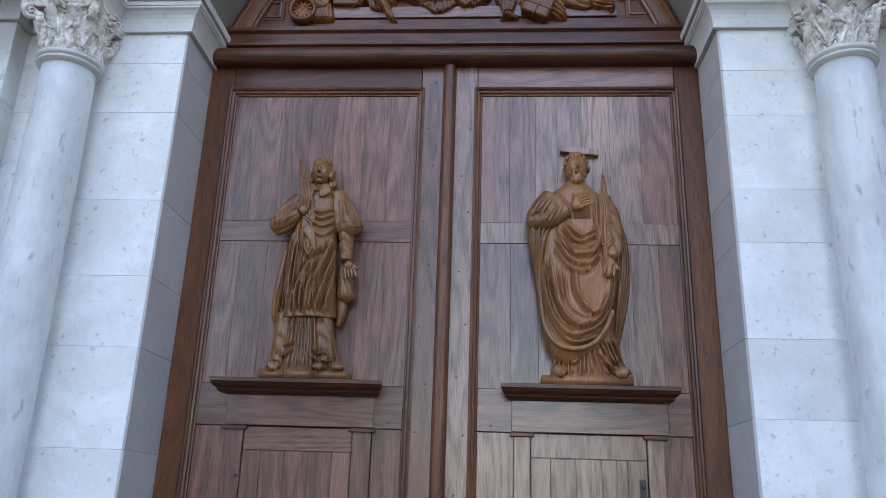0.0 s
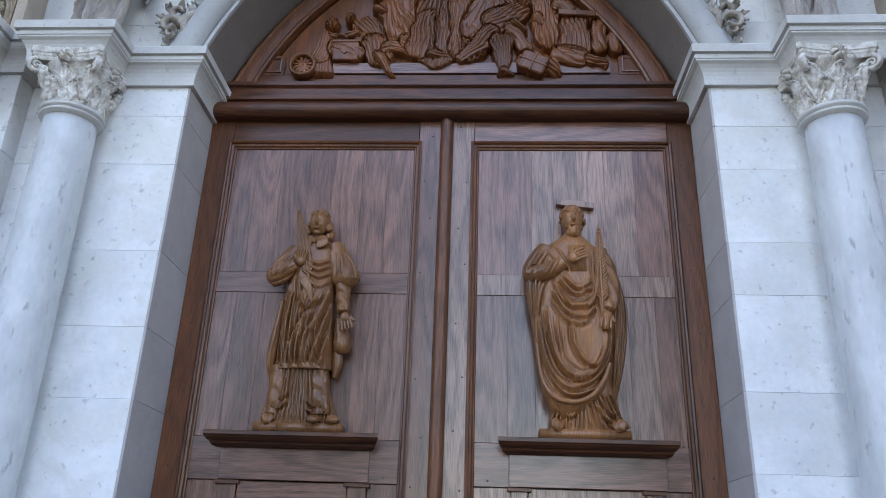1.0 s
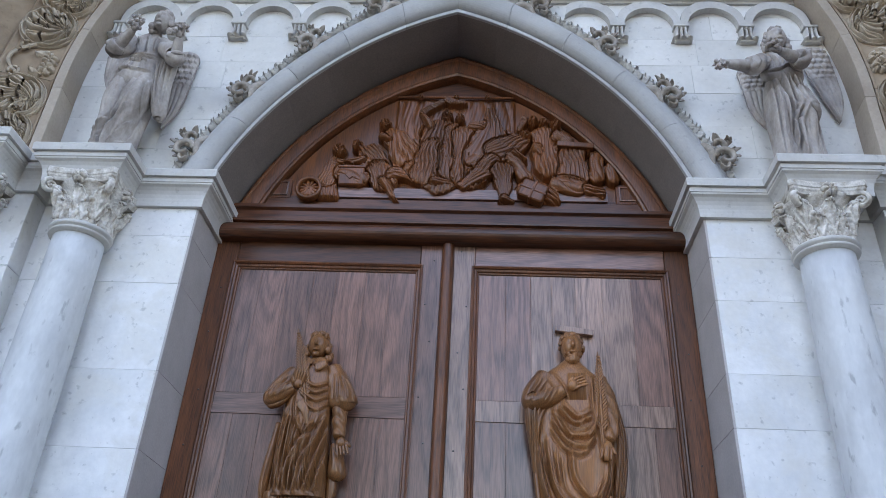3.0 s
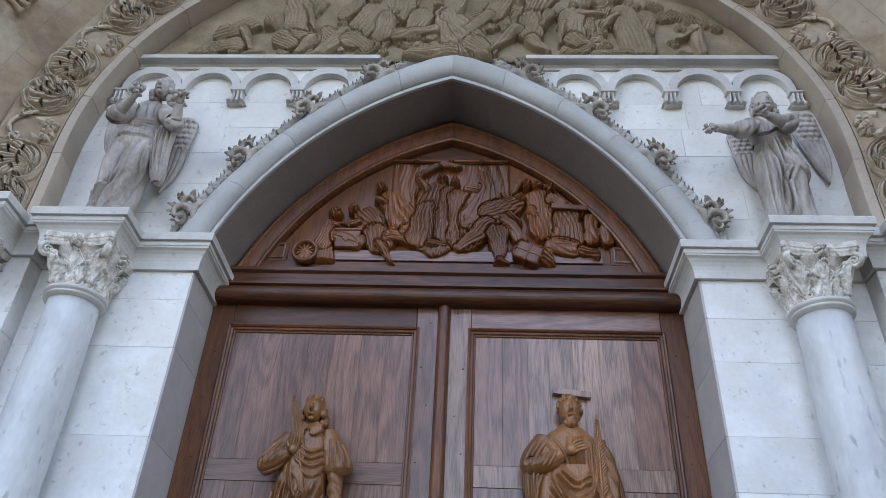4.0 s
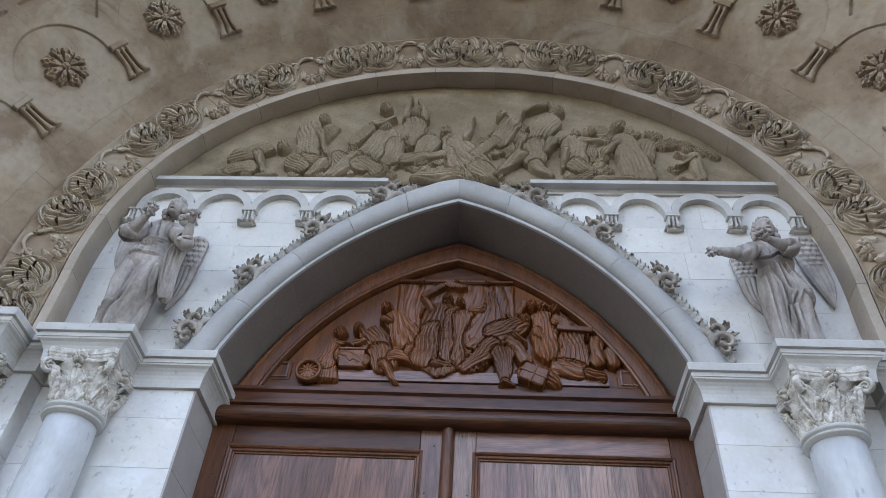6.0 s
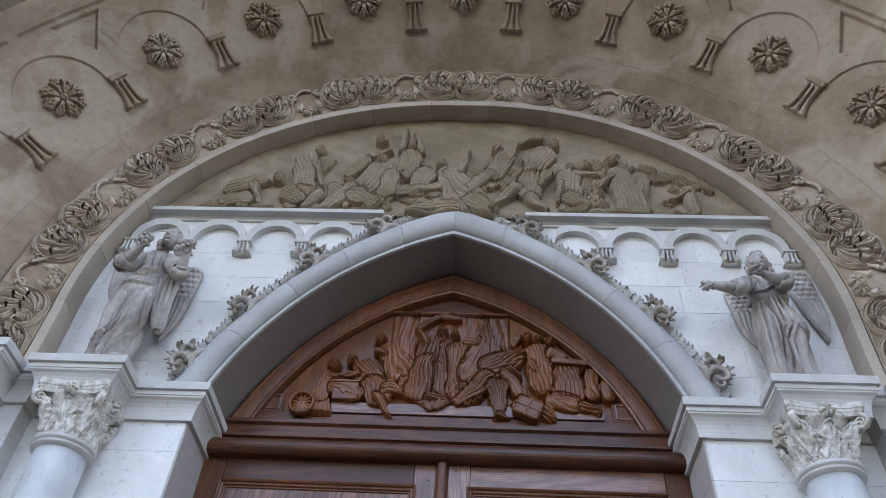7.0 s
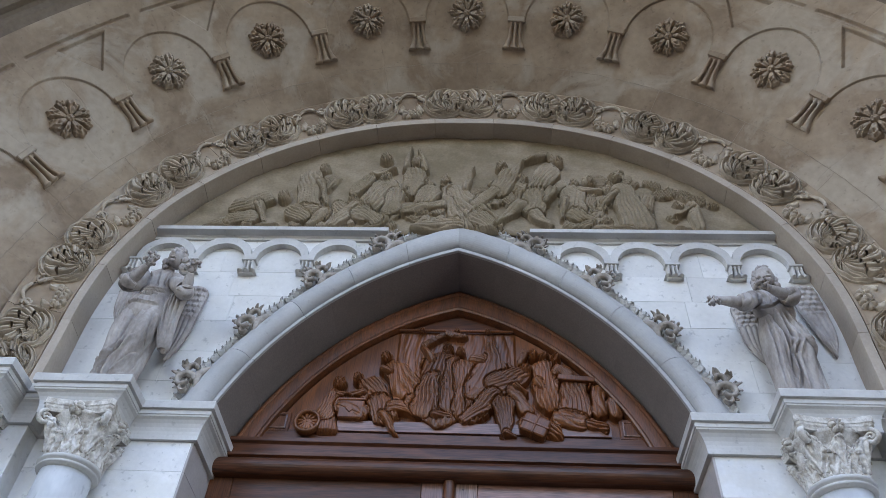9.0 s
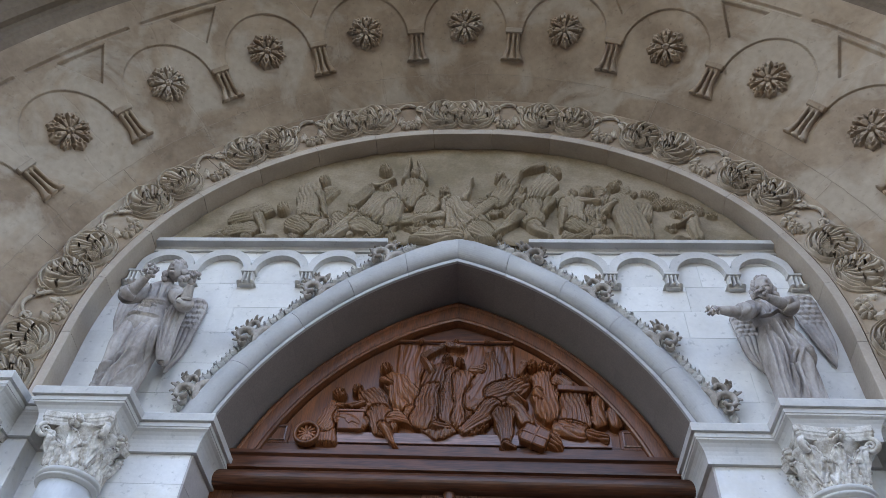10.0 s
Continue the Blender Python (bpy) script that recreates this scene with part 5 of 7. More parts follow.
# ---- carved reliefs ----
def relief(name, figures, x0, x1, z0, z1, step, depth, inside, mat, y, seed, drape, wrinkle=0.012, curtain=0.0, throng=None):
    """Figures in relief from limbs: bodies are rounded, draperies carry folds, heads curls; each stands off the ground by its own depth. throng: low figures and cloth crowded behind them."""
    rng = np.random.RandomState(seed)
    xs, zs = np.arange(x0, x1, step), np.arange(z0, z1, step)
    X, Zg = np.meshgrid(xs, zs, indexing="ij")
    wob = 0.008 * np.sin(X * 23 + 2 * np.sin(Zg * 17)) + 0.007 * np.sin(Zg * 29 + 1.7 * np.sin(X * 19)) + 0.002 * np.sin(X * 71 + 2 * np.sin(Zg * 53))
    H = 0.035 * np.exp(-((Zg - z0) / 0.14) ** 2) * (0.6 + 0.4 * np.sin(X * 6) * np.sin(X * 17 + 1)) + 0.005 * np.sin(X * 9 + Zg * 5 + np.sin(X * 21)) + 0.003 * np.sin(Zg * 31 + X * 13)
    if curtain:
        H = curtain * (np.abs(np.sin(X * 30 + 1.2 * np.sin(Zg * 8 + X * 5))) ** 0.5 + 0.3 * np.abs(np.sin(X * 83 + 2 * np.sin(Zg * 9)))) * np.clip((6.09 - Zg) / 0.02, 0, 1) * np.clip((Zg - 5.5) / 0.1, 0, 1) * np.clip((0.50 - np.abs(X)) / 0.02, 0, 1)
    limbs = []
    if throng:
        xa, xb, za, top, n = throng
        for k in range(n):
            ax, az = rng.uniform(xa, xb), za + rng.uniform(0, 1) * top
            a = rng.uniform(-1.3, 1.3) + math.pi
            ln = rng.uniform(0.08, 0.26)
            limbs.append((ax, az, ax + ln * math.sin(a), az + ln * math.cos(a), rng.uniform(0.05, 0.10), rng.uniform(0.03, 0.08), "dddb"[k % 4], 0.62))
            if k % 5 == 0:
                limbs.append((ax + 0.03, az + 0.11, ax + 0.03, az + 0.11, 0.058, 0.058, "h", 0.62))
    for fig in figures.values():
        limbs += [(*m, 1.0) for m in fig]
    for ax, az, bx, bz, ra, rb, kind, scale in limbs:
        dep = depth * scale
        if kind == "b" and ra > 0.085:
            kind = "d"
        dx, dz = bx - ax, bz - az
        ll = dx * dx + dz * dz
        t = np.clip(((X - ax) * dx + (Zg - az) * dz) / ll, 0, 1) if ll > 1e-6 else np.zeros_like(X)
        px, pz = ax + t * dx, az + t * dz
        r = (ra + (rb - ra) * t) * (0.96 if kind == "d" else 0.80 if kind == "b" else 0.88)
        if kind == "b":
            r = r * (1 + 0.16 * np.sin(t * 5.5 + 0.3) - 0.10 * t)
        # distances are bent a little, so that no outline is a true curve
        bend = wob * (1.0 if kind == "d" else 0.45)
        dist = np.hypot(X - px + bend, Zg - pz + bend)
        q = dist / r
        prof = np.sqrt(np.clip(1 - q * q, 0, 1))
        length = math.sqrt(ll) if ll > 1e-6 else 1.0
        across = ((X - ax) * -dz + (Zg - az) * dx) / length
        along = ((X - ax) * dx + (Zg - az) * dz) / length
        ph = rng.uniform(0, 6)
        if kind == "d":
            ways = across / r * (8.5 + 2.5 * math.sin(ph * 3)) + 1.1 * np.sin(along * 7 + ph) + 2.2 * np.sin(ph * 5) * (across / r) ** 2 + 0.35 * np.sin(across * 21 + along * 23 + ph)
            fold = np.abs(np.sin(ways + 0.8 * np.sin(along * 17 + across * 11 + ph))) ** 0.7
            thin = np.abs(np.sin(ways * 2.1 + along * 22 + ph)) ** 0.6
            h = dep * (0.50 + 0.28 * prof) * (q < 1) + (drape * (0.65 + 0.35 * np.sin(along * 9 + ph)) * (fold - 0.7) + 0.30 * drape * (thin - 0.6)) * np.clip(prof * 3, 0, 1)
        elif kind == "h":
            curls = np.sin(X * 235 + ph + 2 * np.sin(Zg * 90)) * np.sin(Zg * 225 + ph)
            fx, fz = (X - ax) / r, (Zg - az) / r
            face = np.exp(-((fx - 0.25 * math.sin(ph)) ** 2 + (fz + 0.3) ** 2) / 0.30)
            nose = np.exp(-((fx - 0.25 * math.sin(ph)) / 0.13) ** 2 - ((fz + 0.25) / 0.25) ** 2)
            h = dep * (0.32 + 0.80 * prof) * (q < 1) + (0.028 * curls * np.clip(1 - 1.3 * face, 0, 1) + 0.016 * nose) * (q < 1)
            h -= 0.020 * np.exp(-(((np.abs(fx - 0.25 * math.sin(ph)) - 0.33) / 0.16) ** 2 + ((fz + 0.05) / 0.13) ** 2)) * (q < 1)
        elif kind == "k":
            tuft = np.abs(np.sin(X * 105 + Zg * 40 + ph) * np.sin(Zg * 120 - X * 30 + 1.3 * np.sin(X * 60)))
            h = dep * (0.12 + 0.42 * tuft ** 0.5) * (q < 1 + 0.3 * np.sin(X * 60 + Zg * 50))
        elif kind == "s":
            h = dep * (0.35 + 0.42 * prof) * np.clip((1 - q) * 8, 0, 1) + 0.5 * drape * (np.abs(np.sin(across / r * 3 + 2 * np.sin(along * 14 + ph))) ** 0.5 - 0.7) * prof - 0.006 * (np.abs(np.sin(across * 38 + ph)) < 0.16) * (q < 0.9) 
        else:
            mus = 0.010 * np.sin(along * 22 + ph) * np.cos(across / r * 2.2) - 0.007 * np.exp(-(across / (0.16 * r)) ** 2)
            h = (dep * (0.42 + 0.48 * prof) + 1.5 * mus * prof) * (q < 1)
        groove = 0.38 * dep * np.exp(-((q - 1.04) / 0.06) ** 2) * (q >= 1)
        H = np.where((q < 1.0) & (h > H * 0.8), np.maximum(h, H * 0.8), H - np.where(H > 0.03, groove, groove * 0.25))
    A = 1.4 + 1.3 * np.sin(X * 5 + 1) * np.sin(Zg * 6 + 2)
    wr = np.abs(np.sin((X * np.cos(A) + Zg * np.sin(A)) * 70 + 3 * np.sin(X * 11 + Zg * 7) + 2 * np.sin(Zg * 19 - X * 9)))
    H += np.clip((H - 0.02) / 0.03, 0, 1) * wrinkle * (wr ** 0.6 - 0.6)
    H[1:-1, 1:-1] = 0.6 * H[1:-1, 1:-1] + 0.1 * (H[:-2, 1:-1] + H[2:, 1:-1] + H[1:-1, :-2] + H[1:-1, 2:])
    H *= np.clip((Zg - zs[0]) / 0.04, 0, 1) ** 0.5
    return field_mesh(name, xs, zs, H, inside(X, Zg), mat, y)


STONE_FIGURES = {
    "kneeling": ((-1.65, 7.22, -1.65, 7.22, 0.073, 0.073, "h"), (-2.01, 7.09, -1.83, 7.21, 0.127, 0.100, "d"), (-1.87, 7.13, -1.74, 6.81, 0.047, 0.033, "b"), (-1.78, 6.77, -1.65, 6.79, 0.080, 0.080, "b"), (-2.01, 6.93, -2.35, 6.73, 0.080, 0.040, "d"), (-1.91, 6.91, -1.94, 6.74, 0.067, 0.047, "b"), (-2.08, 6.90, -1.91, 6.93, 0.067, 0.093, "d"),),
    "seated": ((-1.33, 7.64, -1.33, 7.64, 0.073, 0.073, "h"), (-1.45, 7.51, -1.40, 7.13, 0.120, 0.113, "b"), (-1.34, 7.46, -1.23, 7.11, 0.047, 0.033, "b"), (-1.42, 7.02, -1.25, 6.99, 0.100, 0.080, "d"), (-1.25, 6.99, -1.39, 6.74, 0.067, 0.040, "b"), (-1.51, 7.00, -1.44, 6.94, 0.100, 0.080, "d"),),
    "reclining": ((-0.72, 7.49, -0.72, 7.49, 0.073, 0.073, "h"), (-0.72, 7.40, -0.86, 7.06, 0.120, 0.133, "b"), (-0.86, 7.56, -0.65, 7.66, 0.047, 0.040, "b"), (-0.96, 7.08, -1.22, 6.74, 0.087, 0.047, "b"), (-0.70, 6.94, -0.82, 6.77, 0.080, 0.053, "d"), (-0.62, 7.27, -0.34, 7.46, 0.053, 0.033, "b"), (-0.88, 7.00, -0.76, 6.91, 0.107, 0.080, "d"), (-0.60, 7.30, -0.63, 7.07, 0.080, 0.093, "d"),),
    "shouting": ((-0.75, 7.83, -0.75, 7.83, 0.073, 0.073, "h"), (-0.89, 7.49, -1.00, 7.32, 0.080, 0.067, "d"), (-0.44, 7.77, -0.44, 7.77, 0.073, 0.073, "h"), (-0.55, 7.66, -0.52, 8.00, 0.040, 0.033, "b"), (-0.35, 7.66, -0.43, 7.96, 0.040, 0.033, "b"), (-0.45, 7.60, -0.46, 7.36, 0.107, 0.107, "b"), (-0.29, 7.32, -0.37, 7.07, 0.107, 0.093, "d"), (-0.50, 7.03, -0.17, 7.13, 0.060, 0.080, "b"),),
    "mourning": ((-0.15, 7.46, -0.15, 7.46, 0.067, 0.067, "h"), (-0.08, 7.33, 0.07, 6.89, 0.107, 0.160, "d"), (-0.15, 7.48, -0.15, 7.48, 0.067, 0.067, "h"), (-0.04, 7.32, 0.25, 6.89, 0.093, 0.147, "d"), (0.03, 7.34, 0.11, 7.67, 0.040, 0.033, "b"), (-0.35, 6.79, -0.06, 6.83, 0.093, 0.107, "d"), (0.17, 6.95, 0.29, 6.77, 0.093, 0.067, "d"),),
    "striking": ((0.38, 7.71, 0.38, 7.71, 0.073, 0.073, "h"), (0.45, 7.58, 0.35, 7.34, 0.107, 0.100, "b"), (0.48, 7.57, 0.58, 7.79, 0.047, 0.040, "b"), (0.90, 7.79, 0.90, 7.79, 0.080, 0.080, "h"), (0.79, 7.91, 0.58, 7.79, 0.047, 0.040, "b"), (0.92, 7.77, 0.84, 7.91, 0.047, 0.047, "b"), (0.82, 7.64, 0.70, 7.35, 0.127, 0.100, "b"), (0.69, 7.25, 0.67, 7.09, 0.133, 0.113, "d"), (0.54, 7.14, 0.33, 6.85, 0.080, 0.040, "b"), (0.67, 6.99, 0.82, 6.82, 0.073, 0.040, "b"), (0.29, 7.32, 0.14, 7.13, 0.067, 0.053, "d"),),
    "falling": ((1.18, 7.48, 1.18, 7.48, 0.073, 0.073, "h"), (1.03, 7.31, 1.04, 7.02, 0.113, 0.107, "b"), (0.95, 7.21, 0.91, 6.94, 0.047, 0.033, "b"), (1.10, 7.36, 1.29, 7.31, 0.047, 0.033, "b"), (1.04, 6.99, 1.14, 6.91, 0.093, 0.067, "d"), (1.14, 6.79, 0.73, 6.73, 0.067, 0.040, "b"), (0.84, 7.36, 0.78, 7.19, 0.060, 0.060, "b"),),
    "praying": ((1.43, 7.53, 1.43, 7.53, 0.073, 0.073, "h"), (1.48, 7.36, 1.58, 6.90, 0.100, 0.160, "d"), (1.30, 7.18, 1.43, 7.32, 0.047, 0.047, "b"), (1.30, 6.88, 1.30, 6.88, 0.067, 0.067, "h"), (1.23, 6.79, 1.47, 6.78, 0.080, 0.067, "d"), (1.13, 6.85, 0.93, 6.76, 0.053, 0.040, "d"),),
    "tree": ((1.72, 7.49, 1.81, 7.45, 0.053, 0.060, "k"), (1.82, 7.33, 1.93, 7.36, 0.073, 0.080, "k"), (2.01, 7.34, 2.07, 7.30, 0.073, 0.073, "k"), (2.14, 7.26, 2.18, 7.24, 0.060, 0.060, "k"), (2.26, 7.18, 2.29, 7.16, 0.040, 0.040, "k"), (1.95, 7.19, 1.99, 7.16, 0.040, 0.033, "k"), (2.08, 7.14, 2.10, 6.75, 0.067, 0.080, "b"), (2.09, 7.11, 1.89, 6.98, 0.027, 0.020, "b"), (1.93, 6.79, 1.98, 6.78, 0.080, 0.080, "b"), (1.87, 7.00, 1.90, 6.96, 0.040, 0.040, "k"),),
}
WOOD_FIGURES = {
    "millstone": ((-1.12, 5.08, -1.12, 5.08, 0.103, 0.103, "s"), (-0.99, 5.16, -0.97, 5.03, 0.079, 0.091, "d"),),
    "child": ((-0.93, 5.49, -0.93, 5.49, 0.061, 0.061, "h"), (-0.95, 5.39, -1.00, 5.20, 0.061, 0.079, "d"), (-0.92, 5.38, -0.81, 5.36, 0.030, 0.030, "b"),),
    "bending": ((-0.78, 5.54, -0.78, 5.54, 0.061, 0.061, "h"), (-0.68, 5.46, -0.61, 5.34, 0.103, 0.109, "d"), (-0.72, 5.40, -0.86, 5.37, 0.036, 0.030, "b"), (-0.58, 5.27, -0.54, 5.18, 0.121, 0.103, "d"), (-0.54, 5.19, -0.42, 5.00, 0.055, 0.030, "b"), (-0.86, 5.27, -0.74, 5.22, 0.097, 0.097, "s"),),
    "waiting": ((-0.58, 5.76, -0.58, 5.76, 0.061, 0.061, "h"), (-0.49, 5.65, -0.35, 5.39, 0.097, 0.145, "d"), (-0.59, 5.65, -0.53, 5.61, 0.042, 0.042, "b"), (-0.46, 5.28, -0.23, 5.24, 0.061, 0.073, "d"), (-0.35, 5.33, -0.25, 5.23, 0.048, 0.048, "d"),),
    "preacher": ((-0.07, 5.85, -0.07, 5.85, 0.061, 0.061, "h"), (-0.13, 5.71, -0.10, 5.27, 0.133, 0.182, "d"), (-0.19, 5.74, -0.28, 5.90, 0.042, 0.036, "b"), (-0.27, 5.91, -0.09, 6.04, 0.036, 0.030, "d"), (-0.09, 6.04, 0.06, 6.01, 0.030, 0.030, "d"), (-0.20, 5.53, -0.23, 5.28, 0.085, 0.109, "d"), (-0.01, 5.71, -0.01, 5.31, 0.073, 0.109, "d"), (-0.14, 5.20, -0.03, 5.19, 0.048, 0.036, "b"),),
    "veiled": ((0.04, 5.83, 0.04, 5.83, 0.055, 0.055, "h"), (0.08, 5.67, 0.13, 5.26, 0.097, 0.133, "d"), (0.21, 5.54, 0.19, 5.29, 0.073, 0.109, "d"), (0.30, 5.93, 0.28, 5.48, 0.048, 0.206, "d"), (0.16, 5.77, 0.20, 5.77, 0.055, 0.055, "d"),),
    "stooping": ((0.57, 5.66, 0.57, 5.66, 0.061, 0.061, "h"), (0.51, 5.60, 0.35, 5.51, 0.103, 0.115, "d"), (0.49, 5.49, 0.57, 5.42, 0.042, 0.030, "b"), (0.31, 5.38, 0.09, 5.17, 0.097, 0.042, "d"), (0.40, 5.32, 0.41, 5.05, 0.091, 0.042, "d"), (0.41, 5.05, 0.48, 5.03, 0.036, 0.024, "b"), (0.46, 5.46, 0.58, 5.27, 0.048, 0.073, "s"),),
    "crowd": ((0.64, 5.82, 0.64, 5.82, 0.055, 0.055, "h"), (0.73, 5.80, 0.73, 5.80, 0.055, 0.055, "h"), (0.82, 5.77, 0.82, 5.77, 0.055, 0.055, "h"), (0.71, 5.67, 0.76, 5.37, 0.097, 0.121, "d"), (0.66, 5.55, 0.70, 5.49, 0.042, 0.036, "b"), (0.84, 5.55, 1.07, 5.52, 0.042, 0.042, "s"), (0.94, 5.47, 0.96, 5.29, 0.109, 0.133, "d"), (0.56, 5.84, 0.53, 5.75, 0.036, 0.036, "d"), (0.85, 5.68, 0.91, 5.61, 0.061, 0.048, "d"),),
    "baggage": ((0.58, 5.14, 0.69, 5.09, 0.103, 0.103, "s"), (0.75, 5.09, 0.79, 5.04, 0.073, 0.061, "d"), (0.84, 5.20, 0.99, 5.17, 0.097, 0.085, "s"), (1.07, 5.15, 1.16, 5.12, 0.061, 0.048, "d"), (1.14, 5.47, 1.14, 5.28, 0.073, 0.073, "s"), (1.25, 5.37, 1.26, 5.26, 0.067, 0.067, "s"),),
}
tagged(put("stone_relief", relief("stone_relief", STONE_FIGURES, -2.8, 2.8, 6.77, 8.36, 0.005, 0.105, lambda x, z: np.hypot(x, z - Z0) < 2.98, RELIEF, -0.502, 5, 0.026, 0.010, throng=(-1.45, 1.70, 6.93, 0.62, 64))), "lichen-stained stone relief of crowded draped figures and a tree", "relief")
wooden = tagged(put("wooden_relief", relief("wooden_relief", WOOD_FIGURES, -1.42, 1.42, 5.0, 6.13, 0.0036, 0.11, lambda x, z: np.hypot(np.abs(x) + 0.627, z - 4.17) < 2.225, RELIEF_OAK, 0.045, 9, 0.028, 0.003, 0.014, throng=(-0.30, 0.95, 5.50, 0.25, 5))), "dark brown oak relief of draped figures with bundles and sacks", "relief")
# loose carved pieces set on the relief
mill = put("millstone", rosette_mesh("millstone", RELIEF_OAK, 0.098, 12, 0.035, 96, 14), wooden, "carved round millstone", Matrix.Translation((-1.12, -0.012, 5.095)))
put("rim", revolve("rim", [(0.078, 0.0), (0.08, 0.05), (0.092, 0.058), (0.104, 0.05), (0.106, 0.0)], RELIEF_OAK, 40), mill, m=Matrix.Rotation(math.pi / 2, 4, "X"))
chest = box("chest", -0.90, -0.70, -0.035, 0.05, 5.15, 5.315, RELIEF_OAK, wooden, 0.008, "small carved wooden chest")
put("diamond", box_mesh("diamond", (0.05, 0.012, 0.05), RELIEF_OAK, 0.004), chest, m=Matrix.Translation((-0.01, -0.045, 0.0)) @ Matrix.Rotation(radians(45), 4, "Y"))
put("lid", box_mesh("lid", (0.22, 0.10, 0.022), RELIEF_OAK, 0.005), chest, m=Matrix.Translation((0, 0, 0.09)))
parcel = put("parcel", box_mesh("parcel", (0.21, 0.10, 0.165), RELIEF_OAK, 0.026, 3), wooden, "tied square parcel", Matrix.Translation((0.63, -0.03, 5.10)) @ Matrix.Rotation(radians(24), 4, "Y"))
put("strap", box_mesh("strap", (0.018, 0.112, 0.175), RELIEF_OAK, 0.005), parcel)
put("strap", box_mesh("strap", (0.22, 0.112, 0.018), RELIEF_OAK, 0.005), parcel)
put("shelf", box_mesh("shelf", (0.29, 0.10, 0.05), RELIEF_OAK, 0.006), wooden, "carved shelf board", Matrix.Translation((0.97, -0.02, 5.555)) @ Matrix.Rotation(radians(4), 4, "Y"))
rail_me = swept("curtain_rail", [((x, 0.02, 6.105), (0, 1, 0), (0, 0, 1)) for x in (-0.50, 0.0, 0.48)], [(0.012 * math.cos(radians(a)), 0.012 * math.sin(radians(a))) for a in range(0, 360, 40)], RELIEF_OAK)
rail = put("curtain_rail", rail_me, wooden, "thin carved curtain rail")
bow = rosette_mesh("bow", RELIEF_OAK, 0.03, 5, 0.03, 40, 8)
for x in (-0.30, 0.0, 0.26):
    put("bow", bow, rail, m=Matrix.Translation((x, 0.0, 6.085)))


# ---- statues ----
def between(a, b2, n, jitter=0.0, seed=0):
    """n fold lines shading over from line a to line b2."""
    rng = random.Random(seed)
    out = []
    for i in range(n):
        w = (i + rng.uniform(-0.3, 0.3) * (jitter > 0)) / max(n - 1, 1)
        out.append([(p[0] * (1 - w) + q[0] * w + rng.uniform(-jitter, jitter), p[1] * (1 - w) + q[1] * w + rng.uniform(-jitter, jitter)) for p, q in zip(a, b2)])
    return out


def plinth_block(g, x0, x1, z0, z1, y0=-0.165, y1=0.03):
    """Adds a plain block to a figure."""
    base = len(g.v)
    g.v += [Vector((px, y, pz)) for y in (y0, y1) for px, pz in ((x0, z0), (x1, z0), (x1, z1), (x0, z1))]
    g.f += [tuple(base + i for i in q) for q in ((0, 1, 2, 3), (4, 7, 6, 5), (0, 4, 5, 1), (1, 5, 6, 2), (2, 6, 7, 3), (3, 7, 4, 0))]


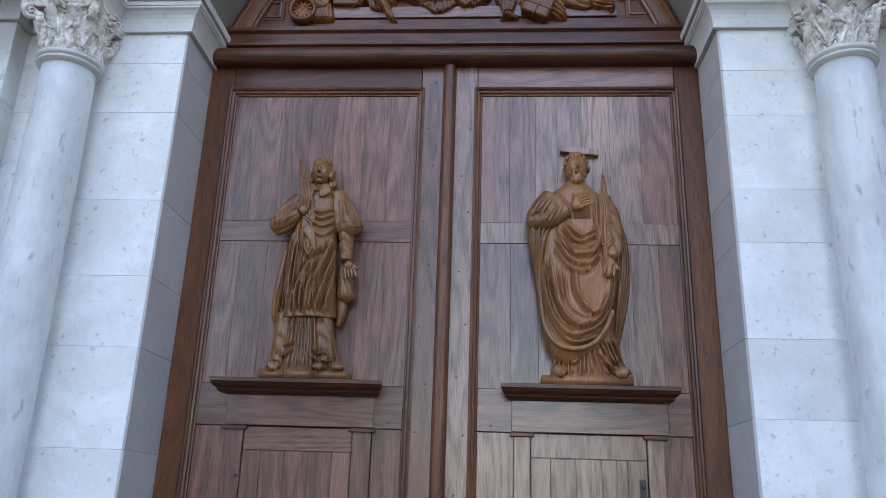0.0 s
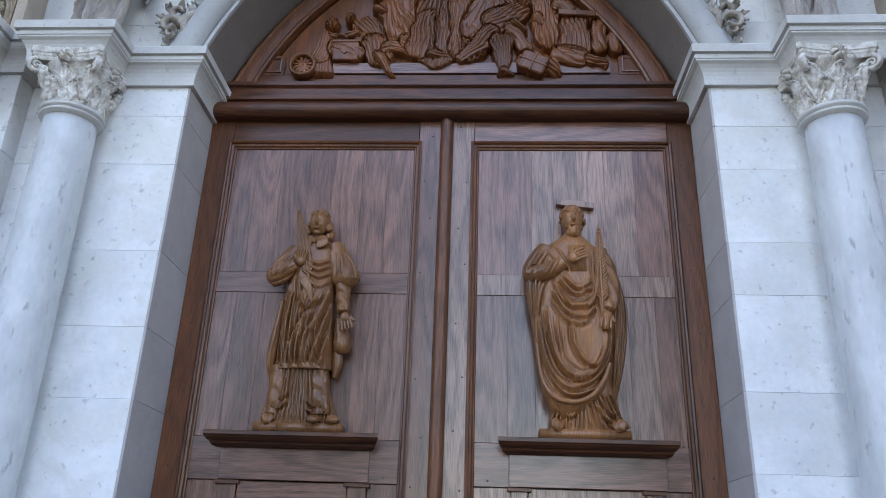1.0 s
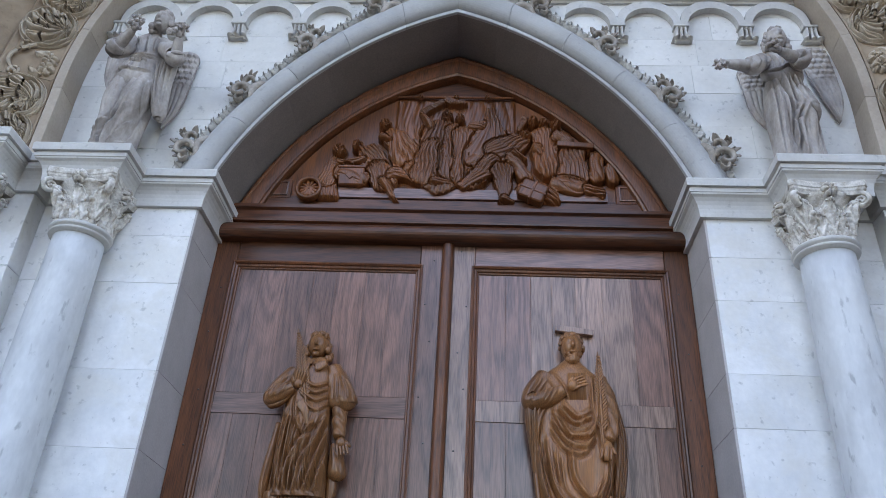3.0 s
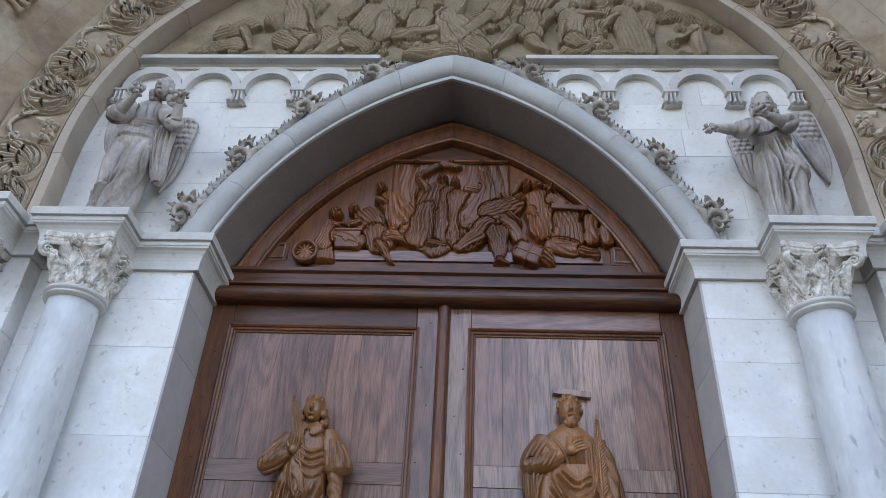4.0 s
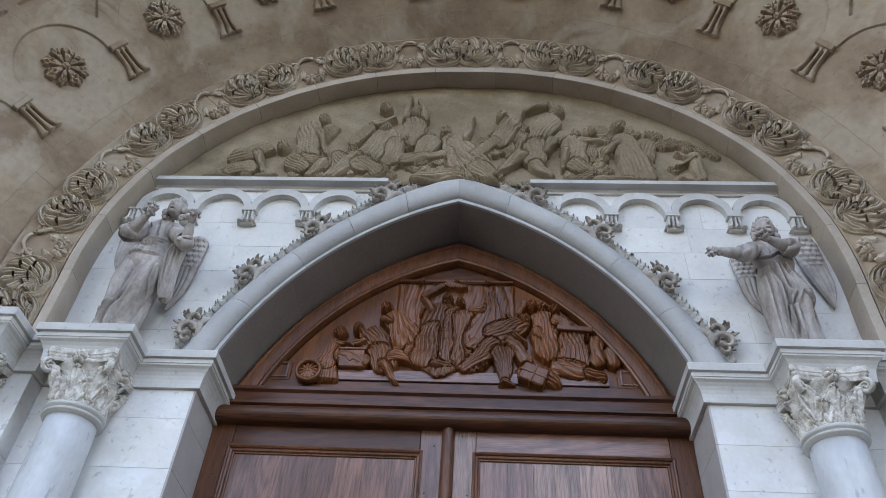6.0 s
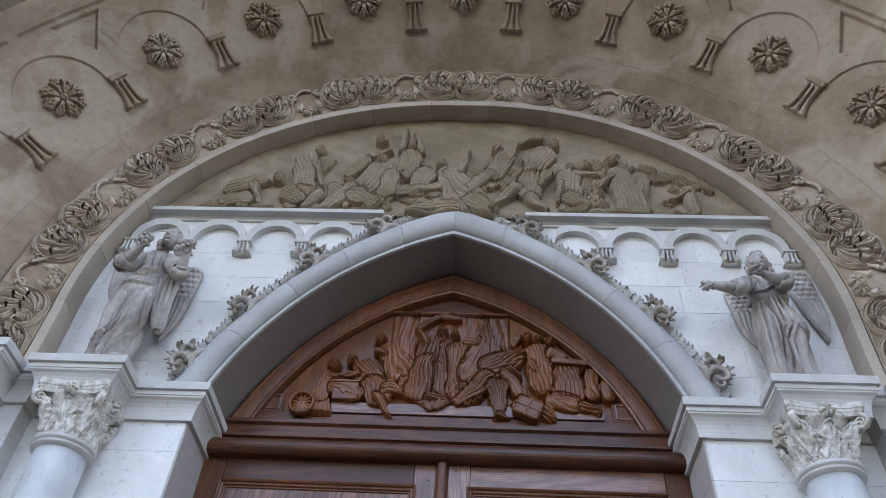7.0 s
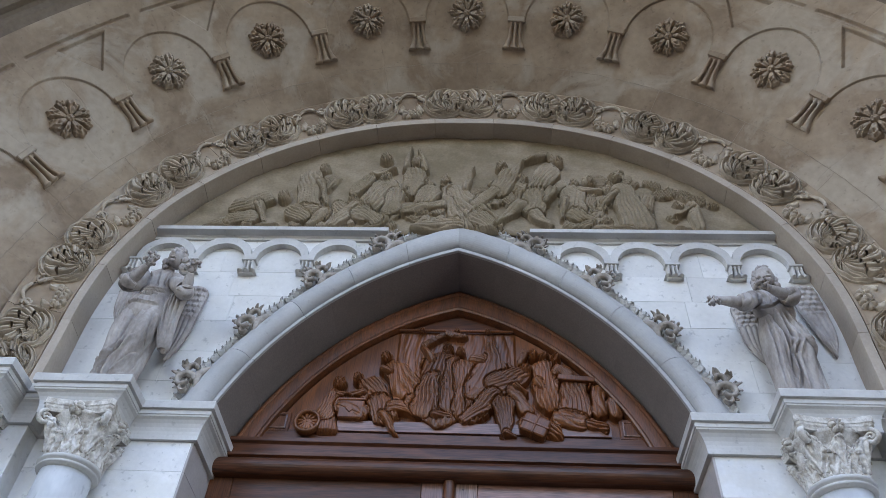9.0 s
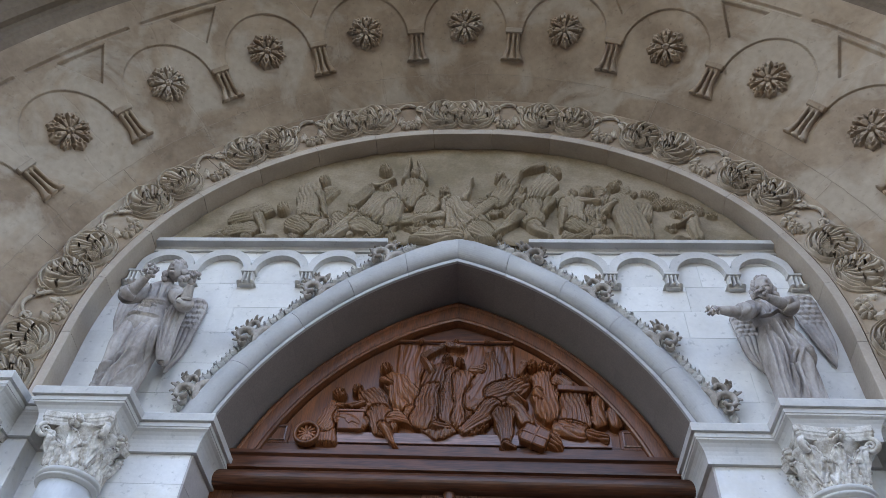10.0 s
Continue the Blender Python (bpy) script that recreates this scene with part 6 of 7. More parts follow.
def saint_young():
    """A young deacon in a knee-length tunic over a long robe, palm in his hand."""
    g = Figure()
    # the long robe, two legs showing through it
    g.tube([(-0.868, -0.05, 2.375, 0.262, 0.10), (-0.872, -0.055, 2.44, 0.238, 0.10), (-0.878, -0.06, 2.58, 0.20, 0.095), (-0.878, -0.07, 2.76, 0.176, 0.095), (-0.87, -0.08, 2.90, 0.16, 0.09)], 220, 18, folds=4, amp=0.003, seed=1)
    g.carve(0, between([(-1.05, 2.74), (-1.08, 2.56), (-1.12, 2.38)], [(-0.70, 2.74), (-0.67, 2.56), (-0.63, 2.38)], 19, 0.005, 3), 0.007, 0.016, 1.1)
    g.carve(0, [[(-1.02, 2.56), (-0.98, 2.53), (-0.93, 2.56)], [(-1.04, 2.50), (-0.99, 2.465), (-0.93, 2.51)], [(-0.80, 2.52), (-0.75, 2.48), (-0.68, 2.52)], [(-0.80, 2.47), (-0.74, 2.435), (-0.66, 2.48)]], 0.011, 0.018)
    for x, lean in ((-0.995, -0.01), (-0.765, 0.02)):
        g.tube([(x, -0.095, 2.74, 0.066, 0.05), (x + lean, -0.105, 2.60, 0.06, 0.048), (x + lean * 2, -0.09, 2.44, 0.06, 0.05)], 60, 10, folds=9, amp=0.006, swag=0.012, bend=1.0, seed=x)
    # mantle seen behind the tunic on both sides
    g.tube([(-1.05, -0.04, 3.20, 0.02, 0.04), (-1.075, -0.05, 2.95, 0.032, 0.05), (-1.085, -0.05, 2.78, 0.03, 0.05), (-1.07, -0.05, 2.67, 0.012, 0.03)], 40, 9, folds=7, amp=0.008, seed=2)
    g.tube([(-0.66, -0.06, 3.06, 0.03, 0.05), (-0.635, -0.075, 2.96, 0.05, 0.055), (-0.628, -0.075, 2.885, 0.06, 0.055), (-0.628, -0.06, 2.872, 0.058, 0.04)], 60, 9, folds=9, amp=0.009, seed=5)
    g.tube([(-0.66, -0.05, 2.88, 0.035, 0.04), (-0.655, -0.05, 2.78, 0.034, 0.04), (-0.665, -0.05, 2.68, 0.014, 0.03)], 40, 8, folds=7, amp=0.006, seed=6)
    # tunic
    first = len(g.v)
    g.tube([(-0.860, -0.085, 2.722, 0.180, 0.120), (-0.861, -0.09, 2.80, 0.176, 0.122), (-0.864, -0.09, 3.04, 0.170, 0.118), (-0.868, -0.09, 3.28, 0.158, 0.112), (-0.866, -0.088, 3.42, 0.162, 0.108), (-0.860, -0.078, 3.53, 0.152, 0.098), (-0.853, -0.07, 3.59, 0.10, 0.08), (-0.853, -0.07, 3.63, 0.055, 0.06)], 260, 18, folds=3, amp=0.003, seed=2.3)
    g.carve(first, [[(-0.99, 3.28), (-1.01, 3.05), (-1.02, 2.75)], [(-0.965, 3.23), (-0.985, 3.0), (-0.985, 2.75)], [(-0.835, 3.10), (-0.92, 2.92), (-0.925, 2.73)], [(-0.93, 3.33), (-0.90, 3.18), (-0.85, 3.11), (-0.79, 3.18)], [(-0.72, 3.23), (-0.80, 3.02), (-0.85, 2.90), (-0.86, 2.73)], [(-0.695, 3.16), (-0.765, 2.90), (-0.795, 2.75)], [(-0.69, 3.02), (-0.72, 2.88), (-0.735, 2.75)]], 0.013, 0.026, 1.0)
    g.carve(first, [[(-0.94, 3.20), (-0.955, 2.95), (-0.955, 2.75)], [(-0.88, 3.0), (-0.895, 2.86), (-0.89, 2.74)], [(-0.735, 3.15), (-0.82, 2.93), (-0.83, 2.75)], [(-0.71, 3.30), (-0.70, 3.10), (-0.70, 2.90)], [(-1.01, 3.30), (-1.025, 3.1), (-1.03, 2.85)]], 0.007, 0.016, 1.0)
    g.carve(first, [[(-0.90, 3.46), (-0.815, 3.415), (-0.74, 3.455)], [(-0.89, 3.37), (-0.805, 3.32), (-0.735, 3.36)], [(-0.87, 3.30), (-0.795, 3.255), (-0.727, 3.31)], [(-0.89, 3.42), (-0.81, 3.37), (-0.74, 3.41)]], 0.010, 0.017, 1.0)
    g.carve(first, between([(-1.01, 3.22), (-1.015, 2.95), (-1.02, 2.75)], [(-0.70, 3.22), (-0.76, 2.95), (-0.73, 2.75)], 13, 0.012, 21), 0.006, 0.013, 1.1)
    # collar with two pointed tabs
    for q in (-1, 1):
        g.tube([(-0.855 + q * 0.03, -0.15, 3.612, 0.04, 0.02), (-0.855 + q * 0.05, -0.178, 3.575, 0.045, 0.014), (-0.855 + q * 0.03, -0.19, 3.53, 0.012, 0.008)], 20, 6)
    g.tube([(-0.853, -0.072, 3.585, 0.10, 0.09), (-0.853, -0.072, 3.615, 0.08, 0.08), (-0.853, -0.07, 3.635, 0.055, 0.06)], 40, 4)
    g.tube([(-0.853, -0.07, 3.60, 0.042, 0.05), (-0.852, -0.085, 3.67, 0.038, 0.045)], 16, 4)
    g.head((-0.850, -0.105, 3.735), 0.99, long_hair=True)
    # the arm that holds the palm, in a wide sleeve
    first = len(g.v)
    g.tube([(-0.985, -0.07, 3.545, 0.062, 0.07), (-1.055, -0.10, 3.43, 0.07, 0.072), (-1.10, -0.135, 3.345, 0.062, 0.062), (-1.04, -0.18, 3.355, 0.055, 0.052), (-0.955, -0.195, 3.405, 0.036, 0.036)], 70, 12, folds=5, amp=0.004, seed=0.4)
    g.carve(first, between([(-1.03, 3.50), (-1.10, 3.40), (-1.12, 3.32)], [(-0.97, 3.42), (-1.0, 3.40), (-1.03, 3.33)], 6, 0.004, 2), 0.008, 0.016)
    g.tube([(-1.13, -0.10, 3.33, 0.016, 0.04), (-1.10, -0.14, 3.29, 0.02, 0.03), (-1.03, -0.17, 3.30, 0.018, 0.025), (-0.98, -0.18, 3.345, 0.012, 0.016)], 16, 7)
    g.hand((-0.925, -0.205, 3.425), (0.2, -0.3, 1), 0.95, 0.2)
    g.palm((-0.83, -0.205, 3.19), (-0.99, -0.17, 3.83), 0.034)
    g.tube([(-0.90, -0.21, 3.30, 0.03, 0.012), (-0.855, -0.215, 3.24, 0.026, 0.010), (-0.83, -0.205, 3.15, 0.012, 0.006)], 24, 8, folds=6, amp=0.004)
    # the hanging arm under a short cape
    first = len(g.v)
    g.tube([(-0.735, -0.07, 3.575, 0.062, 0.075), (-0.675, -0.09, 3.46, 0.080, 0.085), (-0.640, -0.10, 3.36, 0.095, 0.088), (-0.635, -0.10, 3.335, 0.093, 0.082), (-0.635, -0.09, 3.328, 0.07, 0.06)], 80, 10, folds=3, amp=0.003, seed=1.4)
    g.carve(first, between([(-0.73, 3.52), (-0.73, 3.42), (-0.73, 3.35)], [(-0.62, 3.50), (-0.57, 3.42), (-0.55, 3.34)], 5, 0.005, 4), 0.010, 0.016)
    g.tube([(-0.645, -0.10, 3.36, 0.05, 0.055), (-0.642, -0.115, 3.22, 0.046, 0.05), (-0.625, -0.14, 3.09, 0.036, 0.038)], 40, 10, folds=3, amp=0.002, swag=0.022, bend=0.5)
    g.hand((-0.607, -0.165, 3.055), (0.3, -0.2, -1), 0.98, 0.6)
    for x, q in ((-1.02, -0.05), (-0.755, 0.0), (-0.645, 0.03)):
        g.tube([(x, -0.09, 2.41, 0.042, 0.034), (x + q * 0.4, -0.15, 2.402, 0.044, 0.03), (x + q * 0.8, -0.19, 2.392, 0.026, 0.014)], 20, 5)
    plinth_block(g, -1.125, -0.975, 2.326, 2.377)
    plinth_block(g, -0.973, -0.79, 2.326, 2.378)
    plinth_block(g, -0.788, -0.578, 2.326, 2.377)
    return g.mesh("saint_statue", CARVED_OAK)


def saint_bearded():
    """A bearded man wrapped in a wide mantle, one hand on a book at his breast, a palm on his shoulder."""
    g = Figure()
    g.tube([(0.93, -0.05, 2.375, 0.27, 0.11), (0.92, -0.06, 2.45, 0.225, 0.11), (0.91, -0.07, 2.58, 0.20, 0.105), (0.90, -0.08, 2.75, 0.18, 0.10)], 240, 18, folds=4, amp=0.003, seed=3)
    g.carve(0, between([(0.72, 2.58), (0.70, 2.48), (0.66, 2.385)], [(1.08, 2.60), (1.13, 2.5), (1.20, 2.39)], 18, 0.006, 8), 0.007, 0.018, 1.1)
    g.carve(0, [[(0.76, 2.50), (0.82, 2.455), (0.87, 2.52)], [(1.0, 2.56), (1.07, 2.47), (1.10, 2.50)], [(0.98, 2.52), (1.06, 2.43), (1.12, 2.45)], [(1.0, 2.47), (1.08, 2.41), (1.15, 2.42)]], 0.011, 0.02)
    # mantle: wide at the elbow, gathered in a great bowl over the knees
    first = len(g.v)
    g.tube([(0.86, -0.06, 2.53, 0.10, 0.10), (0.845, -0.085, 2.56, 0.165, 0.125), (0.845, -0.10, 2.66, 0.205, 0.138), (0.855, -0.105, 2.85, 0.235, 0.142), (0.87, -0.105, 3.08, 0.25, 0.138), (0.875, -0.10, 3.26, 0.25, 0.128), (0.872, -0.092, 3.42, 0.235, 0.115), (0.866, -0.082, 3.55, 0.20, 0.10), (0.868, -0.075, 3.63, 0.115, 0.08), (0.87, -0.07, 3.68, 0.06, 0.06)], 300, 18, folds=3, amp=0.003, seed=0.8)
    g.carve(first, [[(0.60, 3.22), (0.672, 2.82), (0.79, 2.626), (0.939, 2.656), (1.052, 2.798), (1.09, 2.95)], [(0.689, 3.11), (0.727, 2.85), (0.832, 2.682), (0.968, 2.726), (1.04, 2.854), (1.06, 3.0)], [(0.84, 3.04), (0.85, 2.88), (0.929, 2.768), (0.997, 2.783), (1.04, 2.88)], [(0.64, 3.05), (0.665, 2.80), (0.75, 2.62), (0.86, 2.575), (0.98, 2.64)]], 0.014, 0.028, 1.0)
    g.carve(first, between([(0.66, 3.15), (0.70, 2.82), (0.80, 2.66), (0.93, 2.69)], [(0.77, 3.02), (0.79, 2.82), (0.87, 2.73), (0.95, 2.745)], 4, 0.006, 4), 0.007, 0.016, 1.0)
    g.carve(first, [[(0.734, 3.30), (0.829, 3.14), (0.968, 3.157), (1.0, 3.276)], [(0.726, 3.243), (0.814, 3.096), (0.924, 3.068), (0.982, 3.142)], [(0.777, 3.319), (0.859, 3.215), (0.972, 3.261)], [(0.72, 3.18), (0.80, 3.05), (0.89, 3.02), (0.95, 3.06)], [(0.80, 3.34), (0.88, 3.26), (0.97, 3.31)]], 0.012, 0.026, 1.0)
    g.carve(first, between([(0.75, 3.275), (0.835, 3.12), (0.95, 3.12), (0.99, 3.22)], [(0.79, 3.33), (0.87, 3.24), (0.95, 3.24), (0.98, 3.28)], 3, 0.003, 6), 0.006, 0.014, 1.0)
    g.carve(first, [[(0.70, 3.55), (0.75, 3.45), (0.77, 3.36)], [(0.74, 3.58), (0.80, 3.48), (0.83, 3.38)], [(1.02, 3.56), (1.01, 3.3), (1.03, 3.05)], [(0.99, 3.52), (0.985, 3.38), (1.0, 3.2)]], 0.009, 0.016)
    g.carve(first, between([(0.61, 3.10), (0.66, 2.78), (0.77, 2.60), (0.94, 2.61), (1.06, 2.76)], [(0.74, 3.08), (0.76, 2.86), (0.85, 2.73), (0.95, 2.76), (1.02, 2.90)], 8, 0.008, 22), 0.006, 0.013, 1.1)
    g.carve(first, between([(0.72, 3.22), (0.80, 3.07), (0.92, 3.04), (0.99, 3.12)], [(0.80, 3.35), (0.87, 3.28), (0.93, 3.28), (0.97, 3.33)], 8, 0.006, 23), 0.006, 0.012, 1.1)
    # rolled hem of the mantle
    g.tube([(0.625, -0.12, 2.92, 0.016, 0.02), (0.65, -0.15, 2.70, 0.016, 0.02), (0.71, -0.195, 2.575, 0.016, 0.02), (0.815, -0.215, 2.532, 0.016, 0.02), (0.935, -0.21, 2.567, 0.016, 0.02), (1.02, -0.20, 2.67, 0.016, 0.02), (1.064, -0.19, 2.78, 0.016, 0.02)], 14, 9)
    g.tube([(0.87, -0.07, 3.63, 0.05, 0.055), (0.872, -0.085, 3.72, 0.046, 0.05)], 16, 4)
    g.head((0.873, -0.105, 3.775), 1.02, beard=True, seed=4)
    # arm laid on the breast, and the sleeve that hangs from it
    first = len(g.v)
    g.tube([(0.70, -0.07, 3.565, 0.075, 0.085), (0.62, -0.10, 3.44, 0.075, 0.08), (0.605, -0.14, 3.37, 0.062, 0.07), (0.70, -0.20, 3.385, 0.058, 0.052), (0.80, -0.225, 3.435, 0.040, 0.036)], 80, 12, folds=3, amp=0.003, seed=2)
    g.carve(first, between([(0.66, 3.55), (0.60, 3.45), (0.57, 3.36)], [(0.76, 3.46), (0.74, 3.41), (0.70, 3.34)], 7, 0.004, 9), 0.008, 0.018)
    first = len(g.v)
    g.tube([(0.64, -0.13, 3.36, 0.085, 0.06), (0.625, -0.12, 3.22, 0.062, 0.055), (0.625, -0.10, 3.05, 0.034, 0.045), (0.635, -0.09, 2.88, 0.022, 0.035), (0.66, -0.08, 2.70, 0.012, 0.02)], 70, 12, folds=3, amp=0.003, seed=1)
    g.carve(first, between([(0.575, 3.36), (0.585, 3.2), (0.605, 2.9)], [(0.73, 3.32), (0.67, 3.2), (0.645, 2.9)], 5, 0.004, 3), 0.008, 0.018)
    g.hand((0.855, -0.24, 3.46), (0.85, -0.1, 0.45), 1.05, 0.5)
    base = len(g.v)
    g.v += [Vector((px, y, pz)) for y in (-0.215, -0.17) for px, pz in ((0.83, 3.372), (0.945, 3.377), (0.945, 3.56), (0.83, 3.555))]
    g.f += [tuple(base + i for i in q) for q in ((0, 1, 2, 3), (4, 7, 6, 5), (0, 4, 5, 1), (1, 5, 6, 2), (2, 6, 7, 3), (3, 7, 4, 0))]
    # the hanging arm with the mantle's fall beside it
    g.tube([(1.03, -0.07, 3.55, 0.07, 0.08), (1.085, -0.09, 3.40, 0.068, 0.075), (1.10, -0.12, 3.24, 0.055, 0.055), (1.07, -0.18, 3.12, 0.038, 0.038)], 60, 10, folds=3, amp=0.003, swag=0.020, bend=1)
    g.hand((1.06, -0.205, 3.08), (-0.2, -0.3, -1), 1.0, 0.3)
    g.tube([(1.058, -0.215, 3.10, 0.018, 0.018), (1.046, -0.225, 2.985, 0.018, 0.018)], 12, 3)
    first = len(g.v)
    g.tube([(1.12, -0.07, 3.42, 0.035, 0.05), (1.15, -0.075, 3.2, 0.048, 0.055), (1.145, -0.075, 2.98, 0.052, 0.055), (1.11, -0.07, 2.78, 0.055, 0.055), (1.075, -0.06, 2.60, 0.045, 0.045), (1.07, -0.05, 2.50, 0.02, 0.03)], 90, 12, folds=3, amp=0.003, seed=4)
    g.carve(first, between([(1.10, 3.40), (1.12, 3.1), (1.08, 2.62)], [(1.16, 3.38), (1.195, 3.12), (1.13, 2.66)], 6, 0.003, 5), 0.007, 0.02)
    g.palm((1.033, -0.21, 3.02), (1.038, -0.165, 3.73), 0.032)
    for x, q in ((0.76, -0.06), (1.08, 0.07)):
        g.tube([(x, -0.09, 2.415, 0.045, 0.036), (x + q * 0.4, -0.16, 2.405, 0.044, 0.03), (x + q * 0.9, -0.198, 2.394, 0.026, 0.014)], 20, 5)
    plinth_block(g, 0.63, 1.178, 2.326, 2.378)
    return g.mesh("saint_statue", CARVED_OAK)


tagged(put("saint_statue", saint_young()), "brown oak statue of a robed youth holding a palm", "statue", group="statues on the door")
tagged(put("saint_statue", saint_bearded()), "brown oak statue of a bearded man in a mantle", "statue", group="statues on the door")
halo = box("halo_board", 0.778, 1.04, -0.02, 0.03, 3.93, 3.975, OAK_PALE, None, 0.003)
halo.rotation_euler = (0, radians(6.5), 0)
tagged(halo, "pale wooden strip fixed on the door above the statue", "board")


def bouquet(g, c, r, seed):
    """A handful of small flowers."""
    rng = random.Random(seed)
    for k in range(16):
        d = Vector((rng.uniform(-1, 1), rng.uniform(-1, 0.3), rng.uniform(-1, 1)))
        q = rng.uniform(0.010, 0.017)
        g.ball(Vector(c) + d * r, (q, q, q), bumps=0.5, freq=120, nu=9, nv=7)


def arm(g, shoulder, elbow, wrist, way, sleeve=0.075, seed=0):
    """A bunched sleeve to the elbow, a bare forearm and a hand."""
    a, b2, c = Vector(shoulder), Vector(elbow), Vector(wrist)
    g.tube([(*a, 0.065, 0.065), (*a.lerp(b2, 0.5), sleeve, sleeve), (*b2, sleeve * 1.08, sleeve * 1.05), (*b2.lerp(c, 0.22), sleeve * 0.86, sleeve * 0.86), (*b2.lerp(c, 0.26), 0.04, 0.04)], 70, 10, folds=3, amp=0.004, swag=0.030, bend=1.3, seed=seed)
    g.tube([(*b2, 0.042, 0.044), (*b2.lerp(c, 0.5), 0.041, 0.041), (*c, 0.027, 0.027)], 24, 6)
    g.hand(c + (c - b2).normalized() * 0.025, way, 0.95, 0.5)


def gown(g, stations, legs, lines, fine, seed):
    """A clinging gown: a body of stations, two legs that press through it, long folds and fine ones."""
    first = len(g.v)
    g.tube(stations, 260, 16, folds=3, amp=0.004, seed=seed)
    for pts in legs:
        g.tube(pts, 80, 14, folds=3, amp=0.002, seed=seed + 1)
    g.carve(first, lines, 0.013, 0.034, 1.1)
    g.carve(first, fine, 0.008, 0.024, 1.1)
    g.fold(first, lambda x, z: (x - stations[0][0]) * 52 + 2.0 * np.sin(z * 5 + x * 8), 0.012)


def angel_west():
    """A winged figure leaning over, both arms raised before it; a short overdress ends at the hips."""
    g = Figure()
    z = 4.872
    gown(g, [(-2.42, -0.66, z, 0.165, 0.13), (-2.415, -0.66, 5.03, 0.16, 0.125), (-2.395, -0.66, 5.27, 0.17, 0.125), (-2.37, -0.67, 5.52, 0.175, 0.125), (-2.36, -0.67, 5.64, 0.16, 0.12), (-2.36, -0.67, 5.80, 0.11, 0.10)],
         [[(-2.44, -0.70, 5.58, 0.09, 0.10), (-2.47, -0.73, 5.38, 0.085, 0.095), (-2.48, -0.72, 5.2, 0.068, 0.085), (-2.49, -0.70, 5.0, 0.062, 0.085), (-2.49, -0.70, z, 0.066, 0.09)], [(-2.29, -0.70, 5.58, 0.09, 0.10), (-2.29, -0.75, 5.36, 0.088, 0.10), (-2.32, -0.74, 5.18, 0.072, 0.09), (-2.35, -0.71, 5.0, 0.066, 0.085), (-2.35, -0.70, z, 0.07, 0.09)]],
         [[(-2.34, 5.55), (-2.38, 5.3), (-2.42, 5.05), (-2.44, 4.9)], [(-2.30, 5.25), (-2.38, 5.12), (-2.44, 4.96)], [(-2.22, 5.5), (-2.22, 5.25), (-2.27, 5.0)], [(-2.25, 5.15), (-2.33, 5.02), (-2.40, 4.92)], [(-2.40, 5.2), (-2.48, 5.10), (-2.55, 5.06)]],
         [[(-2.33, 5.5), (-2.40, 5.2), (-2.46, 4.95)], [(-2.20, 5.45), (-2.20, 5.2), (-2.24, 4.95)], [(-2.23, 5.05), (-2.29, 4.97), (-2.36, 4.9)], [(-2.45, 5.15), (-2.51, 5.05), (-2.56, 4.98)], [(-2.44, 5.08), (-2.50, 4.98), (-2.55, 4.92)], [(-2.36, 5.2), (-2.42, 5.05), (-2.50, 4.95)]], 1.1)
    # overdress with a scalloped hem, and the breast
    first = len(g.v)
    g.tube([(-2.365, -0.67, 5.575, 0.14, 0.12), (-2.365, -0.685, 5.585, 0.19, 0.15), (-2.36, -0.68, 5.68, 0.165, 0.14), (-2.355, -0.675, 5.80, 0.125, 0.115), (-2.35, -0.68, 5.90, 0.14, 0.118), (-2.345, -0.69, 5.98, 0.142, 0.10), (-2.335, -0.70, 6.04, 0.07, 0.065)], 220, 14, folds=3, amp=0.004, seed=0.4)
    g.carve(first, [[(-2.50, 5.60), (-2.42, 5.615), (-2.34, 5.59), (-2.24, 5.60)], [(-2.46, 5.80), (-2.36, 5.775), (-2.25, 5.80)], [(-2.45, 5.77), (-2.36, 5.74), (-2.26, 5.77)], [(-2.42, 5.72), (-2.36, 5.69), (-2.30, 5.72)], [(-2.44, 5.98), (-2.39, 5.9), (-2.40, 5.82)], [(-2.34, 5.99), (-2.32, 5.9), (-2.32, 5.82)], [(-2.26, 5.97), (-2.27, 5.9), (-2.27, 5.83)]], 0.009, 0.020, 1.0)
    g.carve(first, between([(-2.48, 5.72), (-2.51, 5.60)], [(-2.24, 5.72), (-2.21, 5.60)], 7, 0.008, 3), 0.007, 0.012, 1.0)
    # cloth hanging from the arm
    first = len(g.v)
    g.tube([(-2.12, -0.78, 5.68, 0.065, 0.06), (-2.15, -0.74, 5.52, 0.07, 0.06), (-2.14, -0.72, 5.36, 0.065, 0.055), (-2.12, -0.70, 5.24, 0.045, 0.04), (-2.12, -0.70, 5.22, 0.02, 0.02)], 90, 12, folds=3, amp=0.004, seed=3)
    g.carve(first, between([(-2.18, 5.70), (-2.20, 5.5), (-2.16, 5.24)], [(-2.06, 5.68), (-2.08, 5.5), (-2.08, 5.26)], 6, 0.005, 7), 0.008, 0.024, 1.1)
    g.tube([(-2.335, -0.70, 6.02, 0.045, 0.05), (-2.315, -0.76, 6.07, 0.040, 0.045)], 16, 4)
    g.head((-2.265, -0.79, 6.12), 0.98, long_hair=True)
    arm(g, (-2.24, -0.71, 5.93), (-2.05, -0.85, 5.68), (-2.01, -0.95, 5.79), (0.3, -0.6, 0.7), 0.062, 1)
    arm(g, (-2.45, -0.71, 5.93), (-2.53, -0.85, 5.77), (-2.38, -0.95, 5.87), (0.7, -0.3, 0.6), 0.066, 2)
    bouquet(g, (-1.99, -0.98, 5.83), 0.045, 4)
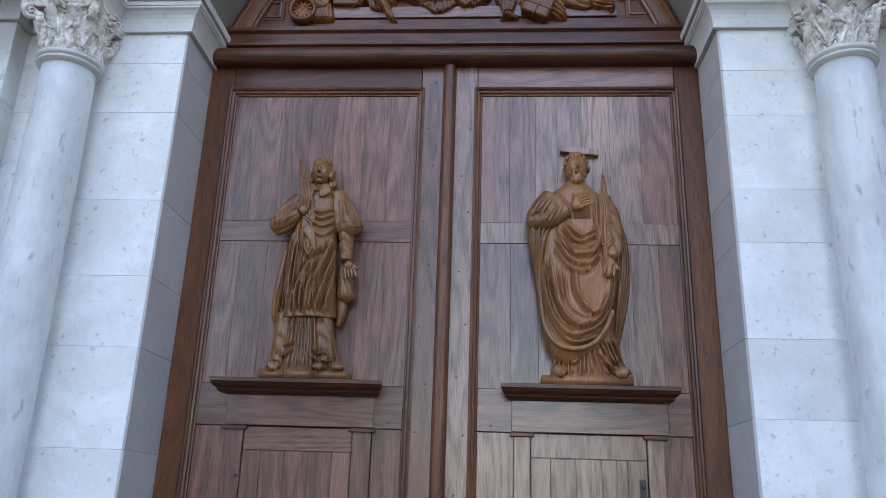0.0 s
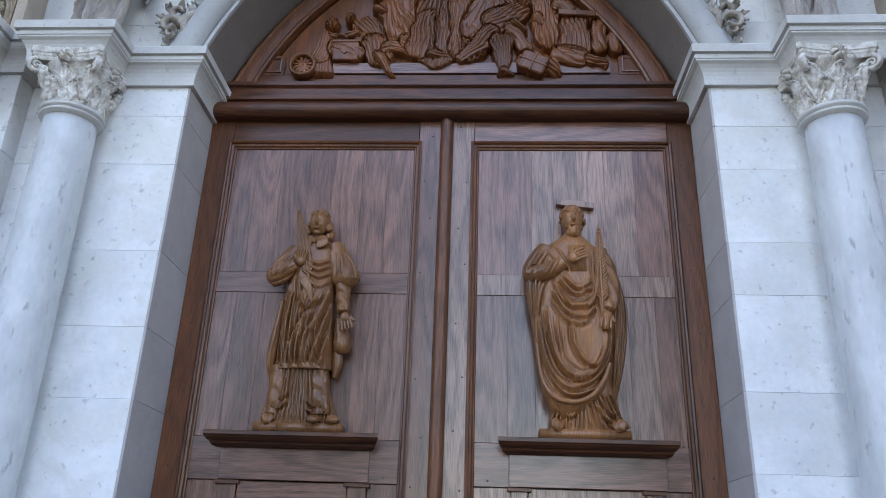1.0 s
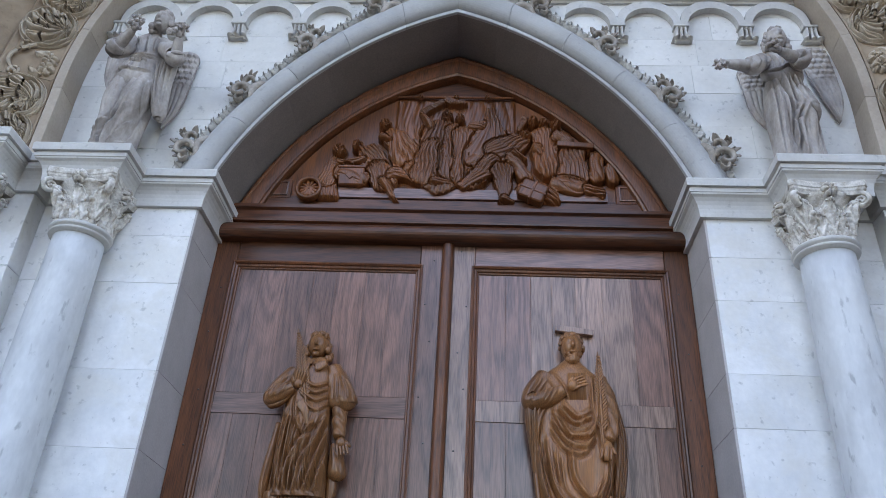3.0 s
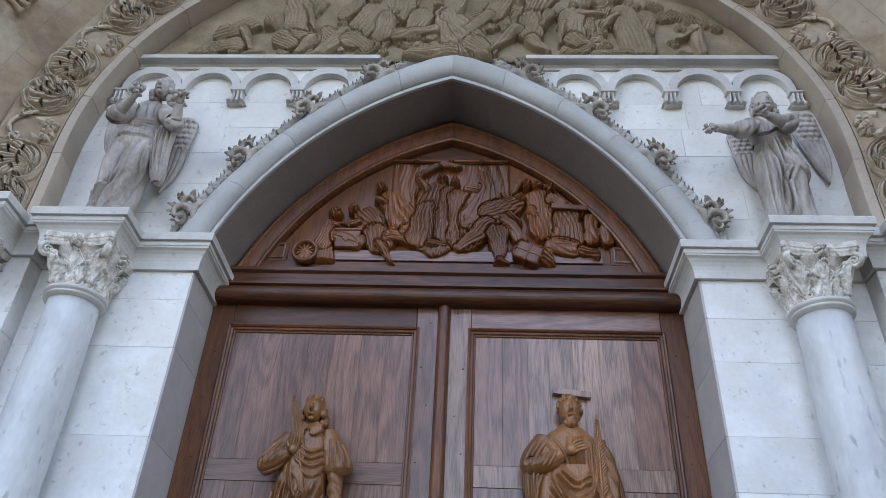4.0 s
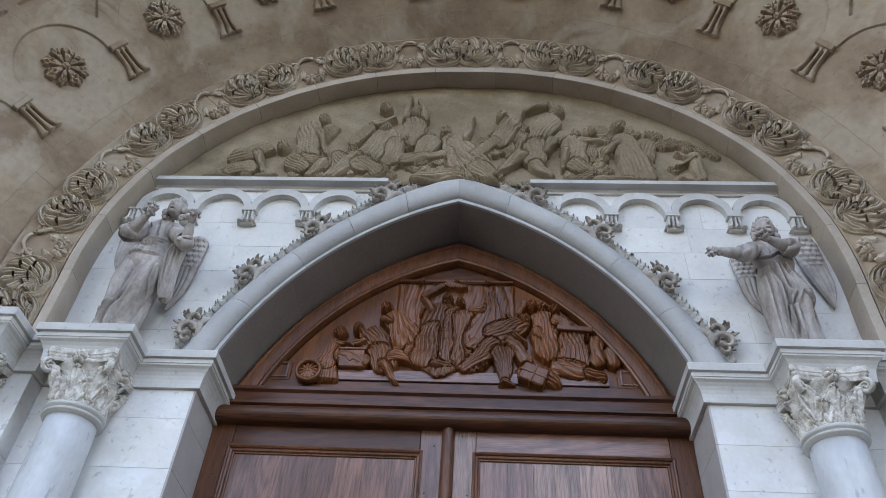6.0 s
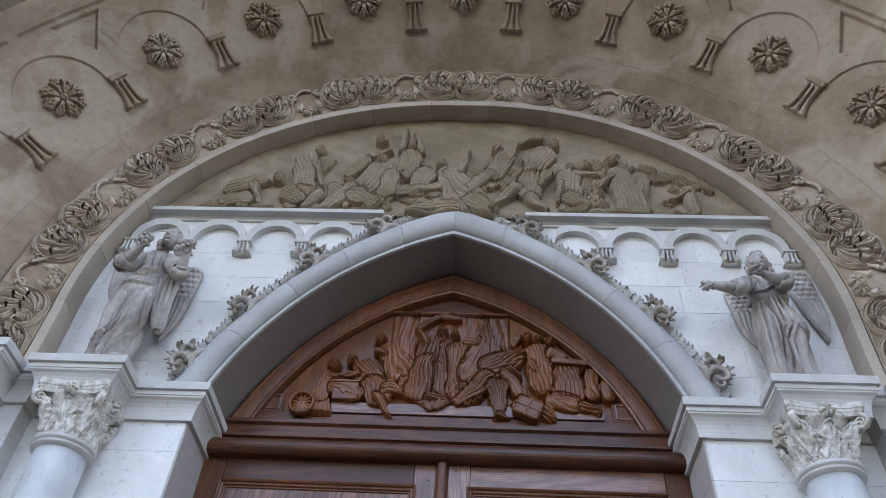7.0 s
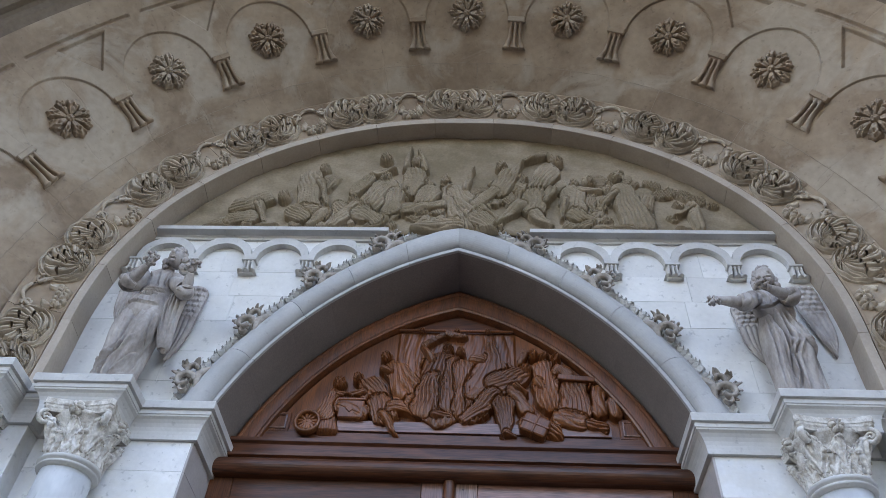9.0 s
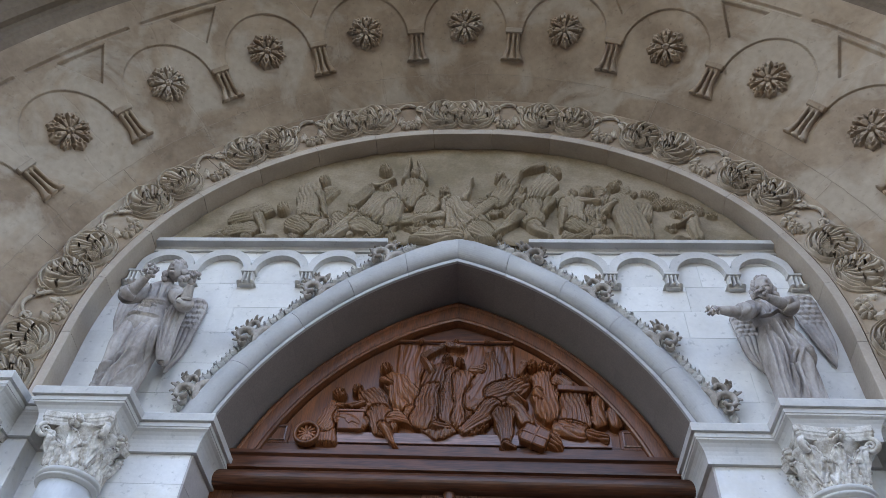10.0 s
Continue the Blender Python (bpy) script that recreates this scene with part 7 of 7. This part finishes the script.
    bouquet(g, (-2.34, -0.98, 5.90), 0.045, 5)
    g.wing((-2.135, -0.51, 6.07), (-2.20, -0.51, 5.28), 0.21, 1)
    g.wing((-2.72, -0.51, 6.29), (-2.66, -0.51, 5.62), 0.20, -1)
    plinth_block(g, -2.68, -2.24, 4.872, 4.886, -0.82, -0.51)
    return g.mesh("angel_statue", ANGEL)


def angel_east():
    """A winged figure in a high-girt gown, one knee bare through the slit, an arm stretched out."""
    g = Figure()
    z = 4.872
    gown(g, [(2.42, -0.66, z, 0.175, 0.13), (2.415, -0.66, 5.03, 0.17, 0.125), (2.41, -0.66, 5.27, 0.175, 0.125), (2.40, -0.67, 5.50, 0.158, 0.122), (2.40, -0.68, 5.64, 0.128, 0.112), (2.395, -0.68, 5.71, 0.118, 0.10)],
         [[(2.33, -0.70, 5.5, 0.08, 0.095), (2.31, -0.73, 5.32, 0.078, 0.095), (2.31, -0.71, 5.12, 0.07, 0.085), (2.31, -0.70, z, 0.075, 0.09)], [(2.46, -0.70, 5.5, 0.08, 0.095), (2.475, -0.77, 5.30, 0.072, 0.09), (2.475, -0.76, 5.20, 0.058, 0.075), (2.47, -0.72, 5.05, 0.05, 0.065), (2.47, -0.70, z, 0.05, 0.07)]],
         [[(2.35, 5.68), (2.38, 5.45), (2.40, 5.2), (2.41, 4.9)], [(2.47, 5.33), (2.41, 5.2), (2.395, 5.0), (2.39, 4.9)], [(2.47, 5.33), (2.55, 5.2), (2.56, 5.0), (2.56, 4.9)], [(2.27, 5.6), (2.25, 5.3), (2.26, 4.95)], [(2.49, 5.34), (2.57, 5.26), (2.59, 5.05)], [(2.44, 5.33), (2.38, 5.24), (2.36, 5.0)]],
         [[(2.39, 5.66), (2.41, 5.5), (2.43, 5.36)], [(2.43, 5.66), (2.46, 5.5), (2.47, 5.38)], [(2.31, 5.62), (2.29, 5.3), (2.29, 4.95)], [(2.34, 5.45), (2.34, 5.2), (2.34, 4.92)], [(2.47, 5.62), (2.52, 5.45), (2.56, 5.3)], [(2.24, 5.4), (2.225, 5.2), (2.235, 5.0)], [(2.37, 5.25), (2.365, 5.1), (2.37, 4.92)], [(2.53, 5.2), (2.535, 5.05), (2.53, 4.9)]], 0.7)
    # bodice gathered above the girdle
    first = len(g.v)
    g.tube([(2.40, -0.68, 5.66, 0.11, 0.10), (2.40, -0.69, 5.67, 0.14, 0.125), (2.395, -0.69, 5.74, 0.142, 0.125), (2.39, -0.69, 5.82, 0.145, 0.115), (2.385, -0.70, 5.89, 0.13, 0.09), (2.38, -0.71, 5.94, 0.065, 0.06)], 200, 14, folds=3, amp=0.004, seed=1)
    g.carve(first, [[(2.28, 5.70), (2.34, 5.68), (2.40, 5.71), (2.46, 5.68), (2.52, 5.71)], [(2.29, 5.86), (2.33, 5.78), (2.34, 5.70)], [(2.37, 5.88), (2.38, 5.8), (2.37, 5.71)], [(2.45, 5.88), (2.43, 5.8), (2.42, 5.71)], [(2.50, 5.85), (2.48, 5.78), (2.47, 5.71)], [(2.33, 5.89), (2.39, 5.85), (2.45, 5.89)]], 0.009, 0.018, 1.0)
    g.tube([(2.38, -0.71, 5.92, 0.045, 0.05), (2.375, -0.76, 5.96, 0.040, 0.045)], 16, 4)
    g.head((2.37, -0.79, 5.985), 0.98, long_hair=True, seed=6)
    arm(g, (2.28, -0.71, 5.83), (2.13, -0.86, 5.64), (1.92, -0.93, 5.60), (-0.7, -0.3, -0.7), 0.060, 1)
    arm(g, (2.50, -0.71, 5.84), (2.46, -0.88, 5.69), (2.29, -0.96, 5.70), (-0.8, -0.2, 0.5), 0.064, 2)
    bouquet(g, (1.875, -0.95, 5.55), 0.04, 4)
    bouquet(g, (2.24, -0.98, 5.72), 0.04, 5)
    g.wing((2.755, -0.51, 6.17), (2.80, -0.51, 5.43), 0.23, 1)
    g.wing((2.25, -0.51, 5.98), (2.315, -0.51, 5.37), 0.20, -1)
    plinth_block(g, 2.20, 2.64, 4.872, 4.886, -0.82, -0.51)
    return g.mesh("angel_statue", ANGEL)


tagged(put("angel_statue", angel_west()), "stained grey stone winged statue reaching forward above a capital", "statue", group="winged statues")
tagged(put("angel_statue", angel_east()), "stained grey stone winged statue with outstretched arm above a capital", "statue", group="winged statues")
